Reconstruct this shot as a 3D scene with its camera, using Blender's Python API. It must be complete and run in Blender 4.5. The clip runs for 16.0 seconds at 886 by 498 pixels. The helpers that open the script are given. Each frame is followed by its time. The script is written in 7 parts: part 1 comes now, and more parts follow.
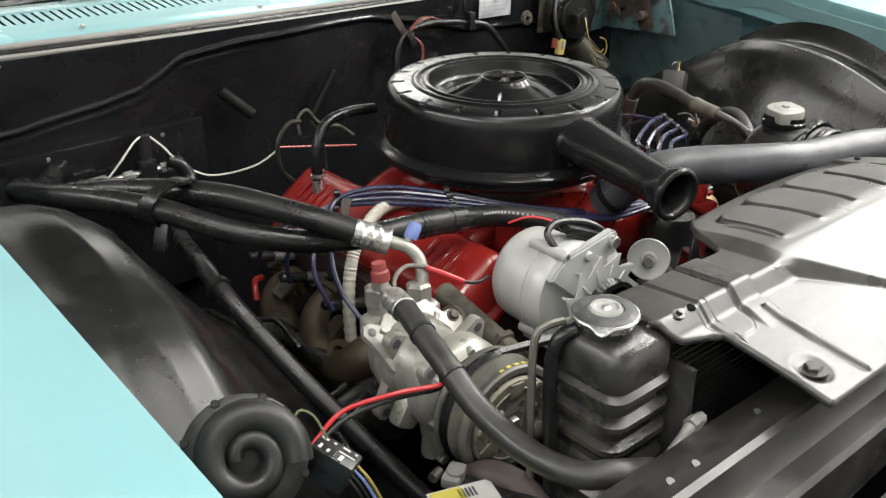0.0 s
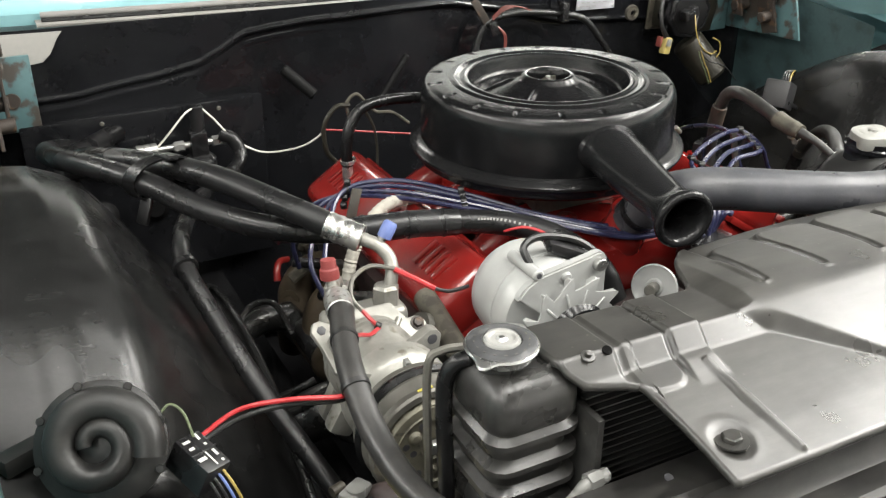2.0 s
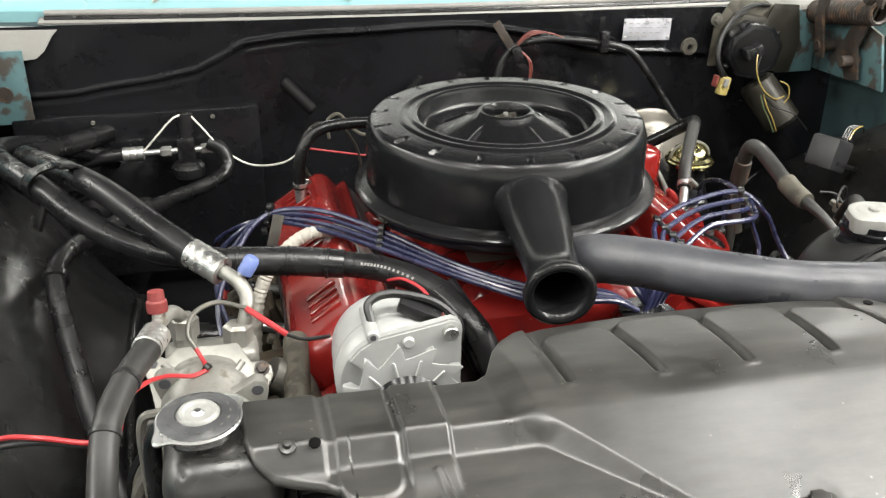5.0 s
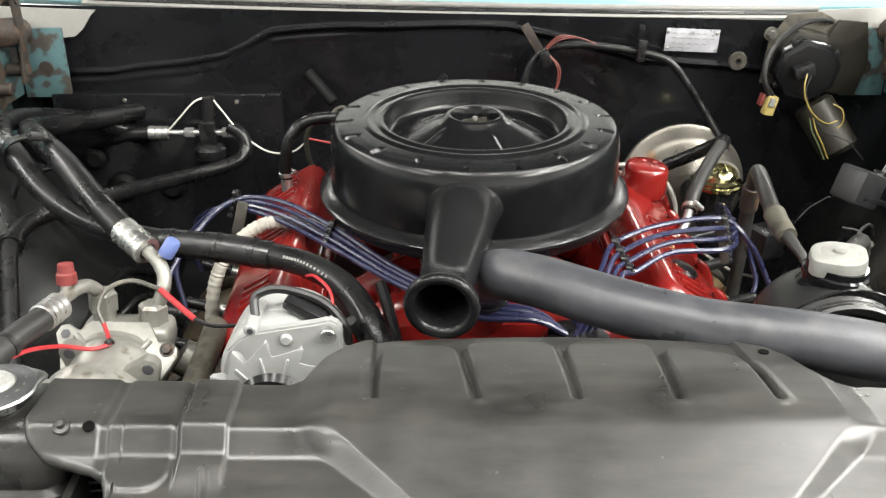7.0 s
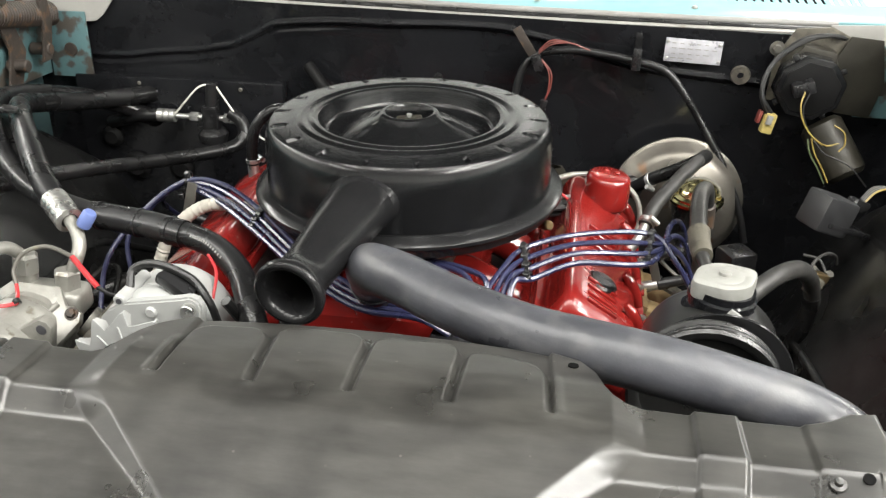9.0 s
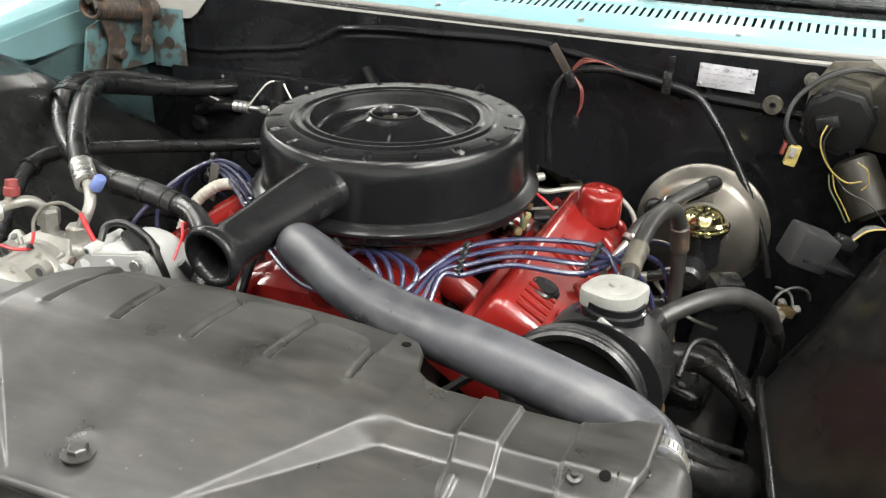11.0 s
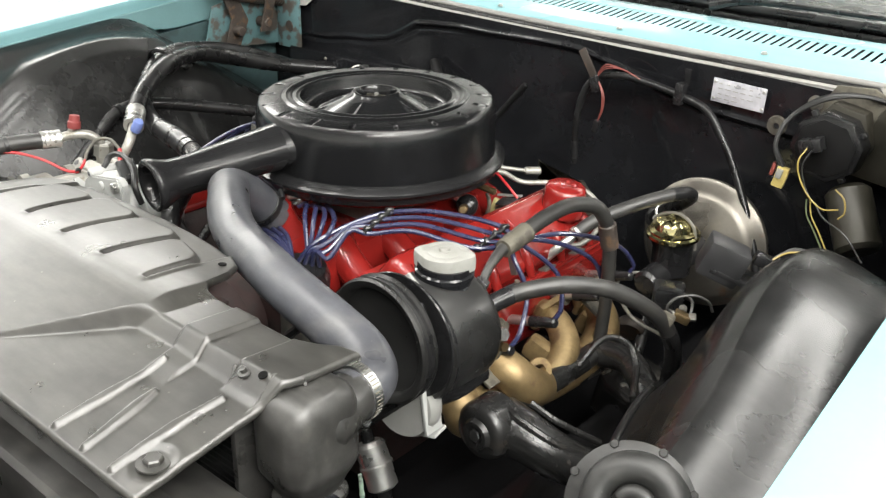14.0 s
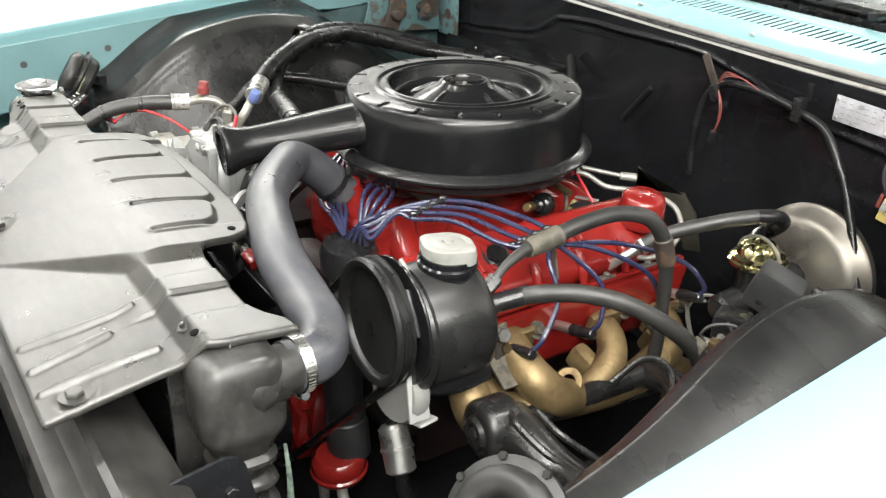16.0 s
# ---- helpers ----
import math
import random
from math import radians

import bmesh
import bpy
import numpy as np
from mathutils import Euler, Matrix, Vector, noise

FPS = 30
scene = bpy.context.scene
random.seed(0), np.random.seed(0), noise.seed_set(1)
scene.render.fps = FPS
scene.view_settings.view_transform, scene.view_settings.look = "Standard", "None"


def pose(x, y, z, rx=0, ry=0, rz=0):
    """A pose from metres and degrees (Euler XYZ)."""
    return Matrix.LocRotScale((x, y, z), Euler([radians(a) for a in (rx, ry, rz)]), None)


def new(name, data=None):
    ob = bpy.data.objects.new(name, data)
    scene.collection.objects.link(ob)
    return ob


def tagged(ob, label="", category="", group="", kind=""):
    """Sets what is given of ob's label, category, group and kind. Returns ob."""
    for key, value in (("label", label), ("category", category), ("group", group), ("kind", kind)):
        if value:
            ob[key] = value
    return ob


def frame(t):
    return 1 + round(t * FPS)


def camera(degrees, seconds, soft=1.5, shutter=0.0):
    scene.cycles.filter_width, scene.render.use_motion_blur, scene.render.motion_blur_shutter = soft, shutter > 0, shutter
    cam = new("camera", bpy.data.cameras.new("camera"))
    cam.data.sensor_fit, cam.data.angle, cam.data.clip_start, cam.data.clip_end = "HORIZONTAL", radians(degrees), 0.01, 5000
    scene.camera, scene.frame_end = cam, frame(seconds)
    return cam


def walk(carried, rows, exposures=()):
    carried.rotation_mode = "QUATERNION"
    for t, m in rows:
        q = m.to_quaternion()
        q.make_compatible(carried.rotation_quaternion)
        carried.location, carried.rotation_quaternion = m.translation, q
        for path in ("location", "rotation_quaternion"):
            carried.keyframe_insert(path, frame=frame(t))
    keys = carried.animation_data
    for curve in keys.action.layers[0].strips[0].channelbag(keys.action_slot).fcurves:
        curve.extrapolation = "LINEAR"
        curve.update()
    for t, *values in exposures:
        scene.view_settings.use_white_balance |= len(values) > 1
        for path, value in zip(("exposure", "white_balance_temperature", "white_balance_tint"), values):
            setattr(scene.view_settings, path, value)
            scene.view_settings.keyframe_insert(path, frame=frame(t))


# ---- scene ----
cam = camera(49.8, 16.0, soft=1.3)
METRES, EYE, TILT, LEAN, TURN = 2.6, 1.35, -26.0, 0.0, -41.0
ROWS = [
    (0.0, 0.0, 0.0, 0.0, 0.0, 0.0, -0.0),
    (0.5, 0.0304, 0.0062, 0.0022, 4.47, -0.12, -2.17),
    (1.0, 0.0565, 0.0156, 0.0057, 7.97, -0.61, -3.89),
    (1.5, 0.0855, 0.0262, 0.0101, 10.57, -0.95, -5.11),
    (2.0, 0.1103, 0.0389, 0.0159, 12.16, -1.6, -5.94),
    (2.5, 0.1345, 0.0539, 0.0225, 14.29, -2.25, -6.95),
    (3.0, 0.1596, 0.0699, 0.0306, 16.51, -2.38, -7.99),
    (3.5, 0.1817, 0.085, 0.038, 18.46, -2.36, -8.91),
    (4.0, 0.2042, 0.1004, 0.0454, 20.71, -2.53, -9.94),
    (6.5, 0.3124, 0.1806, 0.083, 33.11, -5.2, -15.29),
    (7.0, 0.3389, 0.1991, 0.0914, 36.3, -6.09, -16.5),
    (7.5, 0.3619, 0.2146, 0.0985, 38.61, -6.75, -17.34),
    (8.0, 0.3839, 0.2299, 0.1054, 40.58, -7.23, -18.01),
    (8.5, 0.4053, 0.2502, 0.1152, 43.2, -8.02, -18.92),
    (9.0, 0.4299, 0.2741, 0.1261, 46.33, -8.96, -19.88),
    (9.5, 0.456, 0.2966, 0.1366, 49.39, -9.98, -20.78),
    (12.0, 0.5825, 0.3973, 0.1879, 67.36, -14.84, -24.88),
    (12.5, 0.606, 0.424, 0.2002, 70.51, -16.14, -25.35),
    (13.0, 0.6239, 0.4519, 0.2134, 75.01, -17.62, -26.0),
    (13.5, 0.6382, 0.4838, 0.2284, 78.78, -19.71, -26.42),
    (14.0, 0.6482, 0.5126, 0.2421, 80.94, -20.6, -26.61),
    (14.5, 0.6517, 0.5368, 0.2535, 83.76, -21.79, -26.81),
    (15.0, 0.65, 0.5649, 0.2662, 88.58, -23.92, -26.95),
    (15.5, 0.6481, 0.5894, 0.2771, 93.1, -26.45, -26.98),
    (16.0, 0.6447, 0.6193, 0.2914, 99.45, -29.19, -26.78),
]
walk(cam, [(t, pose(-1.1225, -1.133, EYE, TILT, LEAN, TURN) @ pose(METRES * x, METRES * y, METRES * z, 90 + pitch, roll, yaw)) for t, x, y, z, yaw, pitch, roll in ROWS],
     [(0.0, -0.46), (1.5, -0.22), (3.0, -0.04), (4.5, -0.04), (8.5, -0.09), (12.0, -0.10), (14.0, -0.07), (16.0, -0.02)])

# ---- light ----
EXPOSURE = 0.0
scene.view_settings.exposure = EXPOSURE
world = bpy.data.worlds.new("world")
scene.world = world
world.use_nodes = True
world.node_tree.nodes["Background"].inputs["Color"].default_value = (0.9, 0.95, 1.0, 1)
world.node_tree.nodes["Background"].inputs["Strength"].default_value = 0.05


# an added area light overhead, out of view, without a fixture
def unseen_area_light(x, y, sx, sy, watts, z=3.15):
    data = bpy.data.lights.new("unseen_area_light", "AREA")
    data.shape, data.size, data.size_y, data.energy = "RECTANGLE", sx, sy, watts
    data.color = (1.0, 0.98, 0.93)
    ob = new("unseen_area_light", data)
    ob.matrix_world = pose(x, y, z)
    return ob


# added lights, set by tuning to brighten the bay and give its highlights
LAMPS = [(-4.1, 0.8, 0.8, 4.8, 310), (4.0, -0.8, 1.0, 3.4, 390), (2.3, -0.95, 0.55, 1.7, 130), (1.35, 1.2, 0.30, 3.0, 105), (-3.0, -2.7, 0.5, 2.0, 80), (3.0, -2.8, 0.5, 2.0, 250)]
LAMPS += [(-1.35 + 0.9 * k, -1.35, 0.26, 1.2, 36) for k in range(4)]
LAMPS += [(-2.4, 4.4, 0.25, 2.0, 42), (0.0, 4.4, 0.25, 2.0, 42), (3.7, 4.9, 0.6, 2.0, 130)]
for row in LAMPS:
    unseen_area_light(*row)


# ---- materials ----
def mat(name, base, rough=0.5, metal=0.0, vary=0.15, scale=9.0, grain=140.0, bump=0.06, coat=0.0, stain=None, stain_at=0.62, rough_vary=0.12, island=0.0, stain_scale=None, spec=0.5, stain_width=0.08, specks=None, speck_at=0.74, speck_scale=230.0, smear=0.0):
    """A surface with a broad and a fine variation of colour and gloss, fine relief, and stains where asked for."""
    m = bpy.data.materials.new(name)
    m.use_nodes = True
    nt = m.node_tree
    bsdf = nt.nodes["Principled BSDF"]
    tc = nt.nodes.new("ShaderNodeTexCoord")

    def noise_at(s, detail=4.0):
        n = nt.nodes.new("ShaderNodeTexNoise")
        n.inputs["Scale"].default_value, n.inputs["Detail"].default_value = s, detail
        nt.links.new(tc.outputs["Object"], n.inputs["Vector"])
        return n.outputs["Fac"]

    def ramp(fac, lo, hi, a, b):
        r = nt.nodes.new("ShaderNodeMapRange")
        for key, v in zip(("From Min", "From Max", "To Min", "To Max"), (lo, hi, a, b)):
            r.inputs[key].default_value = v
        nt.links.new(fac, r.inputs["Value"])
        return r.outputs["Result"]

    def mix(fac, a, b, kind="MIX"):
        x = nt.nodes.new("ShaderNodeMix")
        x.data_type, x.blend_type = "RGBA", kind
        for sock, v in ((x.inputs[0], fac), (x.inputs[6], a), (x.inputs[7], b)):
            if isinstance(v, (int, float)):
                sock.default_value = v
            elif isinstance(v, tuple):
                sock.default_value = (*v, 1)
            else:
                nt.links.new(v, sock)
        return x.outputs[2]

    broad, fine = noise_at(scale), noise_at(grain, 3.0)
    dark = tuple(c * (1 - vary) for c in base)
    light = tuple(min(1, c * (1 + vary)) for c in base)
    col = mix(ramp(broad, 0.3, 0.7, 0, 1), dark, light)
    col = mix(ramp(fine, 0.35, 0.65, 0, vary * 0.8), col, tuple(c * 0.6 for c in base))
    if stain:
        spots = noise_at(stain_scale or scale * 2.3, 6.0)
        fac = ramp(spots, stain_at, stain_at + stain_width, 0, 0.85)
        col = mix(fac, col, stain)
    if smear:
        mp = nt.nodes.new("ShaderNodeMapping")
        mp.inputs["Scale"].default_value, mp.inputs["Rotation"].default_value = (14, 60, 45), (0, 0, 0.35)
        nt.links.new(tc.outputs["Object"], mp.inputs["Vector"])
        wipe = nt.nodes.new("ShaderNodeTexNoise")
        wipe.inputs["Scale"].default_value, wipe.inputs["Detail"].default_value, wipe.inputs["Roughness"].default_value = 1.0, 7.0, 0.65
        nt.links.new(mp.outputs["Vector"], wipe.inputs["Vector"])
        film = mix(ramp(wipe.outputs["Fac"], 0.3, 0.7, 0, 1), (1 - smear,) * 3, (1 + smear,) * 3)
        col = mix(1.0, col, film, "MULTIPLY")
    if specks:
        cells = nt.nodes.new("ShaderNodeTexVoronoi")
        cells.inputs["Scale"].default_value = speck_scale * 0.4
        nt.links.new(tc.outputs["Object"], cells.inputs["Vector"])
        keep = nt.nodes.new("ShaderNodeMath")
        keep.operation = "MULTIPLY"
        nt.links.new(ramp(cells.outputs["Distance"], 0.05, 0.11, 0.8, 0), keep.inputs[0])
        nt.links.new(ramp(cells.outputs["Color"], speck_at - 0.05, speck_at + 0.15, 0, 1), keep.inputs[1])
        col = mix(keep.outputs["Value"], col, specks)
    nt.links.new(col, bsdf.inputs["Base Color"])
    nt.links.new(ramp(broad, 0.3, 0.7, max(0.03, rough - rough_vary), min(1, rough + rough_vary)), bsdf.inputs["Roughness"])
    bsdf.inputs["Metallic"].default_value = metal
    bsdf.inputs["Coat Weight"].default_value = coat
    bsdf.inputs["Specular IOR Level"].default_value = spec
    bsdf.inputs["Coat Roughness"].default_value = 0.08
    if bump:
        b = nt.nodes.new("ShaderNodeBump")
        b.inputs["Strength"].default_value, b.inputs["Distance"].default_value = bump, 0.002
        nt.links.new(fine, b.inputs["Height"])
        nt.links.new(b.outputs["Normal"], bsdf.inputs["Normal"])
    return m


TEAL = mat("turquoise_paint", (0.178, 0.335, 0.356), 0.24, vary=0.05, scale=3, bump=0.0, coat=0.32, rough_vary=0.05)
# rust stains are wear; the darkened base holds the shade round the hinges
TEAL_WORN_SHADED = mat("worn_shaded_turquoise_paint", (0.07, 0.135, 0.142), 0.45, vary=0.15, scale=14, bump=0.08, stain=(0.05, 0.03, 0.02), stain_at=0.5)
FIREWALL = mat("gloss_black_paint", (0.0080, 0.0083, 0.0094), 0.115, vary=0.3, scale=7, grain=90, bump=0.10, coat=0.0, rough_vary=0.06, spec=0.30, stain=(0.0098, 0.0102, 0.0112), stain_at=0.45, stain_width=0.35, specks=(0.035, 0.034, 0.032), speck_at=0.76)
SATIN = mat("satin_black_paint", (0.0095, 0.0095, 0.010), 0.2, vary=0.25, scale=8, bump=0.05, rough_vary=0.07, spec=0.25)
LINER = mat("inner_fender_black", (0.0092, 0.0093, 0.0092), 0.26, vary=0.25, scale=6, bump=0.08, rough_vary=0.06, stain=(0.022, 0.022, 0.021), stain_at=0.66, stain_width=0.2, spec=0.31, specks=(0.05, 0.048, 0.044), speck_at=0.74, smear=0.4)
SHROUD = mat("dusty_black_sheet", (0.0232, 0.0227, 0.0210), 0.30, metal=0.0, vary=0.45, scale=19, grain=70, bump=0.06, rough_vary=0.03, stain=(0.038, 0.037, 0.0332), stain_at=0.34, spec=0.6, stain_width=0.42, stain_scale=13, specks=(0.12, 0.115, 0.10), speck_at=0.715, speck_scale=170, smear=0.34)
SUPPORT = mat("dusty_black_crossbar", (0.019, 0.0185, 0.0175), 0.36, vary=0.3, scale=12, grain=80, bump=0.08, stain=(0.034, 0.033, 0.030), stain_at=0.45, stain_width=0.3, smear=0.4, specks=(0.10, 0.098, 0.09), speck_at=0.73)
TANK = mat("radiator_black", (0.027, 0.0265, 0.0250), 0.34, vary=0.4, scale=16, bump=0.08, stain=(0.060, 0.058, 0.050), stain_at=0.60, stain_width=0.2, specks=(0.16, 0.17, 0.15), speck_at=0.73, smear=0.4)
RUBBER = mat("hose_rubber", (0.0085, 0.0085, 0.0088), 0.29, vary=0.25, scale=18, grain=220, bump=0.08, spec=0.31, specks=(0.035, 0.034, 0.032), speck_at=0.75)
RUBBER_DUSTY = mat("dusty_hose_rubber", (0.043, 0.0445, 0.0505), 0.36, vary=0.3, scale=14, grain=200, bump=0.10, stain=(0.085, 0.084, 0.084), stain_at=0.50, stain_width=0.3, specks=(0.13, 0.13, 0.13), speck_at=0.75)
PLASTIC = mat("black_plastic", (0.0105, 0.0105, 0.011), 0.28, vary=0.2, scale=20, bump=0.05)
GREY_BOX = mat("grey_plastic", (0.012, 0.0122, 0.013), 0.5, vary=0.12, scale=20, bump=0.05)
RED = mat("engine_red_enamel", (0.168, 0.0100, 0.0082), 0.20, vary=0.15, scale=12, grain=70, bump=0.12, coat=0.25, rough_vary=0.08, stain=(0.12, 0.02, 0.012), stain_at=0.68)
GOLD = mat("gold_manifold_paint", (0.20, 0.142, 0.068), 0.46, metal=0.6, vary=0.35, scale=16, bump=0.4, stain=(0.12, 0.075, 0.04), stain_at=0.6)
ALT = mat("cast_aluminium_paint", (0.34, 0.345, 0.335), 0.42, metal=0.15, vary=0.08, scale=20, bump=0.08)
CAST = mat("bare_cast_aluminium", (0.255, 0.250, 0.226), 0.40, metal=0.45, vary=0.22, scale=22, bump=0.25, stain=(0.12, 0.105, 0.08), stain_at=0.60, specks=(0.06, 0.05, 0.04), speck_at=0.72)
STEEL = mat("zinc_plated_steel", (0.52, 0.52, 0.50), 0.33, metal=0.9, vary=0.12, scale=25, bump=0.05)
DARK_STEEL = mat("grimy_steel", (0.13, 0.125, 0.11), 0.5, metal=0.5, vary=0.3, scale=18, bump=0.15, stain=(0.20, 0.18, 0.13), stain_at=0.6)
CHROME = mat("chrome", (0.60, 0.60, 0.59), 0.28, metal=1.0, vary=0.06, scale=20, bump=0.0, rough_vary=0.05)
CAP_PALE = mat("pale_plated_disc", (0.29, 0.29, 0.275), 0.45, metal=0.3, vary=0.12, scale=40, bump=0.08)
CAP_DARK = mat("cap_face", (0.052, 0.053, 0.055), 0.45, metal=0.3, vary=0.3, scale=30, bump=0.05, stain=(0.10, 0.10, 0.10), stain_at=0.55, smear=0.4)
WIRE_BLUE = mat("blue_ignition_wire", (0.017, 0.019, 0.050), 0.3, vary=0.15, scale=20, bump=0.0, coat=0.2)
WIRE_BLACK = mat("black_wire", (0.01, 0.01, 0.01), 0.4, vary=0.2, scale=20, bump=0.0)
WIRE_RED = mat("red_wire", (0.36, 0.022, 0.026), 0.35, vary=0.1, scale=20, bump=0.0)
WIRE_WHITE = mat("white_wire", (0.62, 0.60, 0.54), 0.45, vary=0.12, scale=20, bump=0.0)
WIRE_YELLOW = mat("yellow_wire", (0.26, 0.19, 0.05), 0.4, vary=0.1, scale=20, bump=0.0)
WIRE_ORANGE = mat("orange_wire", (0.15, 0.035, 0.028), 0.4, vary=0.1, scale=20, bump=0.0)
WIRE_GREEN = mat("green_wire", (0.075, 0.095, 0.045), 0.4, vary=0.1, scale=20, bump=0.0)
CAP_RED = mat("red_service_cap", (0.17, 0.028, 0.026), 0.55, vary=0.15, scale=30, bump=0.05)
CAP_BLUE = mat("blue_service_cap", (0.10, 0.14, 0.32), 0.5, vary=0.15, scale=30, bump=0.05)
CAP_WHITE = mat("pale_grey_cap", (0.20, 0.20, 0.185), 0.5, vary=0.12, scale=24, bump=0.10, stain=(0.15, 0.148, 0.135), stain_at=0.55, stain_width=0.15)
SEAL = mat("grey_weatherstrip", (0.20, 0.195, 0.185), 0.6, vary=0.15, scale=8, bump=0.06, stain=(0.18, 0.17, 0.16), stain_at=0.62)
PALE_METAL = mat("pale_cowl_sheet", (0.22, 0.215, 0.20), 0.5, vary=0.1, scale=8, bump=0.04, stain=(0.12, 0.10, 0.08), stain_at=0.66)
BOOSTER = mat("aged_booster_steel", (0.135, 0.125, 0.108), 0.36, metal=0.75, vary=0.25, scale=9, bump=0.05, stain=(0.16, 0.09, 0.05), stain_at=0.64, specks=(0.06, 0.04, 0.03))
YELLOW_ZINC = mat("yellow_zinc", (0.62, 0.56, 0.30), 0.16, metal=1.0, vary=0.2, scale=18, bump=0.0)
BRASS = mat("brass", (0.20, 0.145, 0.075), 0.42, metal=0.9, vary=0.2, scale=20, bump=0.05)
BRAID = mat("pale_woven_sleeve", (0.40, 0.38, 0.33), 0.7, vary=0.15, scale=60, grain=400, bump=0.4)
CORE = mat("radiator_core_black", (0.017, 0.017, 0.017), 0.6, vary=0.3, scale=30, bump=0.05)
RUST = mat("rusty_steel", (0.045, 0.036, 0.030), 0.6, metal=0.3, vary=0.35, scale=22, bump=0.2, stain=(0.10, 0.06, 0.035), stain_at=0.55)
LABEL_WHITE = mat("white_label", (0.42, 0.42, 0.40), 0.5, vary=0.05, scale=20, bump=0.0)
LABEL_YELLOW = mat("yellow_label", (0.42, 0.36, 0.06), 0.45, vary=0.05, scale=20, bump=0.0)
PLATE = mat("data_plate_aluminium", (0.42, 0.42, 0.45), 0.35, metal=0.35, vary=0.2, scale=40, bump=0.1)
INK = mat("dark_ink", (0.05, 0.05, 0.055), 0.5, vary=0.1, scale=30, bump=0.0)
FLOOR = mat("pale_floor", (0.66, 0.66, 0.65), 0.35, vary=0.06, scale=1.5, grain=30, bump=0.02)
WALL = mat("white_wall_paint", (0.78, 0.78, 0.77), 0.7, vary=0.03, scale=1.2, grain=40, bump=0.03)
HOODMAT = mat("hood_underside_black", (0.008, 0.008, 0.008), 0.55, vary=0.25, scale=8, bump=0.05)

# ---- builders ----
# darker, browner copy of GOLD for the passenger side manifold
GOLD_DULL = mat("dark_manifold_paint", (0.055, 0.042, 0.026), 0.55, metal=0.4, vary=0.3, scale=16, bump=0.15, stain=(0.05, 0.035, 0.02), stain_at=0.55)
CEILING = mat("grey_ceiling", (0.50, 0.50, 0.50), 0.8, vary=0.06, scale=1.5, bump=0.02)
GRIME = mat("grimy_cast_metal", (0.085, 0.078, 0.060), 0.6, metal=0.2, vary=0.35, scale=20, bump=0.15, stain=(0.035, 0.03, 0.024), stain_at=0.5)
LID = mat("gloss_black_lid", (0.0062, 0.0063, 0.0068), 0.21, vary=0.25, scale=10, grain=180, bump=0.03, rough_vary=0.05, spec=0.36, specks=(0.03, 0.03, 0.03))
TEAL_DULL = mat("dull_turquoise_paint", (0.11, 0.20, 0.21), 0.4, vary=0.1, scale=6, bump=0.03)
CASTING = mat("pale_grey_casting", (0.20, 0.20, 0.19), 0.5, metal=0.2, vary=0.12, scale=25, bump=0.1)
# engine red darkened so the low castings carry the bay's shade in their colour
ENGINE_SHADED = mat("shaded_red_casting", (0.022, 0.010, 0.009), 0.6, vary=0.4, scale=20, bump=0.2, stain=(0.014, 0.010, 0.009), stain_at=0.5)
OLIVE = mat("dark_olive_steel", (0.022, 0.020, 0.014), 0.5, metal=0.3, vary=0.3, scale=20, bump=0.1)
BROWN = mat("brown_tape", (0.045, 0.032, 0.030), 0.55, vary=0.3, scale=30, bump=0.1, stain=(0.25, 0.28, 0.33), stain_at=0.74)
PUMP = mat("satin_pump_black", (0.0115, 0.0115, 0.0112), 0.33, vary=0.2, scale=14, bump=0.04)
# rubber darkened below its own tone, for the shade at the firewall
RUBBER_SHADED = mat("dull_shaded_rubber", (0.0042, 0.0042, 0.0043), 0.6, vary=0.25, scale=20, bump=0.06, spec=0.15)
HOSE_GREY = mat("dusty_brown_grey_hose", (0.020, 0.0195, 0.0185), 0.45, vary=0.25, scale=20, grain=180, bump=0.12, stain=(0.036, 0.034, 0.030), stain_at=0.5, stain_width=0.3, specks=(0.08, 0.075, 0.065))
CLUTCH = mat("dusty_clutch_face", (0.165, 0.155, 0.118), 0.6, metal=0.3, vary=0.3, scale=40, grain=160, bump=0.25, stain=(0.06, 0.055, 0.045), stain_at=0.58)
HORN = mat("dusty_horn_black", (0.013, 0.013, 0.0125), 0.42, vary=0.3, scale=18, bump=0.08, spec=0.35, stain=(0.026, 0.025, 0.023), stain_at=0.5, stain_width=0.3, specks=(0.07, 0.068, 0.06), smear=0.3)
# dark turquoise with near-black blotches, for the panels behind the wheelhouses
APRON = mat("dark_turquoise_paint", (0.042, 0.072, 0.075), 0.40, vary=0.25, scale=10, bump=0.06, stain=(0.012, 0.012, 0.012), stain_at=0.52, stain_width=0.25)
ARM = mat("grimy_gloss_black", (0.012, 0.012, 0.0118), 0.26, vary=0.3, scale=16, grain=120, bump=0.15, spec=0.42, rough_vary=0.12, stain=(0.030, 0.026, 0.022), stain_at=0.58, stain_width=0.2, specks=(0.06, 0.055, 0.05), smear=0.3)
HOLE = mat("black_opening", (0.002, 0.002, 0.002), 0.9, vary=0.1, scale=30, bump=0.0, spec=0.1)
BASE = {}


def V(*p):
    return Vector(p)


def thing(name, base, label, category, group="", kind=""):
    ob = new(name)
    ob.empty_display_size = 0.05
    ob.location = base
    BASE[ob] = Vector(base)
    return tagged(ob, label, category, group, kind)


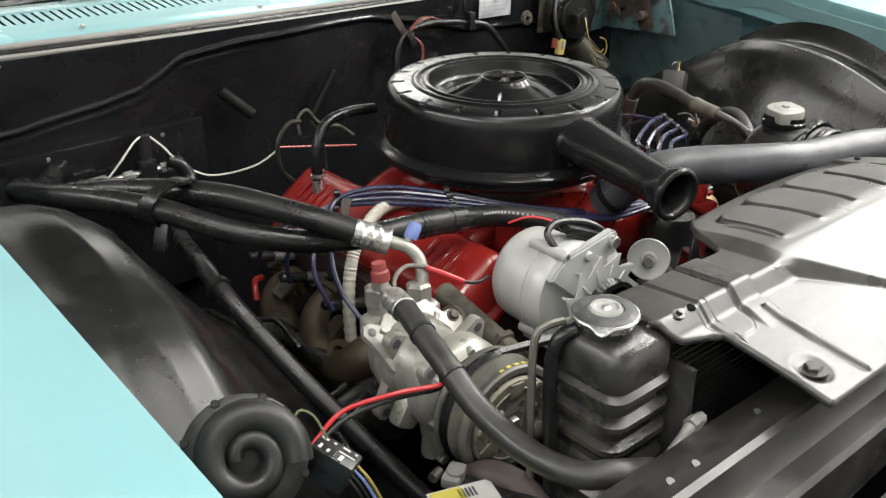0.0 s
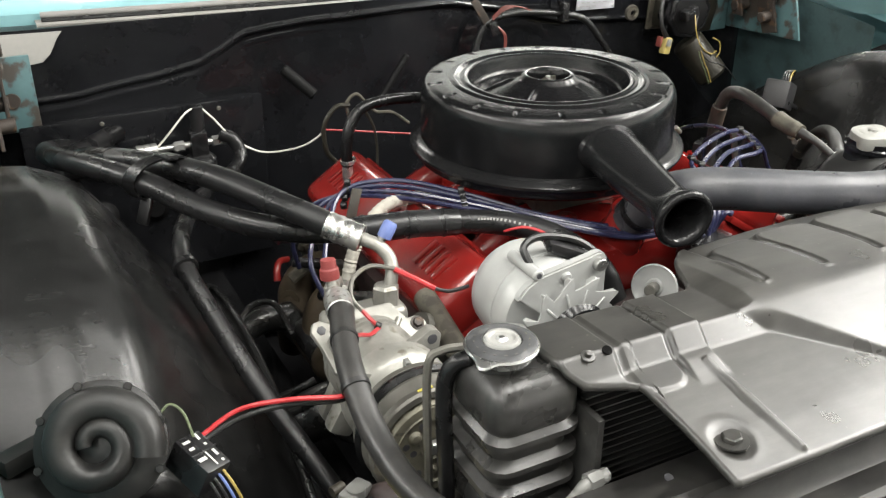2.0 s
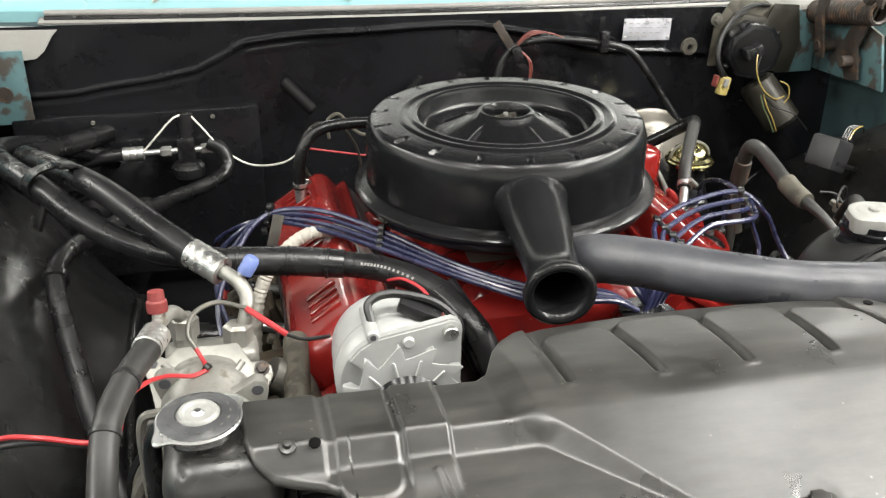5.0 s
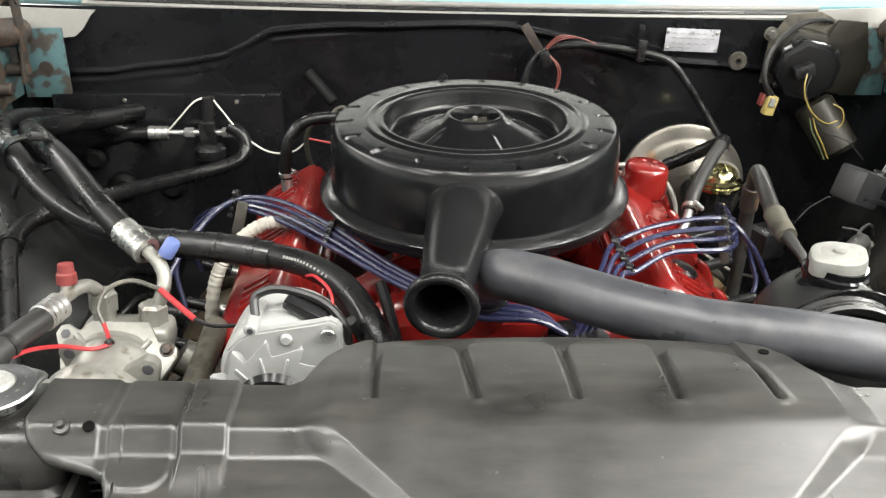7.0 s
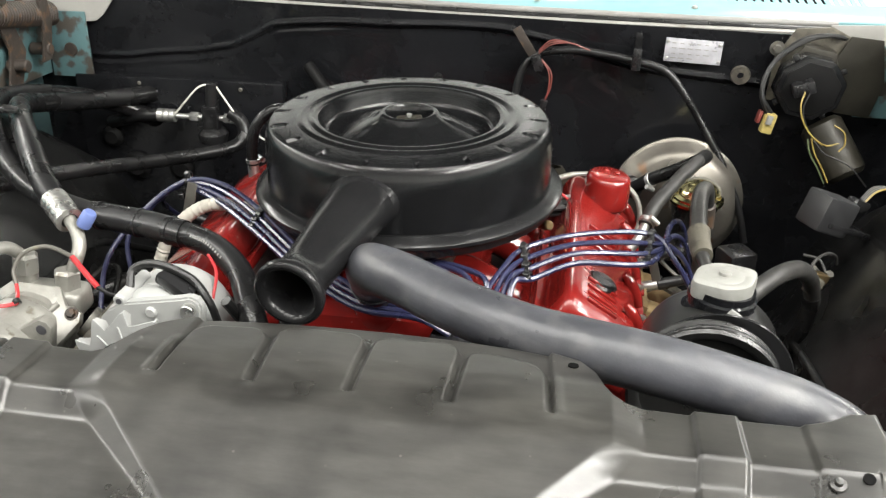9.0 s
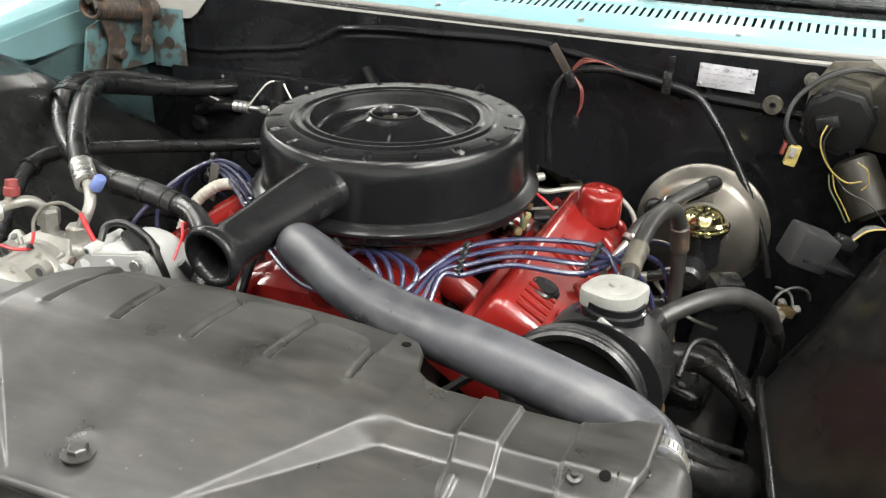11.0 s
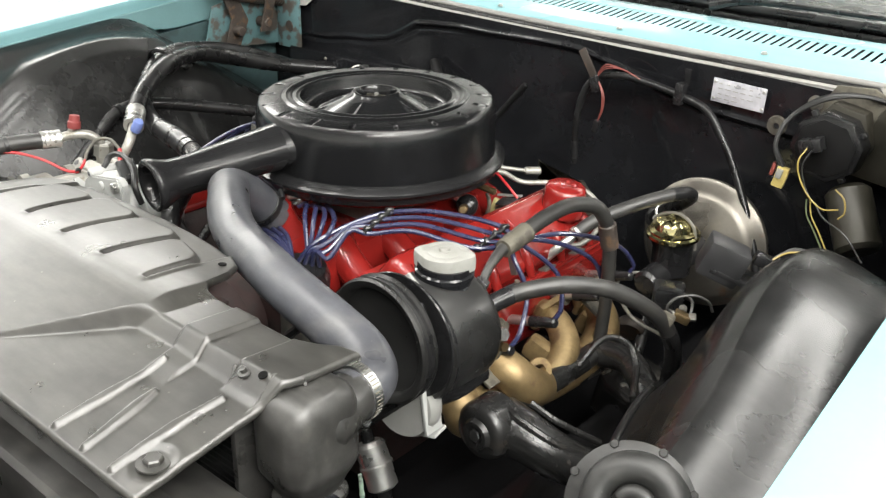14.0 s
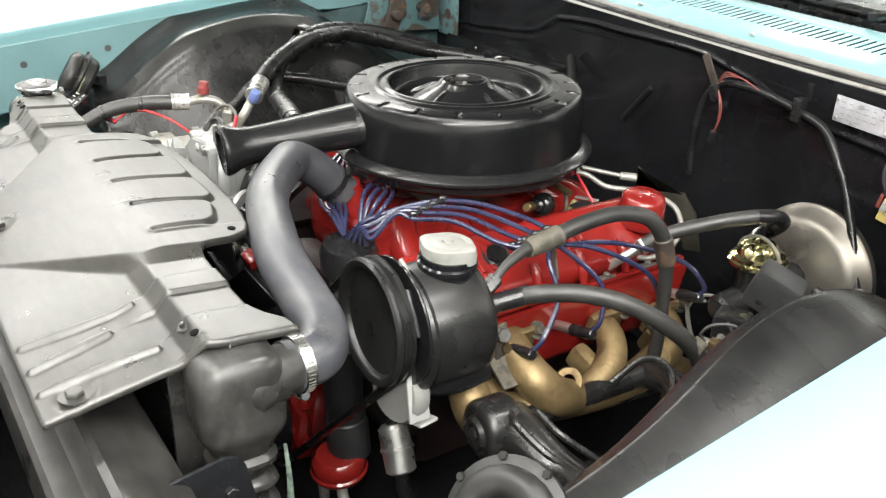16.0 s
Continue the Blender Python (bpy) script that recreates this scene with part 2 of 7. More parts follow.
def finish(name, bm, material, base, sharp=38):
    if base.length:
        bmesh.ops.translate(bm, verts=bm.verts, vec=-base)
    me = bpy.data.meshes.new(name)
    bm.normal_update()
    bm.to_mesh(me)
    bm.free()
    me.shade_smooth()
    me.set_sharp_from_angle(angle=radians(sharp))
    me.materials.append(material)
    return me


def part(name, bm, material, parent, label="", sharp=38):
    base = BASE[parent]
    ob = new(name, finish(name, bm, material, base, sharp))
    ob.parent = parent
    BASE[ob] = base
    return tagged(ob, label)


def solo(name, bm, material, base, label, category, group="", kind="", sharp=38):
    base = Vector(base)
    ob = new(name, finish(name, bm, material, base, sharp))
    ob.location = base
    BASE[ob] = base
    return tagged(ob, label, category, group, kind)


def turn_to(axis):
    return Vector((0, 0, 1)).rotation_difference(Vector(axis).normalized()).to_matrix().to_4x4()


def lathe(profile, at=(0, 0, 0), axis=(0, 0, 1), n=32, bm=None, warp=None, close=True):
    """Turns a profile of (radius, height) round an axis; warp(angle, radius, height) shifts the height."""
    bm = bm or bmesh.new()
    m = Matrix.Translation(at) @ turn_to(axis)
    rings = []
    for r, h in profile:
        if r < 1e-6:
            rings.append([bm.verts.new(m @ V(0, 0, h))])
            continue
        ring = []
        for k in range(n):
            a = 2 * math.pi * k / n
            dh = warp(a, r, h) if warp else 0
            ring.append(bm.verts.new(m @ V(r * math.cos(a), r * math.sin(a), h + dh)))
        rings.append(ring)
    for a, b in zip(rings, rings[1:]):
        for k in range(n):
            j = (k + 1) % n
            if len(a) == 1 and len(b) == 1:
                continue
            if len(a) == 1:
                bm.faces.new((a[0], b[j], b[k])[::-1])
            elif len(b) == 1:
                bm.faces.new((a[k], a[j], b[0]))
            else:
                bm.faces.new((a[k], a[j], b[j], b[k]))
    return bm


def cyl(a, b, r, r2=None, n=20, bevel=0.0, bm=None):
    a, b = Vector(a), Vector(b)
    d, r2 = (b - a), (r if r2 is None else r2)
    h, e = d.length, bevel
    prof = [(0, 0), (r - e, 0), (r, e), (r2, h - e), (r2 - e, h), (0, h)] if e else [(0, 0), (r, 0), (r2, h), (0, h)]
    return lathe(prof, a, d, n, bm)


def spline(points, steps=8):
    """A Catmull-Rom curve through the points."""
    p = [Vector(q) for q in points]
    if len(p) < 3:
        return [p[0].lerp(p[-1], k / steps) for k in range(steps + 1)]
    ext = [p[0] * 2 - p[1], *p, p[-1] * 2 - p[-2]]
    out = []
    for i in range(1, len(ext) - 2):
        a, b, c, d = ext[i - 1:i + 3]
        for k in range(steps):
            t = k / steps
            out.append(0.5 * ((2 * b) + (c - a) * t + (2 * a - 5 * b + 4 * c - d) * t * t + (3 * b - a - 3 * c + d) * t ** 3))
    out.append(p[-1])
    return out


def tube(points, r, n=12, steps=8, bm=None, caps=True, ripple=0.0, pitch=0.006, raw=False):
    """A round hose along a smooth line; r is one radius, or a list spread evenly along it."""
    bm = bm or bmesh.new()
    path = [Vector(q) for q in points] if raw else spline(points, steps)
    rings, up, run = [], None, 0.0
    for i, p in enumerate(path):
        d = (path[min(i + 1, len(path) - 1)] - path[max(i - 1, 0)]).normalized()
        if up is None:
            up = d.orthogonal().normalized()
        up = (up - d * up.dot(d)).normalized()
        side = d.cross(up)
        if i:
            run += (p - path[i - 1]).length
        if isinstance(r, (list, tuple)):
            f = i / (len(path) - 1) * (len(r) - 1)
            k = min(int(f), len(r) - 2)
            rad = r[k] + (r[k + 1] - r[k]) * (f - k)
        else:
            rad = r
        rad *= 1 + ripple * math.sin(2 * math.pi * run / pitch)
        rings.append([bm.verts.new(p + rad * (math.cos(2 * math.pi * k / n) * up + math.sin(2 * math.pi * k / n) * side)) for k in range(n)])
    for a, b in zip(rings, rings[1:]):
        for k in range(n):
            bm.faces.new((a[k], a[(k + 1) % n], b[(k + 1) % n], b[k]))
    if caps:
        bm.faces.new(rings[0][::-1])
        bm.faces.new(rings[-1])
    return bm


def rbox(at, size, bevel=0.004, turn=(0, 0, 0), segments=2, bm=None, taper=1.0):
    """A box with rounded edges; taper narrows its top."""
    b = bmesh.new()
    bmesh.ops.create_cube(b, size=1)
    for v in b.verts:
        k = taper if v.co.z > 0 else 1
        v.co = V(v.co.x * size[0] * k, v.co.y * size[1] * k, v.co.z * size[2])
    if bevel:
        bmesh.ops.bevel(b, geom=b.edges[:], offset=min(bevel, min(size) * 0.49), segments=segments, profile=0.6, affect="EDGES")
    b.transform(pose(*at, *turn))
    return merge(bm, b)


def merge(bm, b):
    if bm is None:
        return b
    me = bpy.data.meshes.new("tmp")
    b.to_mesh(me)
    b.free()
    bm.from_mesh(me)
    bpy.data.meshes.remove(me)
    return bm


def prism(outline, depth, m, bevel=0.0, bm=None):
    """An outline in the plane, given a depth along its own z, set by the matrix m."""
    b = bmesh.new()
    lo = [b.verts.new(V(x, y, 0)) for x, y in outline]
    hi = [b.verts.new(V(x, y, depth)) for x, y in outline]
    n = len(outline)
    b.faces.new(lo[::-1])
    b.faces.new(hi)
    for k in range(n):
        b.faces.new((lo[k], lo[(k + 1) % n], hi[(k + 1) % n], hi[k]))
    bmesh.ops.recalc_face_normals(b, faces=b.faces)
    if bevel:
        bmesh.ops.bevel(b, geom=b.edges[:], offset=bevel, segments=2, profile=0.6, affect="EDGES")
    b.transform(m)
    return merge(bm, b)


def sheet(us, vs, at, thick=0.0, bm=None, even=True):
    """A surface over a grid of two parameters, with a thickness where asked for."""
    bm = bm or bmesh.new()
    grid = [[bm.verts.new(Vector(at(u, v))) for v in vs] for u in us]
    for i in range(len(us) - 1):
        for j in range(len(vs) - 1):
            bm.faces.new((grid[i][j], grid[i + 1][j], grid[i + 1][j + 1], grid[i][j + 1]))
    if thick and not even:
        bm.normal_update()
        back = [[bm.verts.new(v.co - v.normal * thick) for v in row] for row in grid]
        for i in range(len(us) - 1):
            for j in range(len(vs) - 1):
                bm.faces.new((back[i][j], back[i][j + 1], back[i + 1][j + 1], back[i + 1][j]))
        rim = [(i, 0) for i in range(len(us))] + [(len(us) - 1, j) for j in range(1, len(vs))]
        rim += [(i, len(vs) - 1) for i in range(len(us) - 2, -1, -1)] + [(0, j) for j in range(len(vs) - 2, -1, -1)]
        for (a, b), (c, d) in zip(rim, rim[1:]):
            bm.faces.new((grid[c][d], grid[a][b], back[a][b], back[c][d]))
    elif thick:
        bm.normal_update()
        bmesh.ops.solidify(bm, geom=bm.faces[:], thickness=thick)
    return bm


def span(a, b, n):
    return [a + (b - a) * k / n for k in range(n + 1)]


def soft(x, a, b):
    t = min(1, max(0, (x - a) / (b - a)))
    return t * t * (3 - 2 * t)


def table(x, rows):
    """Linear between the rows of (x, value)."""
    if x <= rows[0][0]:
        return rows[0][1]
    for (a, u), (b, v) in zip(rows, rows[1:]):
        if x <= b:
            return u + (v - u) * (x - a) / (b - a)
    return rows[-1][1]


def hexbolt(parent, at, axis=(0, 0, 1), r=0.008, h=0.006, washer=0.0, material=None, name="bolt", label=""):
    bm = lathe([(0, 0), (r, 0), (r, h * 0.8), (r * 0.85, h), (0, h)], at, axis, 6)
    if washer:
        lathe([(0, -0.001), (washer, -0.001), (washer, 0.0012), (0, 0.0012)], at, axis, 20, bm)
    return part(name, bm, material or STEEL, parent, label)

# ---- the room ----
def room():
    solo("floor", rbox((0, 0, -0.05), (14, 14, 0.1), 0), FLOOR, (0, 0, 0), "pale smooth workshop floor", "floor", kind="structure")
    for name, at, size in (("wall_north", (0, 6.1, 1.6), (14, 0.2, 3.3)), ("wall_south", (0, -6.1, 1.6), (14, 0.2, 3.3)),
                           ("wall_east", (6.1, 0, 1.6), (0.2, 12, 3.3)), ("wall_west", (-6.1, 0, 1.6), (0.2, 12, 3.3))):
        solo(name, rbox(at, size, 0), WALL, at, "plain white painted wall", "wall", kind="structure")
    solo("ceiling", rbox((0, 0, 3.3), (14, 14, 0.1), 0), CEILING, (0, 0, 3.3), "plain grey ceiling", "ceiling", kind="structure")


room()


# ---- the car's body ----
def cowl_z(x):
    return -0.020 * x


def fender_z(side, y):
    return (0.930 + 0.105 * y) if side > 0 else (0.922 + 0.090 * y)


def body_shell():
    car = thing("car_body", (0, 0, 0.0), "turquoise painted car body with its hood raised", "car")
    kink = [(-0.77, 0.822), (-0.65, 0.822), (-0.51, 0.840), (-0.44, 0.852), (-0.395, 0.873), (-0.35, 0.898), (-0.30, 0.903), (-0.119, 0.907), (0.089, 0.907), (0.2, 0.885), (0.359, 0.843), (0.75, 0.81)]

    def wall(x, z):
        zk = table(x, kink) + 0.004 * noise.noise(V(x * 8, 1.7, 0.0))
        step = (0.007 - 0.003 * soft(-x, 0.3, 0.45)) * soft(z, zk - 0.010, zk + 0.006)
        lip = (0.005 - 0.0018 * soft(-x, 0.3, 0.45)) * math.exp(-((z - zk) / 0.005) ** 2) + 0.0016 * math.exp(-((z - zk + 0.018) / 0.006) ** 2) * soft(-x, 0.1, 0.3)
        dent = 0.004 * noise.noise(V(x * 5, 3.1, z * 5))
        return (x, 0.492 - step - lip + dent, z)
    bm = sheet(span(-0.93, 0.93, 240), span(0.25, 0.78, 36) + span(0.783, 0.931, 62), lambda x, z: (wall(x, z + cowl_z(x) * soft(z, 0.8, 0.92))))
    part("firewall", bm, FIREWALL, car, "gloss black sheet metal firewall with pressed creases", sharp=85)
    part("evaporator_cover", rbox((-0.55, 0.474, 0.625), (0.43, 0.03, 0.325), 0.006), FIREWALL, car, "flat black cover panel")

    # ledge, weatherstrip, front of the cowl
    def ledge(x, s):
        y, z = [(0.487, 0.926), (0.486, 0.930), (0.490, 0.932), (0.498, 0.933), (0.515, 0.934)][s]
        return (x, y + 0.03 * (x / 0.7) ** 2, z + cowl_z(x))
    part("cowl_ledge", sheet(span(-0.70, 0.70, 40), range(5), ledge, 0.002), PALE_METAL, car, "pale bare sheet ledge above the firewall")
    bow = lambda x: 0.03 * (x / 0.7) ** 2
    part("seal_lip", tube([(x, 0.5000 + bow(x), 0.9345 + cowl_z(x)) for x in span(-0.69, 0.69, 20)], 0.0046, 8, 3), RUBBER, car, "black lip of the weatherstrip")
    part("weatherstrip", tube([(x, 0.5105 + bow(x), 0.9415 + cowl_z(x)) for x in span(-0.69, 0.69, 20)], 0.0060, 12, 3), SEAL, car, "grey rubber hood weatherstrip")

    def cowl(x, s):
        y, z = [(0.516, 0.925), (0.516, 0.944), (0.521, 0.949), (0.56, 0.954), (0.598, 0.959), (0.601, 0.957)][s]
        return (x, y + bow(x), z + cowl_z(x))
    panel = part("cowl_panel", sheet(span(-0.86, 0.86, 60), range(6), cowl), TEAL, car, "turquoise painted cowl panel")

    def back(x, s):
        y, z = [(0.668, 0.962), (0.671, 0.966), (0.72, 0.968), (0.77, 0.955)][s]
        return (x, y + bow(x), z + cowl_z(x))
    part("cowl_rear_panel", sheet(span(-0.86, 0.86, 60), range(4), back), TEAL, car)
    part("cowl_trough", sheet(span(-0.86, 0.86, 20), (0, 1), lambda x, s: (x, (0.59, 0.69)[s] + bow(x), 0.90 + cowl_z(x))), TEAL_DULL, car)
    # louvre bars between the slots
    bar = None
    for k in range(94):
        x = -0.76 + k * 0.0163
        if bar is None:
            bar = rbox((0, 0, 0), (0.0108, 0.078, 0.0016), 0.0006, (5, 0, 0), 1)
            me = finish("louvre", bar, TEAL, V(0, 0, 0))
            bar = me
        ob = new("louvre", me)
        ob.parent = panel
        ob.location = (x, 0.6345 + bow(x), 0.9605 + cowl_z(x))
    for x, y, z in ((-0.50, 0.55, 0.966), (-0.15, 0.533, 0.957), (0.146, 0.533, 0.952), (0.436, 0.555, 0.945)):
        hexbolt(car, (x, y, z), r=0.0045, h=0.003, washer=0.006, name="screw")

    # windscreen, its lower frame, the dashboard behind it
    glass = bpy.data.materials.new("windscreen_glass")
    glass.use_nodes = True
    gb = glass.node_tree.nodes["Principled BSDF"]
    gb.inputs["Base Color"].default_value = (0.85, 0.92, 0.90, 1)
    gb.inputs["Roughness"].default_value, gb.inputs["Transmission Weight"].default_value, gb.inputs["IOR"].default_value = 0.02, 1.0, 1.02
    part("windscreen", sheet(span(-0.80, 0.80, 20), (0, 1), lambda x, s: (x, 0.86 + 0.42 * s + bow(x), 0.972 + 0.38 * s + cowl_z(x) * (1 - s))), glass, car, "clear windscreen glass")
    part("windscreen_frame", tube([(x, 0.845 + bow(x), 0.968 + cowl_z(x)) for x in span(-0.84, 0.84, 16)], 0.012, 10, 3), PLASTIC, car, "black windscreen surround")
    part("dashboard", rbox((0, 1.15, 0.90), (1.5, 0.55, 0.12), 0.03), PLASTIC, car, "black dashboard")
    for sx, y0 in ((-0.45, 0.775), (0.22, 0.765)):
        part("wiper_arm", tube([(sx, y0, 0.975), (sx + 0.10, y0 + 0.03, 0.990), (sx + 0.40, y0 + 0.06, 0.985)], [0.010, 0.006, 0.004], 8), PLASTIC, car, "black wiper arm")

    # fenders
    for side in (-1, 1):
        x0 = 0.902 if side > 0 else 0.8765

        def flare(y, side=side):
            return 0.011 + 0.04 * max(0, min(0.4, -0.15 - y)) if side > 0 else 0.0

        def fender(y, s, side=side, x0=x0):
            z = fender_z(side, y)
            dx, dz = [(0.010, -0.085), (0.0035, -0.014), (0.0, -0.006), (0.0015, 0.0), (0.05, 0.012), (0.10, 0.012), (0.14, -0.002), (0.158, -0.04), (0.165, -0.12), (0.16, -0.4), (0.13, -0.62)][s]
            return (side * (x0 + dx + flare(y)), y, z + dz)
        part("fender", sheet(span(-1.15, 1.0, 60), range(11), fender), TEAL, car, "turquoise front fender")

        def strip(y, s, side=side, x0=x0):
            z = fender_z(side, y)
            dx, dz = [(0.004, -0.17), (0.002, -0.030), (0.006, -0.026), (0.009, -0.016)][s]
            if s == 0:
                dz = -0.06 - 0.11 * (1 - soft(y, -0.3, -0.1)) - 0.03 * soft(y, 0.08, 0.2)
            return (side * (x0 + dx + flare(y)), y, z + dz)
        part("fender_flange", sheet(span(-0.95, 0.40, 30), range(4), strip), TEAL_DULL, car, "dull turquoise inner fender flange")
        part("rear_apron", sheet(span(0.10, 0.485, 8), (0, 1), lambda y, v, side=side, x0=x0: (side * (x0 - 0.026), y, (fender_z(side, y) - 0.085) if v else 0.50)), APRON, car, "dark turquoise inner panel behind the wheelhouse")
        for hy in (-0.37, -0.55):
            part("flange_hole", lathe([(0, 0.0006), (0.007, 0.0006), (0.0075, 0)], (side * (x0 + 0.002 + flare(hy)), hy, fender_z(side, hy) - 0.075), (-side, 0, 0), 16), INK, car)

        # wheelhouse and splash panel
        ridge = 0.785 if side > 0 else 0.778

        def arch(y, side=side):
            rows = [(-1.1, 0.70), (-0.8, 0.715), (-0.6, 0.72), (-0.45, 0.742), (-0.36, 0.764), (-0.3, 0.787), (-0.25, 0.812), (-0.21, 0.828), (-0.17, 0.841), (-0.13, 0.850), (-0.09, 0.8545), (-0.05, 0.8545), (0.0, 0.847), (0.04, 0.834), (0.08, 0.814), (0.14, 0.777), (0.2, 0.740), (0.3, 0.68), (0.4, 0.61), (0.5, 0.54)]
            if side < 0:
                y -= 0.035 * soft(y, -0.25, 0.0)
            z = sum(table(y + 0.011 * d, rows) for d in range(-5, 6)) / 11
            return z if side > 0 else z - 0.045 * (1 - soft(y, -0.44, -0.27)) + 0.016 + 0.006 * soft(y, -0.3, -0.2) + 0.008 * soft(y, 0.0, 0.05)

        def liner(y, u, side=side, x0=x0):
            top = arch(y)
            edge = min(fender_z(side, y) - 0.030, arch(y) + (0.014 if side > 0 else 0.030))
            inner = 0.580 + 0.085 * (1 - soft(y, -0.50, 0.02)) if side > 0 else 0.55
            xr, xe = ridge - (0.026 * soft(y, -0.32, -0.05) if side > 0 else 0.0), x0 + 0.003 + flare(y)
            drop = 0.285 if side > 0 else 0.255
            if u <= 0.4:
                k = u / 0.4
                x = xe + (xr - xe) * k
                if side > 0:
                    z = top - 0.030 * soft(1 - k, 0.0, 0.8) + (edge - top + 0.030) * max(0.0, (0.25 - k) / 0.25) ** 2
                else:
                    z = edge + (top - edge) * k - 0.006 * math.sin(math.pi * k) ** 2
            elif u <= 1:
                k = (u - 0.4) / 0.6
                x = xr + (inner - xr) * k
                rows = [(0, 0), (0.020, 0.006), (0.045, 0.020), (0.075, 0.034), (0.115, 0.048), (0.16, 0.066), (0.21, 0.098), (0.27, 0.152), (0.34, 0.235), (0.45, 0.385), (0.6, 0.60), (0.8, 0.82), (1.0, 1.0)]
                z = top - drop * sum(table(k + 0.012 * e, rows) for e in range(-4, 5)) / 9
                if side < 0:
                    # dents where the hoses lie
                    z -= 0.014 * math.exp(-((x - 0.69) / 0.022) ** 2) * math.exp(-((y + 0.12) / 0.08) ** 2)
                    z += 0.008 * math.exp(-((x - 0.64) / 0.020) ** 2) * math.exp(-((y + 0.16) / 0.10) ** 2)
            else:
                x = inner - 0.02 * (u - 1)
                z = top - drop - 0.40 * (u - 1)
            z -= 0.17 * (1 - soft(y, -0.465, -0.435)) * (1 - soft(u, 0.62, 0.80))
            return (side * x, y, z + 0.0016 * noise.noise(V(x * 5, y * 5, side)))
        us = span(0, 1, 60) + span(1.05, 2, 12)
        part("inner_fender", sheet(span(-1.05, 0.49, 160), us, liner), LINER, car, "satin black inner fender with a domed wheelhouse", sharp=60)
        part("rolled_lip", tube([V(*liner(y, 0.985)) + V(-side * 0.003, 0, 0.002) for y in span(-0.42, 0.44, 30)], 0.0065, 10, 3), LINER, car, "rolled black lip of the inner fender")
        part("frame_rail", rbox((side * 0.50, -0.2, 0.36), (0.12, 1.6, 0.13), 0.015), SATIN, car, "black frame rail")

    # radiator support bar
    def bar_section(x, s):
        y, z = [(-0.694, 0.690), (-0.694, 0.741), (-0.700, 0.747), (-0.758, 0.767), (-0.766, 0.764), (-0.772, 0.735), (-0.779, 0.728), (-0.803, 0.726), (-0.809, 0.720), (-0.812, 0.66)][s]
        return (x, y, z - 0.006 * x)
    bar_ob = part("radiator_support", sheet(span(-0.92, 0.92, 60), range(10), bar_section, -0.002), SUPPORT, car, "dusty black radiator support crossbar")
    for x in (-0.57, -0.50, -0.46, -0.335):
        b = lathe([(0, 0), (0.0045, 0), (0.0045, 0.0012), (0, 0.0012)], (x, -0.728 - 0.012 * (x < -0.4), 0.7575 + 0.004 * (x < -0.4) - 0.006 * x), (0, -0.33, 1), 14)
        part("bolt_hole", b, INK, bar_ob)
    # grille panel, valance, underbody, splash pan: unseen, added to keep floor light out
    part("grille_panel", rbox((0, -1.13, 0.50), (1.9, 0.03, 0.44), 0.01), PLASTIC, car, "unseen dark grille panel, added to block floor light")
    part("valance", sheet(span(-0.95, 0.95, 10), (0, 1), lambda x, s: (x, -1.13 + 0.18 * s, 0.72)), PLASTIC, car)
    part("underbody", rbox((0, 2.1, 0.27), (1.9, 3.2, 0.04), 0.01), SATIN, car, "unseen black underbody, added to block floor light")
    part("splash_pan", rbox((0, -0.25, 0.22), (1.9, 1.75, 0.01), 0.003), SATIN, car, "unseen black splash pan, added to block floor light")
    part("crossmember", rbox((0, -0.62, 0.34), (1.1, 0.14, 0.10), 0.02), SATIN, car, "black lower crossmember")
    cond = part("condenser", rbox((0.06, -0.86, 0.50), (0.86, 0.02, 0.40), 0.004), CORE, car, "black finned condenser")
    slat = finish("slat", rbox((0, 0, 0), (0.86, 0.014, 0.004), 0.001), SATIN, V(0, 0, 0))
    for k in range(24):
        ob = new("slat", slat)
        ob.parent = cond
        ob.location = (0.06, -0.876, 0.32 + k * 0.0155)
    return car


car = body_shell()


def hood():
    h = thing("hood", (0, 0.53, 1.16), "raised hood with a black underside", "hood")
    rise = radians(60)

    def edge_z(x):
        return 1.16 - 0.03 * soft(abs(x), 0.42, 0.72)

    def inside(x, v):
        y = 0.53 - v * math.cos(rise)
        z = edge_z(x) + v * math.sin(rise)
        rib = 0.02 * (soft(abs(x - 0.35), 0.07, 0.05) + soft(abs(x + 0.35), 0.07, 0.05))
        return (x, y - rib * 0.6, z - rib * 0.6)
    part("inner_panel", sheet(span(-0.86, 0.86, 60), span(0, 1.35, 20), inside), HOODMAT, h, "black painted hood underside")
    part("outer_panel", sheet(span(-0.88, 0.88, 20), span(-0.02, 1.38, 10), lambda x, v: (x, 0.56 - v * math.cos(rise), edge_z(x) + 0.035 + v * math.sin(rise))), TEAL, h, "turquoise outer skin")
    part("rear_edge", tube([(x, 0.525, edge_z(x)) for x in span(-0.86, 0.86, 16)], 0.014, 10, 3), HOODMAT, h)


hood()


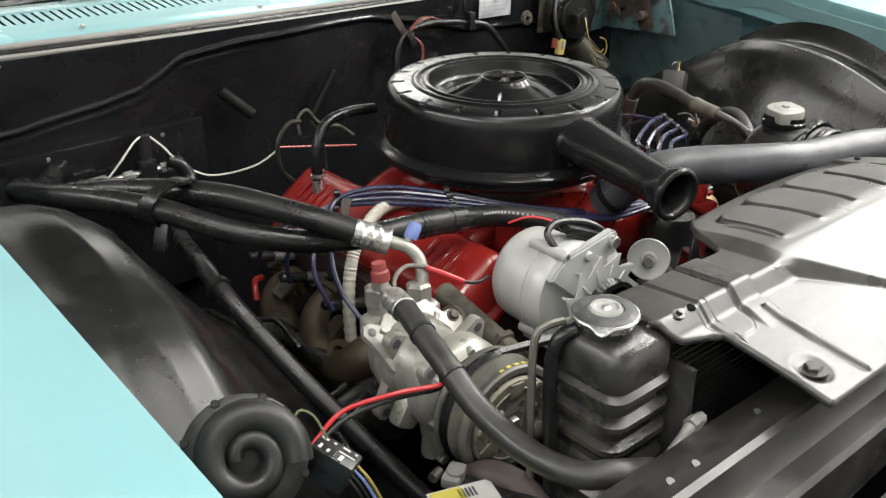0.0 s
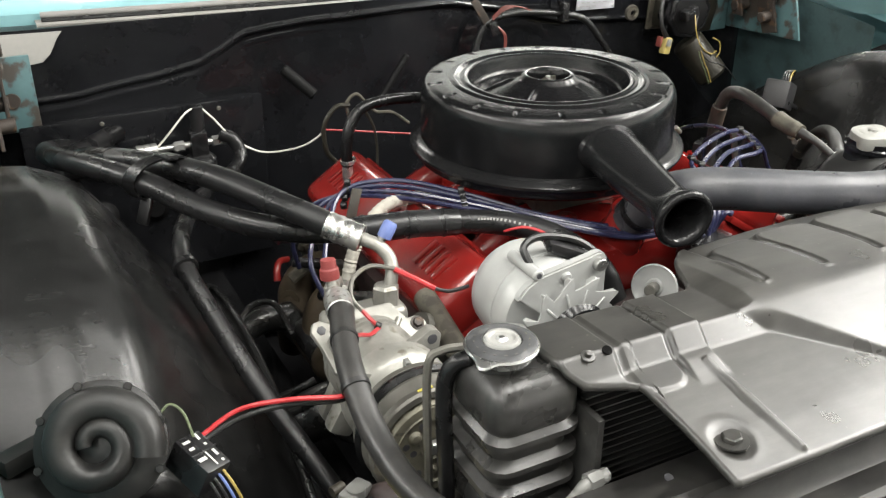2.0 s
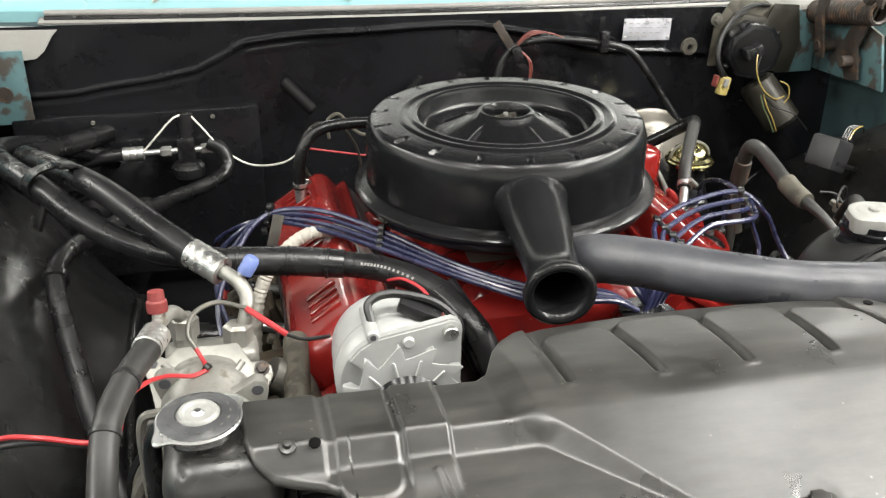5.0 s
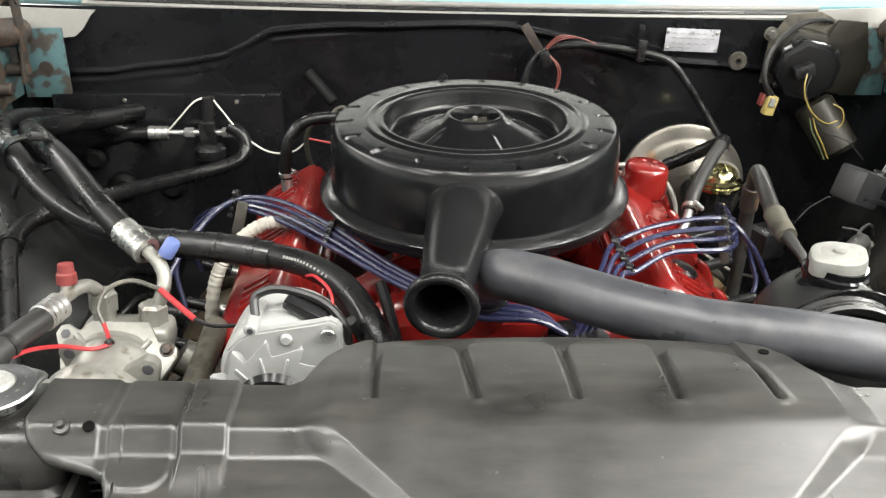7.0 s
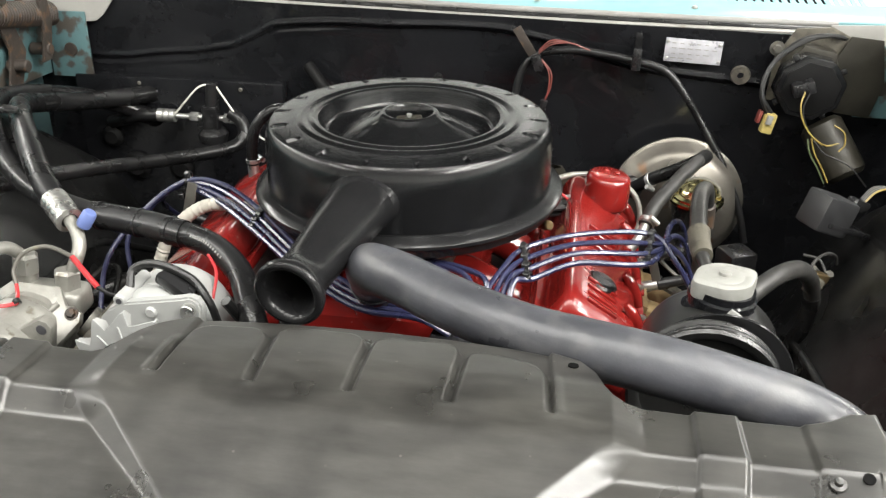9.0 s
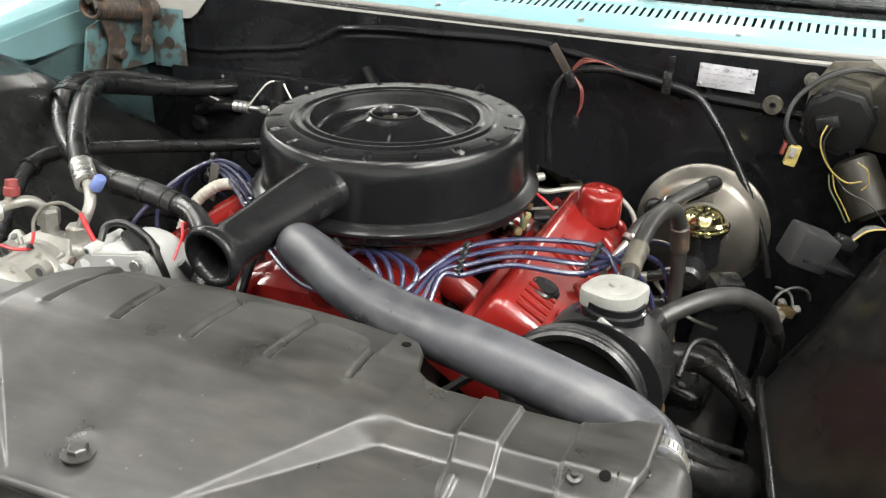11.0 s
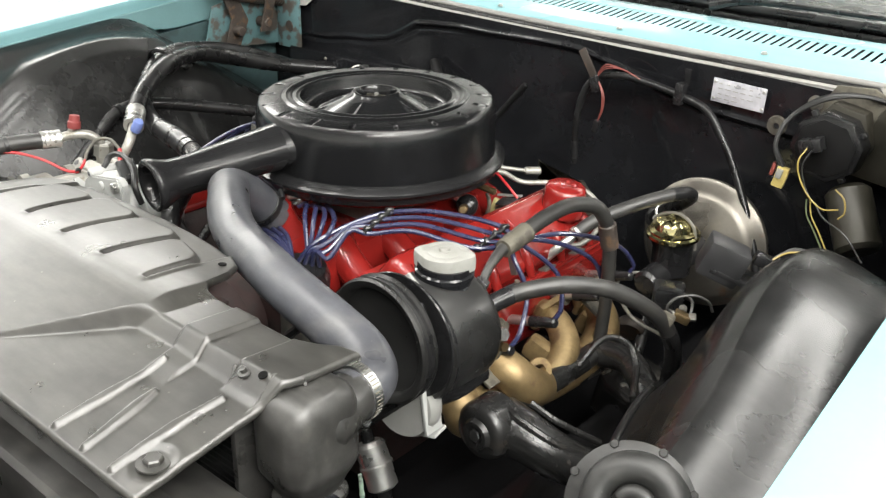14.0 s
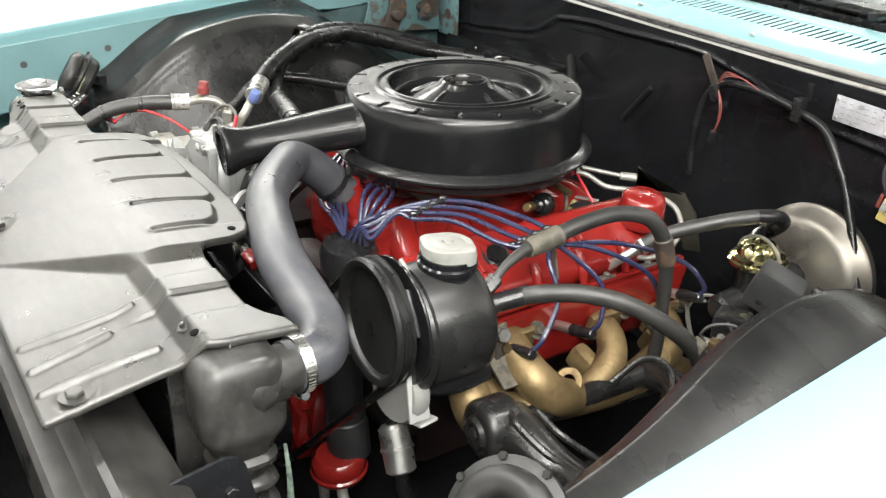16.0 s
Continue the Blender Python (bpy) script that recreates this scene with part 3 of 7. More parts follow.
def hinge(side):
    s = side
    mm = Matrix(((0, 0, s, s * 0.815), (1, 0, 0, 0), (0, 1, 0, 0), (0, 0, 0, 1)))
    g = part("hood_hinge", prism([(0.24, 0.80), (0.47, 0.785), (0.475, 0.925), (0.40, 0.93), (0.27, 0.90)], 0.006, mm, 0.002), TEAL_WORN_SHADED, car, "rusty hood hinge with a coil spring on a worn turquoise bracket, painted darker for shade")

    def plate(pts, x, t, m, name, label=""):
        mm = Matrix(((0, 0, s, x), (1, 0, 0, 0), (0, 1, 0, 0), (0, 0, 0, 1)))
        part(name, prism(pts, t, mm, 0.002), m, g, label)
    part("end_bracket", rbox((s * 0.768, 0.466, 0.845), (0.085, 0.006, 0.13), 0.002), TEAL_WORN_SHADED, g, "worn turquoise bracket with rust spots, painted darker for shade")
    part("rust_spot", lathe([(0, 0), (0.014, 0), (0.013, 0.002), (0, 0.002)], (s * 0.765, 0.463, 0.835), (0, -1, 0), 18), RUST, g)
    plate([(0.29, 0.81), (0.33, 0.80), (0.36, 0.86), (0.30, 0.985), (0.26, 0.985), (0.31, 0.87)], s * 0.795, 0.006, RUST, "lower_arm", "rusty hinge arm")
    plate([(0.38, 0.83), (0.41, 0.83), (0.43, 0.90), (0.42, 1.0), (0.39, 1.0), (0.40, 0.90)], s * 0.775, 0.006, RUST, "rear_arm")
    plate([(0.25, 0.955), (0.45, 0.985), (0.45, 1.01), (0.25, 0.985)], s * 0.785, 0.006, RUST, "top_link")
    pts = []
    for k in range(24 * 14):
        a = 2 * math.pi * k / 14
        f = k / (24 * 14)
        pts.append((s * 0.800 + 0.021 * math.cos(a), 0.265 + 0.20 * f, 0.945 - 0.04 * f + 0.021 * math.sin(a)))
    part("spring", tube(pts, 0.0045, 6, raw=True), RUST, g, "dark coil spring")
    for y, z in ((0.32, 0.84), (0.405, 0.85), (0.28, 0.97), (0.41, 0.975)):
        part("pivot", cyl((s * 0.772, y, z), (s * 0.812, y, z), 0.012, n=14, bevel=0.002), RUST, g)
    part("pale_gusset", prism([(0.675, 0.928), (0.690, 0.905), (0.705, 0.893), (0.79, 0.886), (0.86, 0.888), (0.86, 0.945), (0.665, 0.938)], 0.004, Matrix(((s, 0, 0, 0), (0, 0.35, 1, 0.155), (0, 1, 0, 0), (0, 0, 0, 1))), 0.0012), PALE_METAL, g, "pale bare metal gusset")


hinge(-1)
hinge(1)


# ---- radiator ----
def radiator():
    r = thing("radiator", (0.06, -0.61, 0.40), "black crossflow radiator with side tanks", "radiator")

    def tank(cx, cy, w, d, top, grooves_at, name):
        # plan outline swept down, pinched at the grooves
        zs = span(0.40, top - 0.030, 70)
        outline = [(-0.5, -0.5), (0.5, -0.5), (0.5, 0.5), (-0.5, 0.5)]

        def ring(z):
            grooves = 0.0065 * soft(z, 0.40, 0.41) * (1 - soft(z, grooves_at[0] + 0.004, grooves_at[0] + 0.016)) - 0.0085 * sum(soft(abs(z - g), 0.0095, 0.0035) for g in grooves_at)
            grooves = max(grooves, -0.002)
            pts = []
            rad = 0.022
            slim = (1 - soft(z, 0.715, 0.745)) if cx > 0 else 0
            W, D = w / 2 * (1 - 0.22 * slim) - grooves, d / 2 * (1 - 0.26 * slim) - grooves
            for sx, sy, a0 in ((1, 1, 0), (-1, 1, 90), (-1, -1, 180), (1, -1, 270)):
                for j in range(5):
                    a = radians(a0 + j * 22.5)
                    pts.append((cx + sx * (W - rad) + rad * math.cos(a), cy + sy * (D - rad) + rad * math.sin(a), z))
            return pts
        bm = bmesh.new()
        rings = [[bm.verts.new(p) for p in ring(z)] for z in zs]
        for f, dz in ((0.985, 0.007), (0.95, 0.014), (0.88, 0.021), (0.76, 0.026), (0.60, 0.029), (0.40, 0.030)):
            base = ring(zs[-1])
            rings.append([bm.verts.new((cx + (x - cx) * f, cy + (y - cy) * f, zs[-1] + dz)) for x, y, z in base])
        for a, b in zip(rings, rings[1:]):
            for k in range(len(a)):
                bm.faces.new((a[k], a[(k + 1) % len(a)], b[(k + 1) % len(b)], b[k]))
        bm.faces.new(rings[-1])
        return part(name, bm, TANK, r, "black painted side tank with pressed grooves")
    tank(-0.427, -0.603, 0.098, 0.100, 0.848, (0.786, 0.755, 0.724, 0.693, 0.662, 0.631, 0.60, 0.569, 0.538), "tank")
    tank(0.510, -0.618, 0.076, 0.092, 0.830, (0.700, 0.669, 0.638, 0.607, 0.576, 0.545), "tank")
    part("header_flange", rbox((-0.373, -0.61, 0.595), (0.008, 0.125, 0.41), 0.002), TANK, r)
    part("header_flange", rbox((0.463, -0.628, 0.595), (0.008, 0.090, 0.41), 0.002), TANK, r)
    # core: fins
    bm = rbox((0.045, -0.61, 0.61), (0.82, 0.035, 0.40), 0.0)
    part("core", bm, CORE, r, "black finned core")
    fin = finish("fin", rbox((0, 0, 0), (0.82, 0.012, 0.0022), 0), CORE, V(0, 0, 0))
    for k in range(44):
        ob = new("fin", fin)
        ob.parent = r
        ob.location = V(0.045, -0.63, 0.42 + k * 0.0088) - BASE[r]
    # cap
    part("neck", cyl((-0.442, -0.603, 0.835), (-0.442, -0.603, 0.856), 0.024, n=28), TANK, r, "black filler neck")
    bm = bmesh.new()
    n = 64
    prof = [(0.0, 0.0150), (0.008, 0.0145), (0.009, 0.0135), (0.017, 0.0135), (0.018, 0.0150), (0.022, 0.0148), (0.0320, 0.0128), (0.0345, 0.0120), (0.0356, 0.0100), (0.0348, 0.0080), (0.0312, 0.0068), (0.0300, 0.0), (0.0, -0.002)]
    rings = []
    for rr, h in prof:
        ring = []
        for k in range(n):
            a = 2 * math.pi * k / n
            grow = 0.0085 * max(0, math.cos(a - 0.6)) ** 40 + 0.0085 * max(0, math.cos(a - 0.6 + math.pi)) ** 40 if rr > 0.033 else 0
            ring.append(bm.verts.new((-0.442 + (rr + grow) * math.cos(a), -0.603 + (rr + grow) * math.sin(a), 0.855 + h - 0.35 * grow)) if rr else None)
        rings.append(ring if rr else [bm.verts.new((-0.442, -0.603, 0.855 + h))])
    for a, b in zip(rings, rings[1:]):
        for k in range(n):
            j = (k + 1) % n
            if len(a) == 1:
                bm.faces.new((a[0], b[k], b[j]))
            elif len(b) == 1:
                bm.faces.new((a[k], b[0], a[j]))
            else:
                bm.faces.new((a[k], b[k], b[j], a[j]))
    bmesh.ops.recalc_face_normals(bm, faces=bm.faces)
    cap = part("radiator_cap", bm, CHROME, r, "chrome radiator cap with two ears")
    part("printed_ring", lathe([(0.0190, 0.0154), (0.0225, 0.0151), (0.0325, 0.0130), (0.0334, 0.0124)], (-0.442, -0.603, 0.8552), n=40), CAP_DARK, cap, "worn dark printed ring")
    for k in range(16):
        a = 2 * math.pi * k / 16
        p = V(-0.442 + 0.026 * math.cos(a), -0.603 + 0.026 * math.sin(a), 0.8695)
        part("print_mark", rbox(p, (0.0032, 0.0014, 0.0006), 0, (0, 0, math.degrees(a) + 90)), DARK_STEEL, cap)
    part("cap_disc", lathe([(0, 0.0160), (0.010, 0.0158), (0.0115, 0.0162), (0.0128, 0.0180), (0.0155, 0.0180), (0.0175, 0.0150), (0.0178, 0.0130)], (-0.442, -0.603, 0.855), n=40), CAP_PALE, cap, "pale plated centre disc")
    part("rivet", lathe([(0, 0.0045), (0.003, 0.0042), (0.0055, 0.002), (0.0055, 0)], (-0.442, -0.603, 0.869), n=20), CHROME, cap)
    # overflow pipe
    solo("overflow_hose", tube([(-0.464, -0.585, 0.846), (-0.476, -0.578, 0.840), (-0.485, -0.574, 0.822), (-0.487, -0.574, 0.78), (-0.487, -0.58, 0.70), (-0.487, -0.59, 0.55)], 0.0085, 10), RUBBER, (-0.507, -0.58, 0.55),
         "thin black rubber overflow hose beside the radiator", "hose")
    solo("overflow_pipe", tube([(-0.456, -0.560, 0.842), (-0.480, -0.556, 0.842), (-0.494, -0.555, 0.830), (-0.496, -0.556, 0.76), (-0.495, -0.56, 0.62)], 0.0045, 8), DARK_STEEL, (-0.52, -0.56, 0.62),
         "thin grimy metal pipe beside the radiator", "pipe")
    # outlet elbow on the other tank
    part("outlet_elbow", tube([(0.518, -0.618, 0.780), (0.519, -0.600, 0.785), (0.515, -0.575, 0.787), (0.508, -0.545, 0.787)], [0.026, 0.033, 0.031, 0.029, 0.028], 20), TANK, r, "black outlet neck")
    part("corrosion", tube([(0.546, -0.582, 0.72), (0.547, -0.580, 0.68), (0.545, -0.579, 0.64), (0.547, -0.579, 0.60), (0.547, -0.579, 0.52)], [0.002, 0.003, 0.004, 0.0045, 0.004], 10, ripple=0.12, pitch=0.011), mat("verdigris", (0.12, 0.17, 0.13), 0.8, vary=0.4, scale=60, bump=0.4, stain=(0.03, 0.03, 0.03), stain_at=0.5), r, "pale green corrosion on the seam")
    m = Matrix(((0, 0, 1, 0.578), (1, 0, 0, 0), (0, 1, 0, 0), (0, 0, 0, 1)))
    part("side_bracket", prism([(-0.80, 0.733), (-0.72, 0.747), (-0.66, 0.757), (-0.648, 0.754), (-0.638, 0.742), (-0.630, 0.70), (-0.628, 0.60), (-0.80, 0.60)], 0.006, m, 0.0028), FIREWALL, r, "glossy black side bracket")
    hexbolt(r, (0.584, -0.655, 0.715), (1, 0, 0), 0.007, 0.004, material=FIREWALL)
    part("rubber_mount", rbox((0.545, -0.60, 0.60), (0.05, 0.02, 0.05), 0.006), SATIN, r)


radiator()


def fold(x, a, b):
    """A straight slope from 0 to 1 between two folds of small radius."""
    return sum(min(1, max(0, (x + d - a) / (b - a + 0.002))) for d in (-0.0012, 0.0, 0.0012)) / 3


def cover_panel():
    g = thing("radiator_cover", (0.06, -0.64, 0.80), "large dusty black pressed sheet cover over the radiator", "radiator cover")
    rear = [(-0.405, -0.569), (-0.198, -0.575), (-0.186, -0.566), (-0.178, -0.548), (-0.170, -0.530), (-0.156, -0.510), (-0.136, -0.492), (-0.105, -0.482), (-0.06, -0.4765), (0.0, -0.472), (0.063, -0.470), (0.126, -0.4725), (0.185, -0.479), (0.23, -0.490), (0.256, -0.503), (0.270, -0.525), (0.278, -0.552), (0.284, -0.566), (0.296, -0.574), (0.36, -0.577), (0.45, -0.576), (0.472, -0.566), (0.490, -0.552), (0.510, -0.549)]
    front = [(-0.405, -0.632), (-0.399, -0.648), (-0.386, -0.658), (-0.345, -0.668), (-0.334, -0.675), (-0.3285, -0.690), (-0.3255, -0.725), (-0.3235, -0.797), (0.4885, -0.797), (0.4905, -0.760), (0.4925, -0.690), (0.4955, -0.662), (0.502, -0.647), (0.507, -0.635), (0.510, -0.62)]
    ribs = (-0.1220, -0.0330, 0.0555, 0.1440, 0.2330)

    def rib_x(k, y):
        return ribs[k] + (-0.010, -0.09, -0.02, 0.02, -0.07)[k] * (y + 0.61)

    def wing_z(y):
        rows = [(-0.80, 0.7990), (-0.757, 0.8085), (-0.6590, 0.8275), (-0.6420, 0.8465), (-0.57, 0.8405), (-0.5, 0.836)]
        return sum(table(y + d, rows) for d in (-0.0024, -0.0012, 0.0, 0.0012, 0.0024)) / 5

    def bead(x, y, pts):
        """A raised bead along points of (x, y, half width), with rounded ends."""
        best = 0.0
        for (ax, ay, aw), (bx, by, bw) in zip(pts, pts[1:]):
            dx, dy = bx - ax, by - ay
            t = min(1, max(0, ((x - ax) * dx + (y - ay) * dy) / (dx * dx + dy * dy)))
            d = math.hypot(x - ax - t * dx, y - ay - t * dy)
            wide = aw + (bw - aw) * t
            best = max(best, 0.0048 * (1 - soft(d, wide * 0.30, wide)))
        return best

    def pillow(x, y):
        """1 on the four raised fields at the rear, with rounded corners."""
        best = 1.0
        for k in range(4):
            x0, x1 = rib_x(k, y) + 0.0052, rib_x(k + 1, y) - 0.0052
            y1 = table((ribs[k] + ribs[k + 1]) / 2, rear) - 0.026 - 0.30 * max(0, x - 0.15) + 0.10 * min(0, x + 0.04)
            rad = 0.020
            qx, qy = max(x0 + rad - x, x - x1 + rad), y - y1 + rad
            d = math.hypot(max(qx, 0), max(qy, 0)) + min(max(qx, qy), 0) - rad
            best = min(best, d)
        return 1 - soft(best, -0.0020, 0.0050)

    def height(x, y):
        wing = wing_z(y)
        # pressed straps over the wings
        for a, b in ((-0.279, -0.240), (0.352, 0.391)):
            wing += 0.0050 * soft(x, a - 0.002, a + 0.0025) * (1 - soft(x, b - 0.0025, b + 0.002)) * soft(y, -0.700, -0.668)
        wing += 0.0035 * soft(x, -0.342, -0.347) * soft(y, -0.670, -0.655) + 0.0035 * soft(x, 0.443, 0.448) * soft(y, -0.672, -0.655)
        # a shallow round-ended field beside the strap
        q = math.hypot(max(abs(x + 0.310) - 0.006, 0), max(-0.672 - y, 0))
        wing += 0.0024 * (1 - soft(q, 0.017, 0.022))
        # beads to the front edge, broad where the sheet bends
        if y < -0.66:
            for pts in (((0.3617, -0.676, 0.0050), (0.3585, -0.712, 0.0060), (0.3560, -0.735, 0.0090), (0.3545, -0.752, 0.0085), (0.3500, -0.791, 0.0055)),
                        ((0.3925, -0.709, 0.0052), (0.3940, -0.728, 0.0090), (0.3965, -0.748, 0.0085), (0.4006, -0.791, 0.0055)),
                        ((0.4575, -0.677, 0.0050), (0.4525, -0.704, 0.0060), (0.4495, -0.724, 0.0090), (0.4485, -0.745, 0.0085), (0.4463, -0.791, 0.0055)),
                        ((-0.2560, -0.676, 0.0050), (-0.2515, -0.705, 0.0060), (-0.2495, -0.728, 0.0090), (-0.2480, -0.748, 0.0080), (-0.2440, -0.791, 0.0055))):
                wing += bead(x, y, pts)
        mid = sum(table(y + d, [(-0.80, 0.7985), (-0.636, 0.8505), (-0.611, 0.8525), (-0.56, 0.8475), (-0.50, 0.838), (-0.46, 0.831)]) for d in (-0.006, 0.0, 0.006)) / 3
        back = soft(y, -0.612, -0.606)
        inside = soft(x, rib_x(0, y) - 0.004, rib_x(0, y)) * (1 - soft(x, rib_x(4, y), rib_x(4, y) + 0.004))
        fields = pillow(x, y)
        mid += 0.0026 * fields * soft(y, -0.625, -0.585) - 0.0060 * back * (1 - fields) * inside
        near = max(soft(abs(x - rib_x(k, y)), 0.013, 0.006) for k in (0, 4))
        mid -= 0.0012 * (1 - inside) * soft(y, -0.58, -0.52) - 0.0016 * near * (1 - inside) * back * (1 - soft(y, -0.55, -0.53))
        # bright end of each groove
        for k in range(5):
            mid += 0.0016 * math.exp(-((x - rib_x(k, y)) / 0.006) ** 2 - ((y + 0.6125) / 0.0035) ** 2)
        f = max(0, min(1, (-0.637 - y) / 0.150))
        li, lo = -0.163 + 0.150 * f, -0.188 + 0.175 * f
        ri, ro = 0.283 - 0.150 * f, 0.309 - 0.176 * f
        k = min(fold(x, lo, li), 1 - fold(x, ri, ro))
        z = wing + (mid - wing) * k
        # dimples round the bolts
        for hx, hy in ((-0.2992, -0.7606), (0.4712, -0.7640), (0.042, -0.757)):
            d = math.hypot(x - hx, y - hy)
            z += (0.4 if abs(hx) < 0.1 else 1.0) * (0.0004 * math.exp(-((d - 0.0240) / 0.005) ** 2) - 0.0016 * (1 - soft(d, 0.013, 0.024)))
        return z - 0.0165 * (x - 0.06) + 0.0007 * noise.noise(V(x * 9, y * 9, 0.3))
    xs = sorted(span(-0.405, 0.510, 640) + span(-0.334, -0.3235, 30) + span(0.4885, 0.497, 24))
    roll = {1: (0.0022, 0.0016), 2: (0.0036, 0.0048), 3: (0.0028, 0.0085), 4: (0.0006, 0.0100)}

    def at(x, v):
        drop, push = 0.0, 0.0
        if x > 1 or x < -1:
            out, drop = roll[int(abs(x)) - 1]
            push = out if x > 1 else -out
            x = 0.510 if x > 1 else -0.405
        a, b = table(x, rear), table(x, front)
        if v < 0:
            out, down = roll[-v]
            return (x + push, a + out, height(x, a) - max(down, drop))
        if v > 1:
            out, down = roll[v - 1]
            out *= 0.25 if push else 1.0
            slope = (table(x + 0.0012, front) - table(x - 0.0012, front)) / 0.0024
            n = math.hypot(1, slope)
            return (x + push + out * slope / n, b - out / n, height(x, b) - max(down, drop))
        y = a + (b - a) * v
        return (x + push, y, height(x, y) - drop)
    part("panel", sheet([-5, -4, -3, -2] + xs + [2, 3, 4, 5], [-4, -3, -2, -1] + span(0, 1, 170) + [2, 3, 4, 5], at, -0.002, even=False), SHROUD, g, "dusty black pressed panel with channels", sharp=55)
    for x, y in ((-0.2992, -0.7606), (0.4712, -0.7640), (0.042, -0.757)):
        hexbolt(g, (x, y, height(x, y) + 0.001), r=0.0095, h=0.0065, washer=0.016, material=SHROUD, label="dusty black bolt and washer")
    for x, y, lean in ((-0.352, -0.6440, -0.4), (0.482, -0.6450, -0.4), (0.249, -0.516, 0.12)):
        part("hole", lathe([(0, 0), (0.0050, 0), (0.0050, 0.0012), (0, 0.0012)], (x, y, height(x, y) + 0.0004), (0, lean, 1), n=16), HOLE, g)
    for x, y in ((-0.374, -0.6440), (0.4585, -0.6490)):
        part("push_pin", lathe([(0, 0.0065), (0.003, 0.0062), (0.0036, 0.002), (0.0068, 0.0015), (0.0075, 0)], (x, y, height(x, y)), (0, -0.4, 1), n=16), SHROUD, g)


cover_panel()


# ---- engine ----
def engine():
    e = thing("engine", (0, 0.0, 0.35), "red painted V8 engine with gold exhaust manifolds", "engine")
    part("block", rbox((0.0, 0.02, 0.47), (0.34, 0.50, 0.26), 0.03), ENGINE_SHADED, e, "red engine block with shade in its colour")
    part("intake_manifold", rbox((0.0, -0.02, 0.665), (0.24, 0.46, 0.09), 0.03), RED, e, "red cast intake manifold")
    for s in (-1, 1):
        for y in (-0.20, -0.09, 0.07, 0.18):
            part("intake_runner", tube([(s * 0.03, y * 0.6, 0.69), (s * 0.10, y * 0.9, 0.692), (s * 0.19, y, 0.645)], [0.026, 0.027, 0.026], 14), RED, e)
    part("carburettor", rbox((0, 0.0, 0.735), (0.16, 0.20, 0.07), 0.015), DARK_STEEL, e, "grimy metal carburettor")
    part("throttle_rod", tube([(0.10, 0.06, 0.745), (0.16, 0.075, 0.752), (0.20, 0.08, 0.748)], 0.006, 8), BRASS, e)
    part("dashpot", lathe([(0, 0), (0.016, 0), (0.019, 0.006), (0.019, 0.03), (0.015, 0.036), (0.010, 0.038), (0.010, 0.06), (0.006, 0.062), (0.005, 0.085), (0, 0.085)], (0.145, 0.075, 0.712), (0.55, -0.75, 0.28), 24), PLASTIC, e, "black dashpot")
    part("dashpot_tip", cyl((0.190, 0.010, 0.737), (0.208, -0.016, 0.746), 0.0075, n=12, bevel=0.002), BRASS, e)
    part("clip", rbox((0.184, 0.10, 0.713), (0.010, 0.012, 0.030), 0.003, (0, 20, 20)), mat("cream_clip", (0.30, 0.27, 0.12), 0.5, vary=0.15, scale=30, bump=0.03), e, "cream plastic clip")
    part("band", tube([(0.172, 0.094, 0.735), (0.181, 0.090, 0.722), (0.178, 0.090, 0.702), (0.166, 0.094, 0.686)], 0.0034, 8), GRIME, e, "grimy bent band")
    for z in (0.722, 0.731):
        part("linkage_plate", rbox((0.226, 0.098, z), (0.052, 0.034, 0.0035), 0.001, (0, -4, 14)), PLASTIC, e, "black throttle linkage plate")
    part("linkage_link", rbox((0.212, 0.106, 0.738), (0.046, 0.007, 0.003), 0.001, (0, -8, 12)), CASTING, e, "pale linkage strip")
    part("switch_wire", tube([(0.178, 0.112, 0.768), (0.196, 0.106, 0.762), (0.214, 0.103, 0.752), (0.230, 0.104, 0.738)], 0.0024, 8), WIRE_RED, e, "red throttle switch wire")
    for s, oy in ((-1, -0.035), (1, 0.02)):
        tilt = s * 33
        cx, cz = (0.272 if s > 0 else -0.283), 0.690
        L = 0.46 if s > 0 else 0.52
        m = pose(cx, (-0.005 if s > 0 else 0.02 + oy), cz, 0, tilt, 0)
        b = rbox((0, 0, 0), (0.125, L, 0.065), 0.024, segments=4, taper=0.93)
        b.transform(m)
        vc = part("valve_cover", b, RED, e, "glossy red valve cover with pressed ribs", sharp=50)
        for q in (-0.165, 0.0, 0.165):
            for k in range(4):
                bar = rbox((-s * 0.006, q + 0.019 * (k - 1.5), 0.0325), (0.046, 0.0105, 0.0070), 0.0028)
                bar.transform(m)
                part("pressed_bar", bar, RED, vc)
        fl = rbox((0, 0, -0.030), (0.145, L + 0.02, 0.012), 0.004)
        fl.transform(m)
        part("cover_flange", fl, RED, e)
        hd = rbox((s * 0.0, 0, -0.075), (0.15, L + 0.01, 0.08), 0.01)
        hd.transform(m)
        part("cylinder_head", hd, RED if s > 0 else ENGINE_SHADED, e, "red cylinder head")
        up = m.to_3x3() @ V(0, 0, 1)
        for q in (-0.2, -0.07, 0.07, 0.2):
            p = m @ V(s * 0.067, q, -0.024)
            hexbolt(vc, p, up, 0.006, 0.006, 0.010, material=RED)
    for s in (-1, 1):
        part("head_side", rbox((s * 0.285, -0.005, 0.600), (0.10, 0.46, 0.12), 0.012, (0, s * 12, 0)), RED if s > 0 else ENGINE_SHADED, e, "cylinder head side")
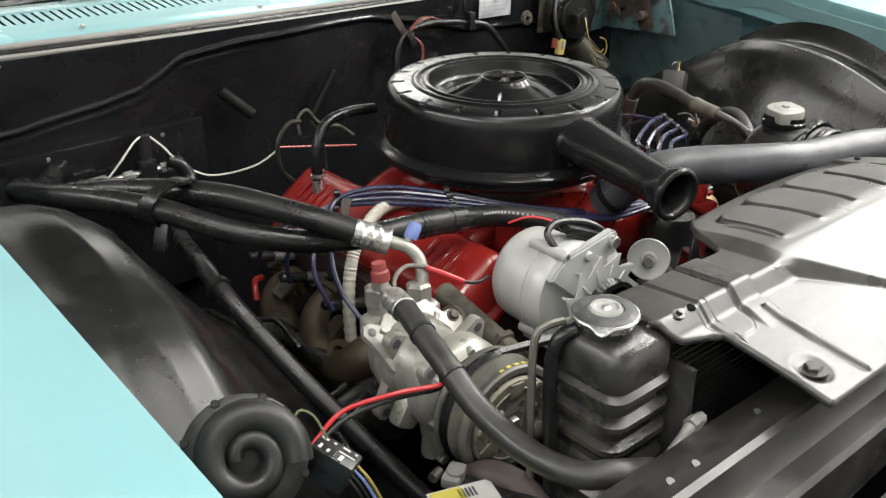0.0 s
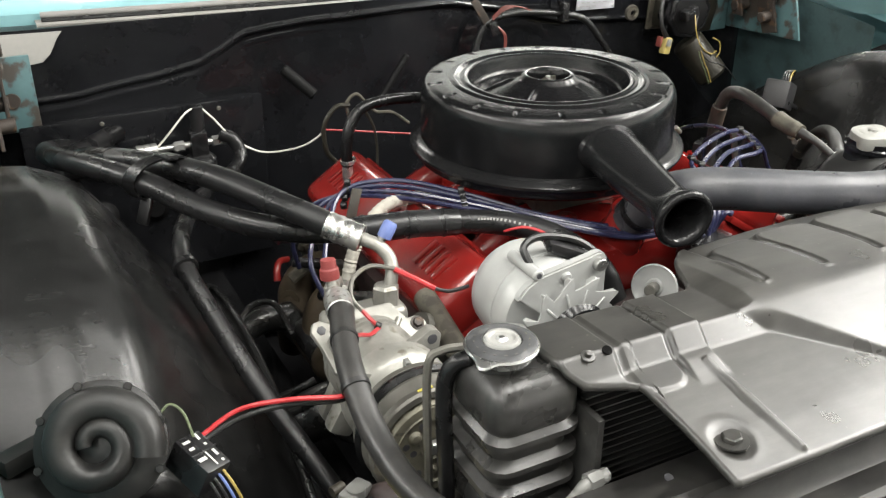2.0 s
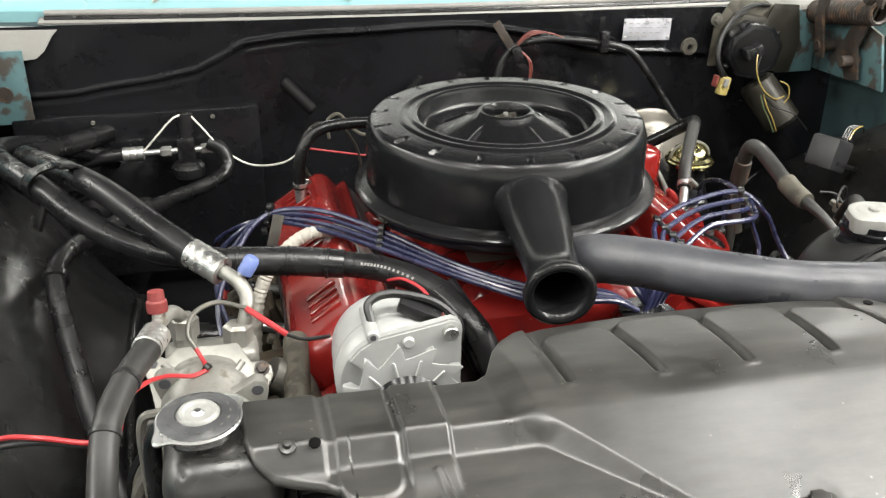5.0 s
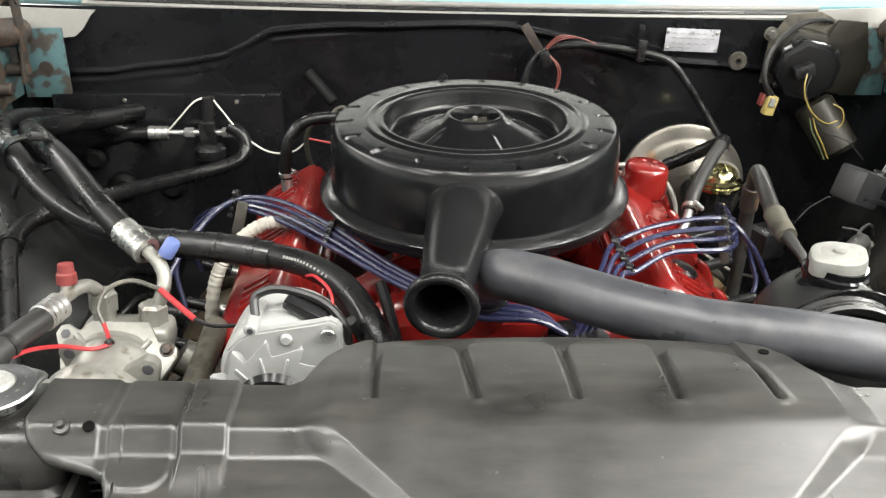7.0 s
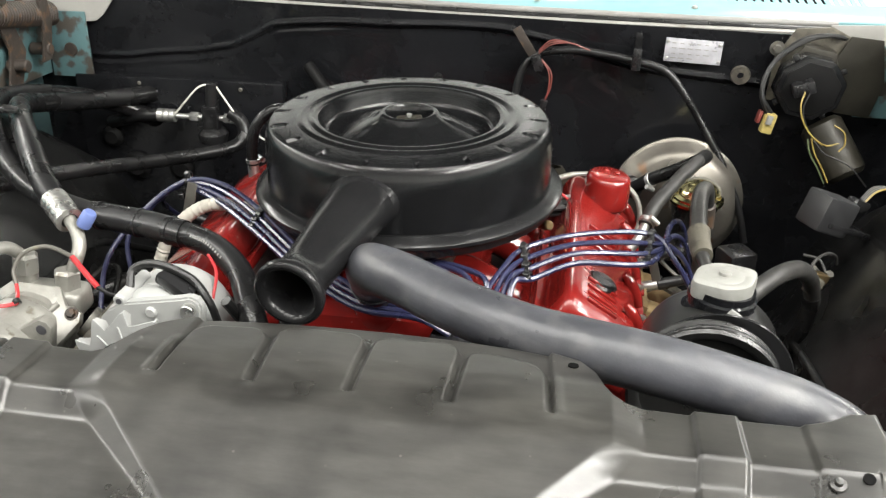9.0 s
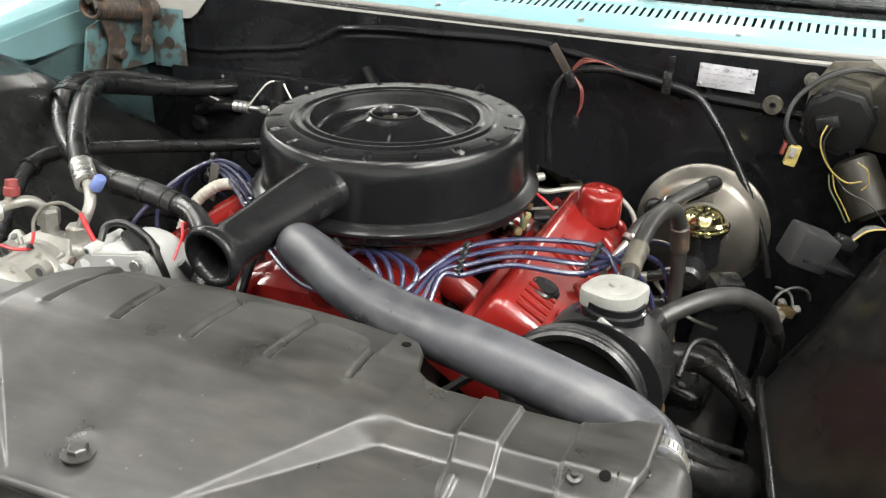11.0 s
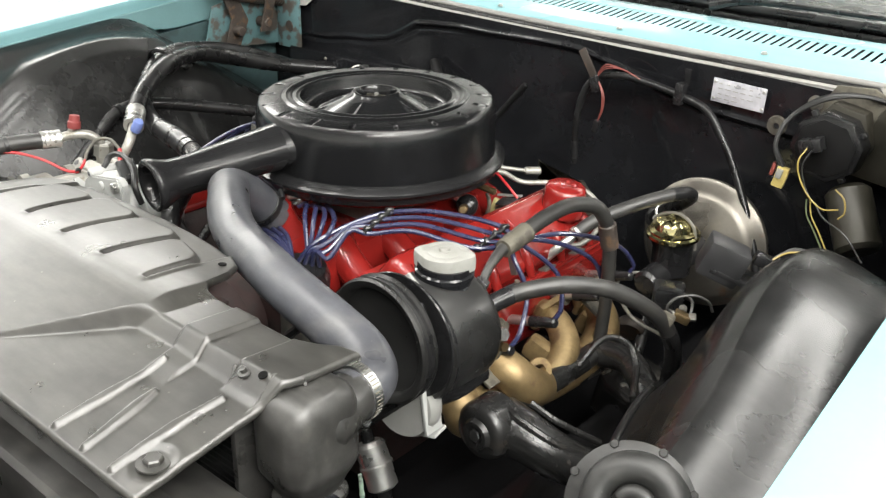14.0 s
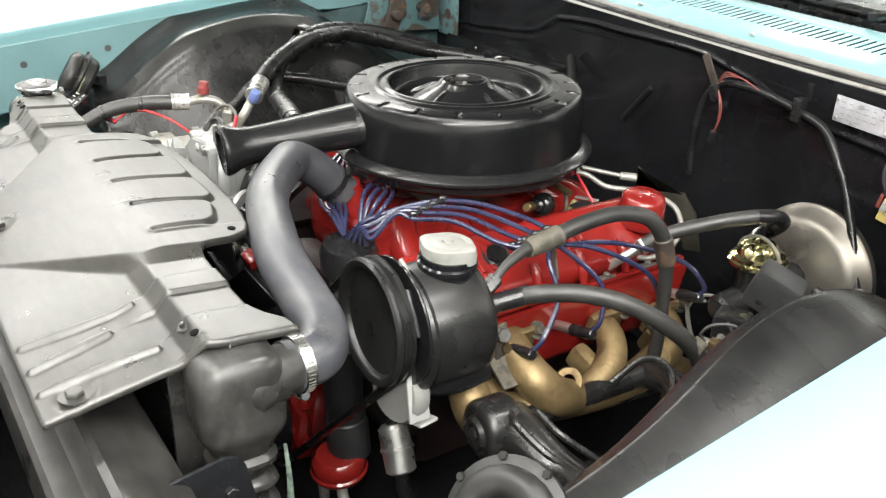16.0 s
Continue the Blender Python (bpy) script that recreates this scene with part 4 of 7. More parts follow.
    # filler cap and grommet on the driver's cover
    cap = part("oil_filler_cap", lathe([(0.028, -0.02), (0.029, 0.0), (0.0375, 0.003), (0.0385, 0.010), (0.0355, 0.044), (0.033, 0.050), (0.028, 0.053), (0.0, 0.0535)], (0.287, 0.155, 0.712), (0.12, 0, 1), 36), RED, e, "red push-in oil filler cap")
    for a in (0.4, 1.9, 3.5, 4.9):
        part("dimple", lathe([(0, 0.003), (0.004, 0.0015), (0.005, 0)], (0.293 + 0.013 * math.cos(a), 0.155 + 0.013 * math.sin(a), 0.7650), (0.12, 0, 1), 12), RED, cap)
    part("rubber_plug", lathe([(0, 0.008), (0.016, 0.008), (0.018, 0.005), (0.020, 0.006), (0.023, 0.003), (0.023, 0)], (0.283, -0.128, 0.7185), (0.45, 0, 1), 28), RUBBER, e, "black rubber plug")
    # breather pipe elbow on the passenger's cover
    part("vent_pipe", cyl((-0.292, 0.147, 0.70), (-0.292, 0.147, 0.752), 0.009, n=16), STEEL, e, "plated vent pipe")
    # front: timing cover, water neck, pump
    part("timing_cover", rbox((0.0, -0.275, 0.50), (0.19, 0.06, 0.28), 0.025), ENGINE_SHADED, e, "timing cover darkened with painted shade")
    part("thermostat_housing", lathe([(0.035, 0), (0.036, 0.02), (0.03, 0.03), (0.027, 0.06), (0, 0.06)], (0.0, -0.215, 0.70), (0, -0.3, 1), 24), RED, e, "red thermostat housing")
    part("water_pump", lathe([(0.07, 0), (0.072, 0.03), (0.05, 0.05), (0.03, 0.07), (0, 0.07)], (0.0, -0.315, 0.60), (0, -1, 0), 28), ENGINE_SHADED, e, "water pump darkened with painted shade")
    part("pump_nose", rbox((0.01, -0.375, 0.635), (0.05, 0.04, 0.035), 0.01), ENGINE_SHADED, e)
    part("pump_arm", tube([(0.01, -0.375, 0.635), (0.06, -0.36, 0.60), (0.09, -0.35, 0.55)], [0.014, 0.016, 0.02], 12), ENGINE_SHADED, e)
    hexbolt(e, (0.01, -0.385, 0.66), (0, -0.5, 1), 0.009, 0.012, material=STEEL)
    part("fan_pulley", lathe([(0, 0.012), (0.06, 0.012), (0.075, 0.0), (0.065, -0.012), (0.078, -0.024), (0.03, -0.03)], (0, -0.405, 0.585), (0, -1, 0), 36), SATIN, e, "black fan pulley")
    part("crank_pulley", lathe([(0, 0.02), (0.06, 0.02), (0.085, 0.012), (0.075, 0.0), (0.088, -0.012), (0.04, -0.02)], (0, -0.395, 0.38), (0, -1, 0), 36), SATIN, e, "black crank pulley")
    part("pump_bracket", prism([(-0.10, 0.56), (0.0, 0.545), (0.035, 0.60), (0.02, 0.672), (-0.05, 0.690), (-0.11, 0.655)], 0.014, Matrix(((1, 0, 0, 0), (0, 0, 1, -0.395), (0, 1, 0, 0), (0, 0, 0, 1))), 0.004), SATIN, e, "black accessory bracket")
    for x, z in ((-0.085, 0.645), (-0.03, 0.665), (0.012, 0.62), (-0.05, 0.575)):
        hexbolt(e, (x, -0.396, z), (0, -1, 0.1), 0.007, 0.008, 0.011, material=DARK_STEEL)
    part("red_lug", rbox((0.012, -0.405, 0.668), (0.030, 0.022, 0.022), 0.006, (20, 15, 10)), RED, e, "red painted lug")
    # fan blades
    for k in range(5):
        a = 2 * math.pi * k / 5 + 0.3
        b = rbox((0, 0.12, 0), (0.07, 0.14, 0.003), 0.001, (0, 28, 0))
        b.transform(Matrix.Translation((0, -0.445, 0.585)) @ Matrix.Rotation(radians(90), 4, "X") @ Matrix.Rotation(a, 4, "Z"))
        part("fan_blade", b, SATIN, e)
    for at, size in (((0.075, -0.325, 0.43), (0.075, 0.06, 0.17)), ((0.045, -0.345, 0.35), (0.06, 0.05, 0.12))):
        part("pump_casting", rbox(at, size, 0.018, (0, 15, 0)), RED, e, "red front casting")
    hexbolt(e, (0.085, -0.357, 0.42), (0.3, -1, 0.2), 0.010, 0.010, material=RED)
    hexbolt(e, (0.060, -0.372, 0.36), (0.3, -1, 0.2), 0.009, 0.010, material=RED)
    # pressed webs and bolted lower edge on the outer face of the driver's side valve cover
    rail = part("lower_rail", rbox((0.339, -0.005, 0.6600), (0.016, 0.425, 0.007), 0.003, (0, -8, 0)), RED, e, "red bolted lower edge of the valve cover")
    for y in (-0.17, -0.085, 0.0, 0.085, 0.17):
        part("web", tube([(0.316, y, 0.712), (0.325, y + 0.001, 0.700), (0.334, y, 0.682), (0.340, y, 0.664)], [0.004, 0.0085, 0.0085, 0.006], 12), RED, rail)
    for y in (-0.128, -0.042, 0.042, 0.128):
        part("hold_down", rbox((0.341, y, 0.6655), (0.016, 0.030, 0.004), 0.0015, (0, -14, 0)), DARK_STEEL if y > 0 else RED, rail, "pressed hold-down tab")
        hexbolt(rail, (0.342, y, 0.6675), (0.25, 0, 1), 0.0055, 0.006, material=DARK_STEEL)
    # exhaust manifolds
    for s in (-1, 1):
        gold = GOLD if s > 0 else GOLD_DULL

        def cast(pts, rr, n=18):
            return tube([(s * x, y, z) for x, y, z in pts], rr, n)
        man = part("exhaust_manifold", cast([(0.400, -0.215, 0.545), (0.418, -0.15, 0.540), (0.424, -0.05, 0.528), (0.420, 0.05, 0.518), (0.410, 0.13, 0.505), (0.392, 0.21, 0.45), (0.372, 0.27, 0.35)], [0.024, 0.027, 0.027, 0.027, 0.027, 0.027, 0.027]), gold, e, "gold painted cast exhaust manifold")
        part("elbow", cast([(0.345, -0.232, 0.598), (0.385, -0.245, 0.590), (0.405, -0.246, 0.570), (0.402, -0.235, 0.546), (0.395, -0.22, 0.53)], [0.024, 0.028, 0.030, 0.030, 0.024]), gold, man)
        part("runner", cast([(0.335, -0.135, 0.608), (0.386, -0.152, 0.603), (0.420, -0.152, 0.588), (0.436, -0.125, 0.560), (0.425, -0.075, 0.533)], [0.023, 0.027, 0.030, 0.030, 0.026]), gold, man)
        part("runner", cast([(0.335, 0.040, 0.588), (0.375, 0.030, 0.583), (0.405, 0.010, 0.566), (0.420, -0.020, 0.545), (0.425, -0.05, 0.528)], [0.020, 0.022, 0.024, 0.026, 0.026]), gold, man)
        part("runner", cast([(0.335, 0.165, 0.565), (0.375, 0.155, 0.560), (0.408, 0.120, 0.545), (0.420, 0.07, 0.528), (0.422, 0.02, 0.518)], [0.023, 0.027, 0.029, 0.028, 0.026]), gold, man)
        for y, z in ((-0.242, 0.596), (-0.135, 0.606), (0.040, 0.590), (0.165, 0.567)):
            part("flange", rbox((s * 0.350, y, z), (0.013, 0.070, 0.050), 0.010, (0, s * 20, 0)), gold, man)
            hexbolt(man, (s * 0.358, y + 0.034, z + 0.016), (s, 0, 0.5), 0.0085, 0.012, 0.014, material=GRIME)
        for y, z in ((-0.095, 0.572), (0.085, 0.552)):
            part("lifting_eye", lathe([(0.010, -0.003), (0.019, -0.003), (0.020, 0.0), (0.019, 0.003), (0.010, 0.003), (0.009, 0)], (s * 0.430, y, z), (s * 0.75, -0.45, 0.45), 24), gold, man)
        for y, z in ((-0.205, 0.562), (-0.02, 0.550), (0.13, 0.535)):
            part("web", rbox((s * 0.385, y, z), (0.065, 0.030, 0.040), 0.012, (0, s * 25, 12)), gold, man)
        for y in (-0.19, 0.095):
            part("tab", rbox((s * 0.40, y, 0.600), (0.05, 0.03, 0.006), 0.002, (0, s * 30, 0)), GRIME, man, "grimy heat shield tab")
        for y in (-0.16, -0.05, 0.07, 0.17):
            part("spark_plug", cyl((s * 0.33, y, 0.605), (s * 0.385, y, 0.620), 0.008, n=12), STEEL, e)
            part("plug_boot", cyl((s * 0.378, y, 0.618), (s * 0.425, y, 0.632), 0.0095, 0.008, n=12, bevel=0.002), PLASTIC, e)
    part("oil_pan", rbox((0, 0.08, 0.30), (0.26, 0.5, 0.12), 0.03), ENGINE_SHADED, e)
    # distributor
    part("distributor_body", cyl((0.10, -0.275, 0.57), (0.112, -0.283, 0.665), 0.032, n=24), DARK_STEEL, e)
    part("distributor_cap", lathe([(0.045, 0), (0.046, 0.03), (0.040, 0.045), (0.0, 0.05)], (0.112, -0.283, 0.665), (0.1, -0.05, 1), 28), PLASTIC, e, "black distributor cap")
    # fuel pump and lower front items on the driver's side
    part("fuel_pump", lathe([(0, 0), (0.030, 0), (0.042, 0.006), (0.046, 0.012), (0.046, 0.016), (0.043, 0.019), (0.044, 0.024), (0.042, 0.036), (0.034, 0.044), (0, 0.046)], (0.203, -0.355, 0.358), (0.06, -0.1, 1), 32), RED, e, "red fuel pump")
    part("pump_top", lathe([(0.034, 0), (0.034, 0.055), (0.0325, 0.058), (0.0325, 0.064), (0.030, 0.067), (0.029, 0.19), (0, 0.19)], (0.200, -0.335, 0.392), (-0.05, -0.05, 1), 28), GREY_BOX, e, "dark grey canister")
    for x, y in ((0.185, -0.375), (0.235, -0.365)):
        part("pump_pipe", tube([(x, y, 0.372), (x + 0.006, y - 0.004, 0.345), (x + 0.05 * (x > 0.2), y, 0.31)], 0.0085, 12), CAST, e, "plated pipe")
    return e


engine()


def air_cleaner():
    g = thing("air_cleaner", (0, 0, 0.75), "round satin black air cleaner with a forward snorkel", "air cleaner")
    notches = 18

    def dents(a, r, h):
        k = (a / (2 * math.pi) * notches + 0.35) % 1
        d = abs(k - 0.5) * 2 * math.pi / notches * 0.188
        return -0.0065 * (1 - soft(d, 0.0022, 0.0045)) * soft(r, 0.172, 0.178) * (1 - soft(r, 0.189, 0.1955)) if h > 0.12 else 0

    def rings(rows, n=3):
        out = []
        for (a, b), (c, d) in zip(rows, rows[1:]):
            for k in range(n):
                out.append((a + (c - a) * k / n, b + (d - b) * k / n))
        return out + [rows[-1]]
    top = rings([(0.2045, 0.052), (0.2045, 0.104), (0.2040, 0.117), (0.2022, 0.1285), (0.1990, 0.1365), (0.1955, 0.1405)], 2) + rings([(0.1955, 0.1405), (0.190, 0.1422), (0.176, 0.1432), (0.162, 0.1436), (0.1585, 0.1436)], 4)[1:] + \
        [(0.156, 0.1455), (0.152, 0.1464), (0.147, 0.1456), (0.1435, 0.1432), (0.1400, 0.1432), (0.1375, 0.1452), (0.1330, 0.1458), (0.1290, 0.1440), (0.1275, 0.138), (0.1255, 0.124), (0.1225, 0.1175), (0.117, 0.1158), (0.104, 0.1152)]
    top += [(0.104 - (0.104 - 0.046) * k / 8, 0.1152 + (0.142 - 0.1152) * (k / 8) ** 1.1) for k in range(1, 9)]
    top += [(0.042, 0.147), (0.0385, 0.1495), (0.035, 0.1488), (0.0325, 0.144), (0.031, 0.132), (0.0, 0.131)]

    def both(a, r, h):
        crease = 0.004 * max(0, 1 - abs(((a + 0.6) / (2 * math.pi) * 5) % 1 - 0.5) * 14) * soft(r, 0.05, 0.065) * (1 - soft(r, 0.098, 0.106)) if h < 0.145 else 0
        return dents(a, r, h) + crease
    part("lid", lathe(top, (0, 0, 0.753), n=480, warp=both), LID, g, "satin black pressed lid with notches round its rim", sharp=50)
    part("pan", lathe([(0.205, 0.055), (0.209, 0.054), (0.2195, 0.049), (0.2225, 0.046), (0.2225, 0.042), (0.218, 0.040), (0.214, 0.034), (0.212, 0.026), (0.20, 0.018), (0.15, 0.010), (0.10, -0.02), (0, -0.02)], (0, 0, 0.75), n=96), SATIN, g, "satin black lower pan with a rolled rim")
    part("stud", cyl((0, 0, 0.88), (0, 0, 0.898), 0.0035, n=10), STEEL, g)
    wing = rbox((0.0, 0, 0.890), (0.036, 0.006, 0.012), 0.003, (0, 0, 20))
    cyl((0, 0, 0.880), (0, 0, 0.894), 0.008, n=14, bm=wing)
    part("wing_nut", wing, OLIVE, g, "dark wing nut")
    # snorkel
    a, b = V(-0.020, -0.170, 0.848), V(-0.058, -0.410, 0.828)
    d = (b - a).normalized()
    side = d.cross(V(0, 0, 1)).normalized()
    up = side.cross(d)
    bm = bmesh.new()
    rows = [(0.0, 0.047, 0.036), (0.12, 0.046, 0.036), (0.3, 0.042, 0.034), (0.5, 0.0375, 0.032), (0.68, 0.033, 0.030), (0.80, 0.0310, 0.0295), (0.87, 0.0315, 0.031), (0.92, 0.0345, 0.0342), (0.955, 0.0385, 0.0382), (0.98, 0.0408, 0.0404), (0.997, 0.0412, 0.0408), (1.010, 0.0402, 0.0398), (1.018, 0.0375, 0.0372), (1.019, 0.0345, 0.0342), (1.012, 0.0312, 0.0310), (0.995, 0.0282, 0.0280), (0.965, 0.0260, 0.0258), (0.92, 0.0248, 0.0246), (0.8, 0.0245, 0.0243), (0.4, 0.0245, 0.0243)]
    ringv = []
    for t, w, h in rows:
        c = a.lerp(b, t)
        ringv.append([bm.verts.new(c + side * w * math.cos(q) + up * h * math.sin(q)) for q in (2 * math.pi * k / 40 for k in range(40))])
    for p, q in zip(ringv, ringv[1:]):
        for k in range(40):
            bm.faces.new((p[k], p[(k + 1) % 40], q[(k + 1) % 40], q[k]))
    bm.faces.new(ringv[-1])
    bmesh.ops.recalc_face_normals(bm, faces=bm.faces)
    part("snorkel", bm, SATIN, g, "black tapered snorkel with a flared mouth")
    bm = bmesh.new()
    ringv = []
    for t, k in ((-0.10, 1.16), (0.05, 1.14), (0.10, 1.09), (0.15, 1.0)):
        c = a.lerp(b, t)
        ringv.append([bm.verts.new(c + side * 0.0455 * k * math.cos(q) + up * 0.0345 * k * math.sin(q)) for q in (2 * math.pi * j / 40 for j in range(40))])
    for p, q in zip(ringv, ringv[1:]):
        for k in range(40):
            bm.faces.new((p[k], p[(k + 1) % 40], q[(k + 1) % 40], q[k]))
    part("snorkel_collar", bm, SATIN, g)


air_cleaner()


def alternator():
    g = thing("alternator", (-0.235, -0.35, 0.66), "grey cast alternator with a finned fan", "alternator")
    c = V(-0.238, 0, 0.725)
    ax = V(-0.03, -1, 0.02).normalized()
    o = V(-0.232, -0.29, 0.722)
    part("housing", lathe([(0, -0.012), (0.045, -0.012), (0.060, -0.006), (0.067, 0.004), (0.069, 0.02), (0.069, 0.045), (0.0705, 0.046), (0.0705, 0.062), (0.069, 0.063), (0.069, 0.072)], o, ax, 48), ALT, g, "grey rear housing")
    part("front_housing", lathe([(0.069, 0.072), (0.0712, 0.074), (0.0712, 0.086), (0.066, 0.094), (0.05, 0.099), (0, 0.099)], o, ax, 48), ALT, g, "grey front housing")
    for a in (1.95, 4.0, 5.9):
        mm = Matrix.Translation(o) @ turn_to(ax)
        p, q = mm @ V(0.073 * math.cos(a), 0.073 * math.sin(a), 0.040), mm @ V(0.073 * math.cos(a), 0.073 * math.sin(a), 0.108)
        boss = part("through_bolt", cyl(p, q, 0.0078, n=16, bevel=0.002), ALT, g, "cast bolt boss")
        part("bolt_hole", lathe([(0, 0.0008), (0.0034, 0.0008), (0.0036, 0)], q, ax, 12), INK, boss)
    # ears
    mm = Matrix.Translation(o + ax * 0.095) @ turn_to(ax)
    ear = V(-0.179, -0.393, 0.790)
    base = o + ax * 0.098
    dirr = (ear - base)
    dirr -= ax * dirr.dot(ax)
    sd = ax.cross(dirr.normalized())
    bm = bmesh.new()
    pts = []
    side = dirr.normalized()
    for k in range(13):
        a = radians(-96 + 16 * k)
        pts.append(base + (side * math.cos(a) + sd * math.sin(a)) * 0.0705)
    tip = [base + dirr + (side * math.cos(radians(a)) + sd * math.sin(radians(a))) * 0.0150 for a in (-75, -45, -15, 15, 45, 75)]
    arc = [p for p in pts if (p - base).angle(side) > radians(52)]
    half = [p for p in arc if (p - base).dot(sd) < 0]
    pts = half + tip + [p for p in arc if (p - base).dot(sd) > 0]
    lo = [bm.verts.new(p - ax * 0.004) for p in pts]
    hi = [bm.verts.new(p + ax * 0.010) for p in pts]
    bm.faces.new(lo[::-1]), bm.faces.new(hi)
    for k in range(len(pts)):
        j = (k + 1) % len(pts)
        bm.faces.new((lo[k], lo[j], hi[j], hi[k]))
    bmesh.ops.recalc_face_normals(bm, faces=bm.faces)
    bmesh.ops.bevel(bm, geom=bm.edges[:], offset=0.0025, segments=2, affect="EDGES")
    part("mounting_ear", bm, ALT, g, "grey cast front plate with an adjusting ear")
    part("boss", cyl(base + side * 0.050 + sd * 0.030, base + side * 0.050 + sd * 0.030 + ax * 0.014, 0.007, n=14, bevel=0.002), ALT, g)
    part("ear_bolt", cyl(base + dirr - ax * 0.006, base + dirr + ax * 0.019, 0.0085, n=16, bevel=0.001), STEEL, g)
    part("lug", rbox(o + ax * 0.08 + V(-0.03, 0, -0.066), (0.034, 0.07, 0.022), 0.006, (0, 20, 0)), ALT, g)
    # fan
    f = o + ax * 0.140
    fm = Matrix.Translation(f) @ turn_to(ax)
    star = []
    for k in range(12):
        a = 2 * math.pi * k / 12
        for r, da in ((0.0580, -0.02), (0.0755, 0.03), (0.0735, 0.09), (0.0605, 0.36)):
            star.append((r * math.cos(a + da), r * math.sin(a + da)))
    part("fan_plate", prism(star, 0.0022, fm @ Matrix.Translation((0, 0, 0.003)), 0.0006), ALT, g, "grey pressed fan plate with pointed teeth")
    fin = prism([(0.042, 0.0), (0.0740, 0.0), (0.0740, -0.007), (0.064, -0.016), (0.045, -0.010)], 0.0018, Matrix(((1, 0, 0, 0), (0, 0, 1, 0), (0, 1, 0, 0.0035), (0, 0, 0, 1))), 0.0005)
    for k in range(12):
        b = fin.copy()
        b.transform(fm @ Matrix.Rotation(2 * math.pi * k / 12 + 0.05, 4, "Z"))
        part("fan_blade", b, ALT, g)
    fin.free()
    for k in range(12):
        b = rbox((0.040, 0, 0.0062), (0.036, 0.0034, 0.0026), 0.0008, (0, 4, 0), 1)
        b.transform(fm @ Matrix.Rotation(2 * math.pi * k / 12 + 0.20, 4, "Z"))
        part("fan_rib", b, ALT, g)
    part("fan_hub", lathe([(0.020, 0.0052), (0.034, 0.0058), (0.0350, 0.0040)], f, ax, 40), ALT, g)
    part("pulley", lathe([(0.02, 0.008), (0.043, 0.012), (0.037, 0.020), (0.043, 0.028), (0.036, 0.029), (0.034, 0.020), (0.012, 0.020), (0, 0.020)], f, ax, 40), SATIN, g, "black belt pulley")
    hexbolt(g, f + ax * 0.026, ax, 0.011, 0.010, material=STEEL)
    # connector loop on the rear
    part("plug", rbox((-0.205, -0.36, 0.800), (0.05, 0.03, 0.014), 0.004, (0, 20, -20)), PLASTIC, g, "black wiring plug")
    part("wire_loop", tube([(-0.262, -0.37, 0.795), (-0.262, -0.355, 0.812), (-0.235, -0.35, 0.818), (-0.19, -0.36, 0.808), (-0.165, -0.375, 0.788), (-0.16, -0.37, 0.76)], 0.005, 8), WIRE_BLACK, g)


alternator()


def idler():
    g = thing("idler_disc", (-0.069, -0.382, 0.70), "small pale metal disc on a bolt beside the belts", "pulley")
    ax = V(-0.75, -0.55, 0.25).normalized()
    part("disc", lathe([(0, 0.004), (0.010, 0.004), (0.012, 0.001), (0.026, 0.001), (0.030, 0.004), (0.0315, 0.001), (0.030, -0.003), (0, -0.003)], (-0.072, -0.385, 0.722), ax, 36), ALT, g, "pale metal disc")
    part("spindle", cyl(V(-0.072, -0.385, 0.722), V(-0.072, -0.385, 0.722) + ax * 0.028, 0.008, n=14, bevel=0.001), DARK_STEEL, g)
    part("support_arm", tube([(-0.07, -0.385, 0.72), (-0.05, -0.36, 0.70), (-0.03, -0.32, 0.65)], 0.012, 10), SATIN, g)


idler()


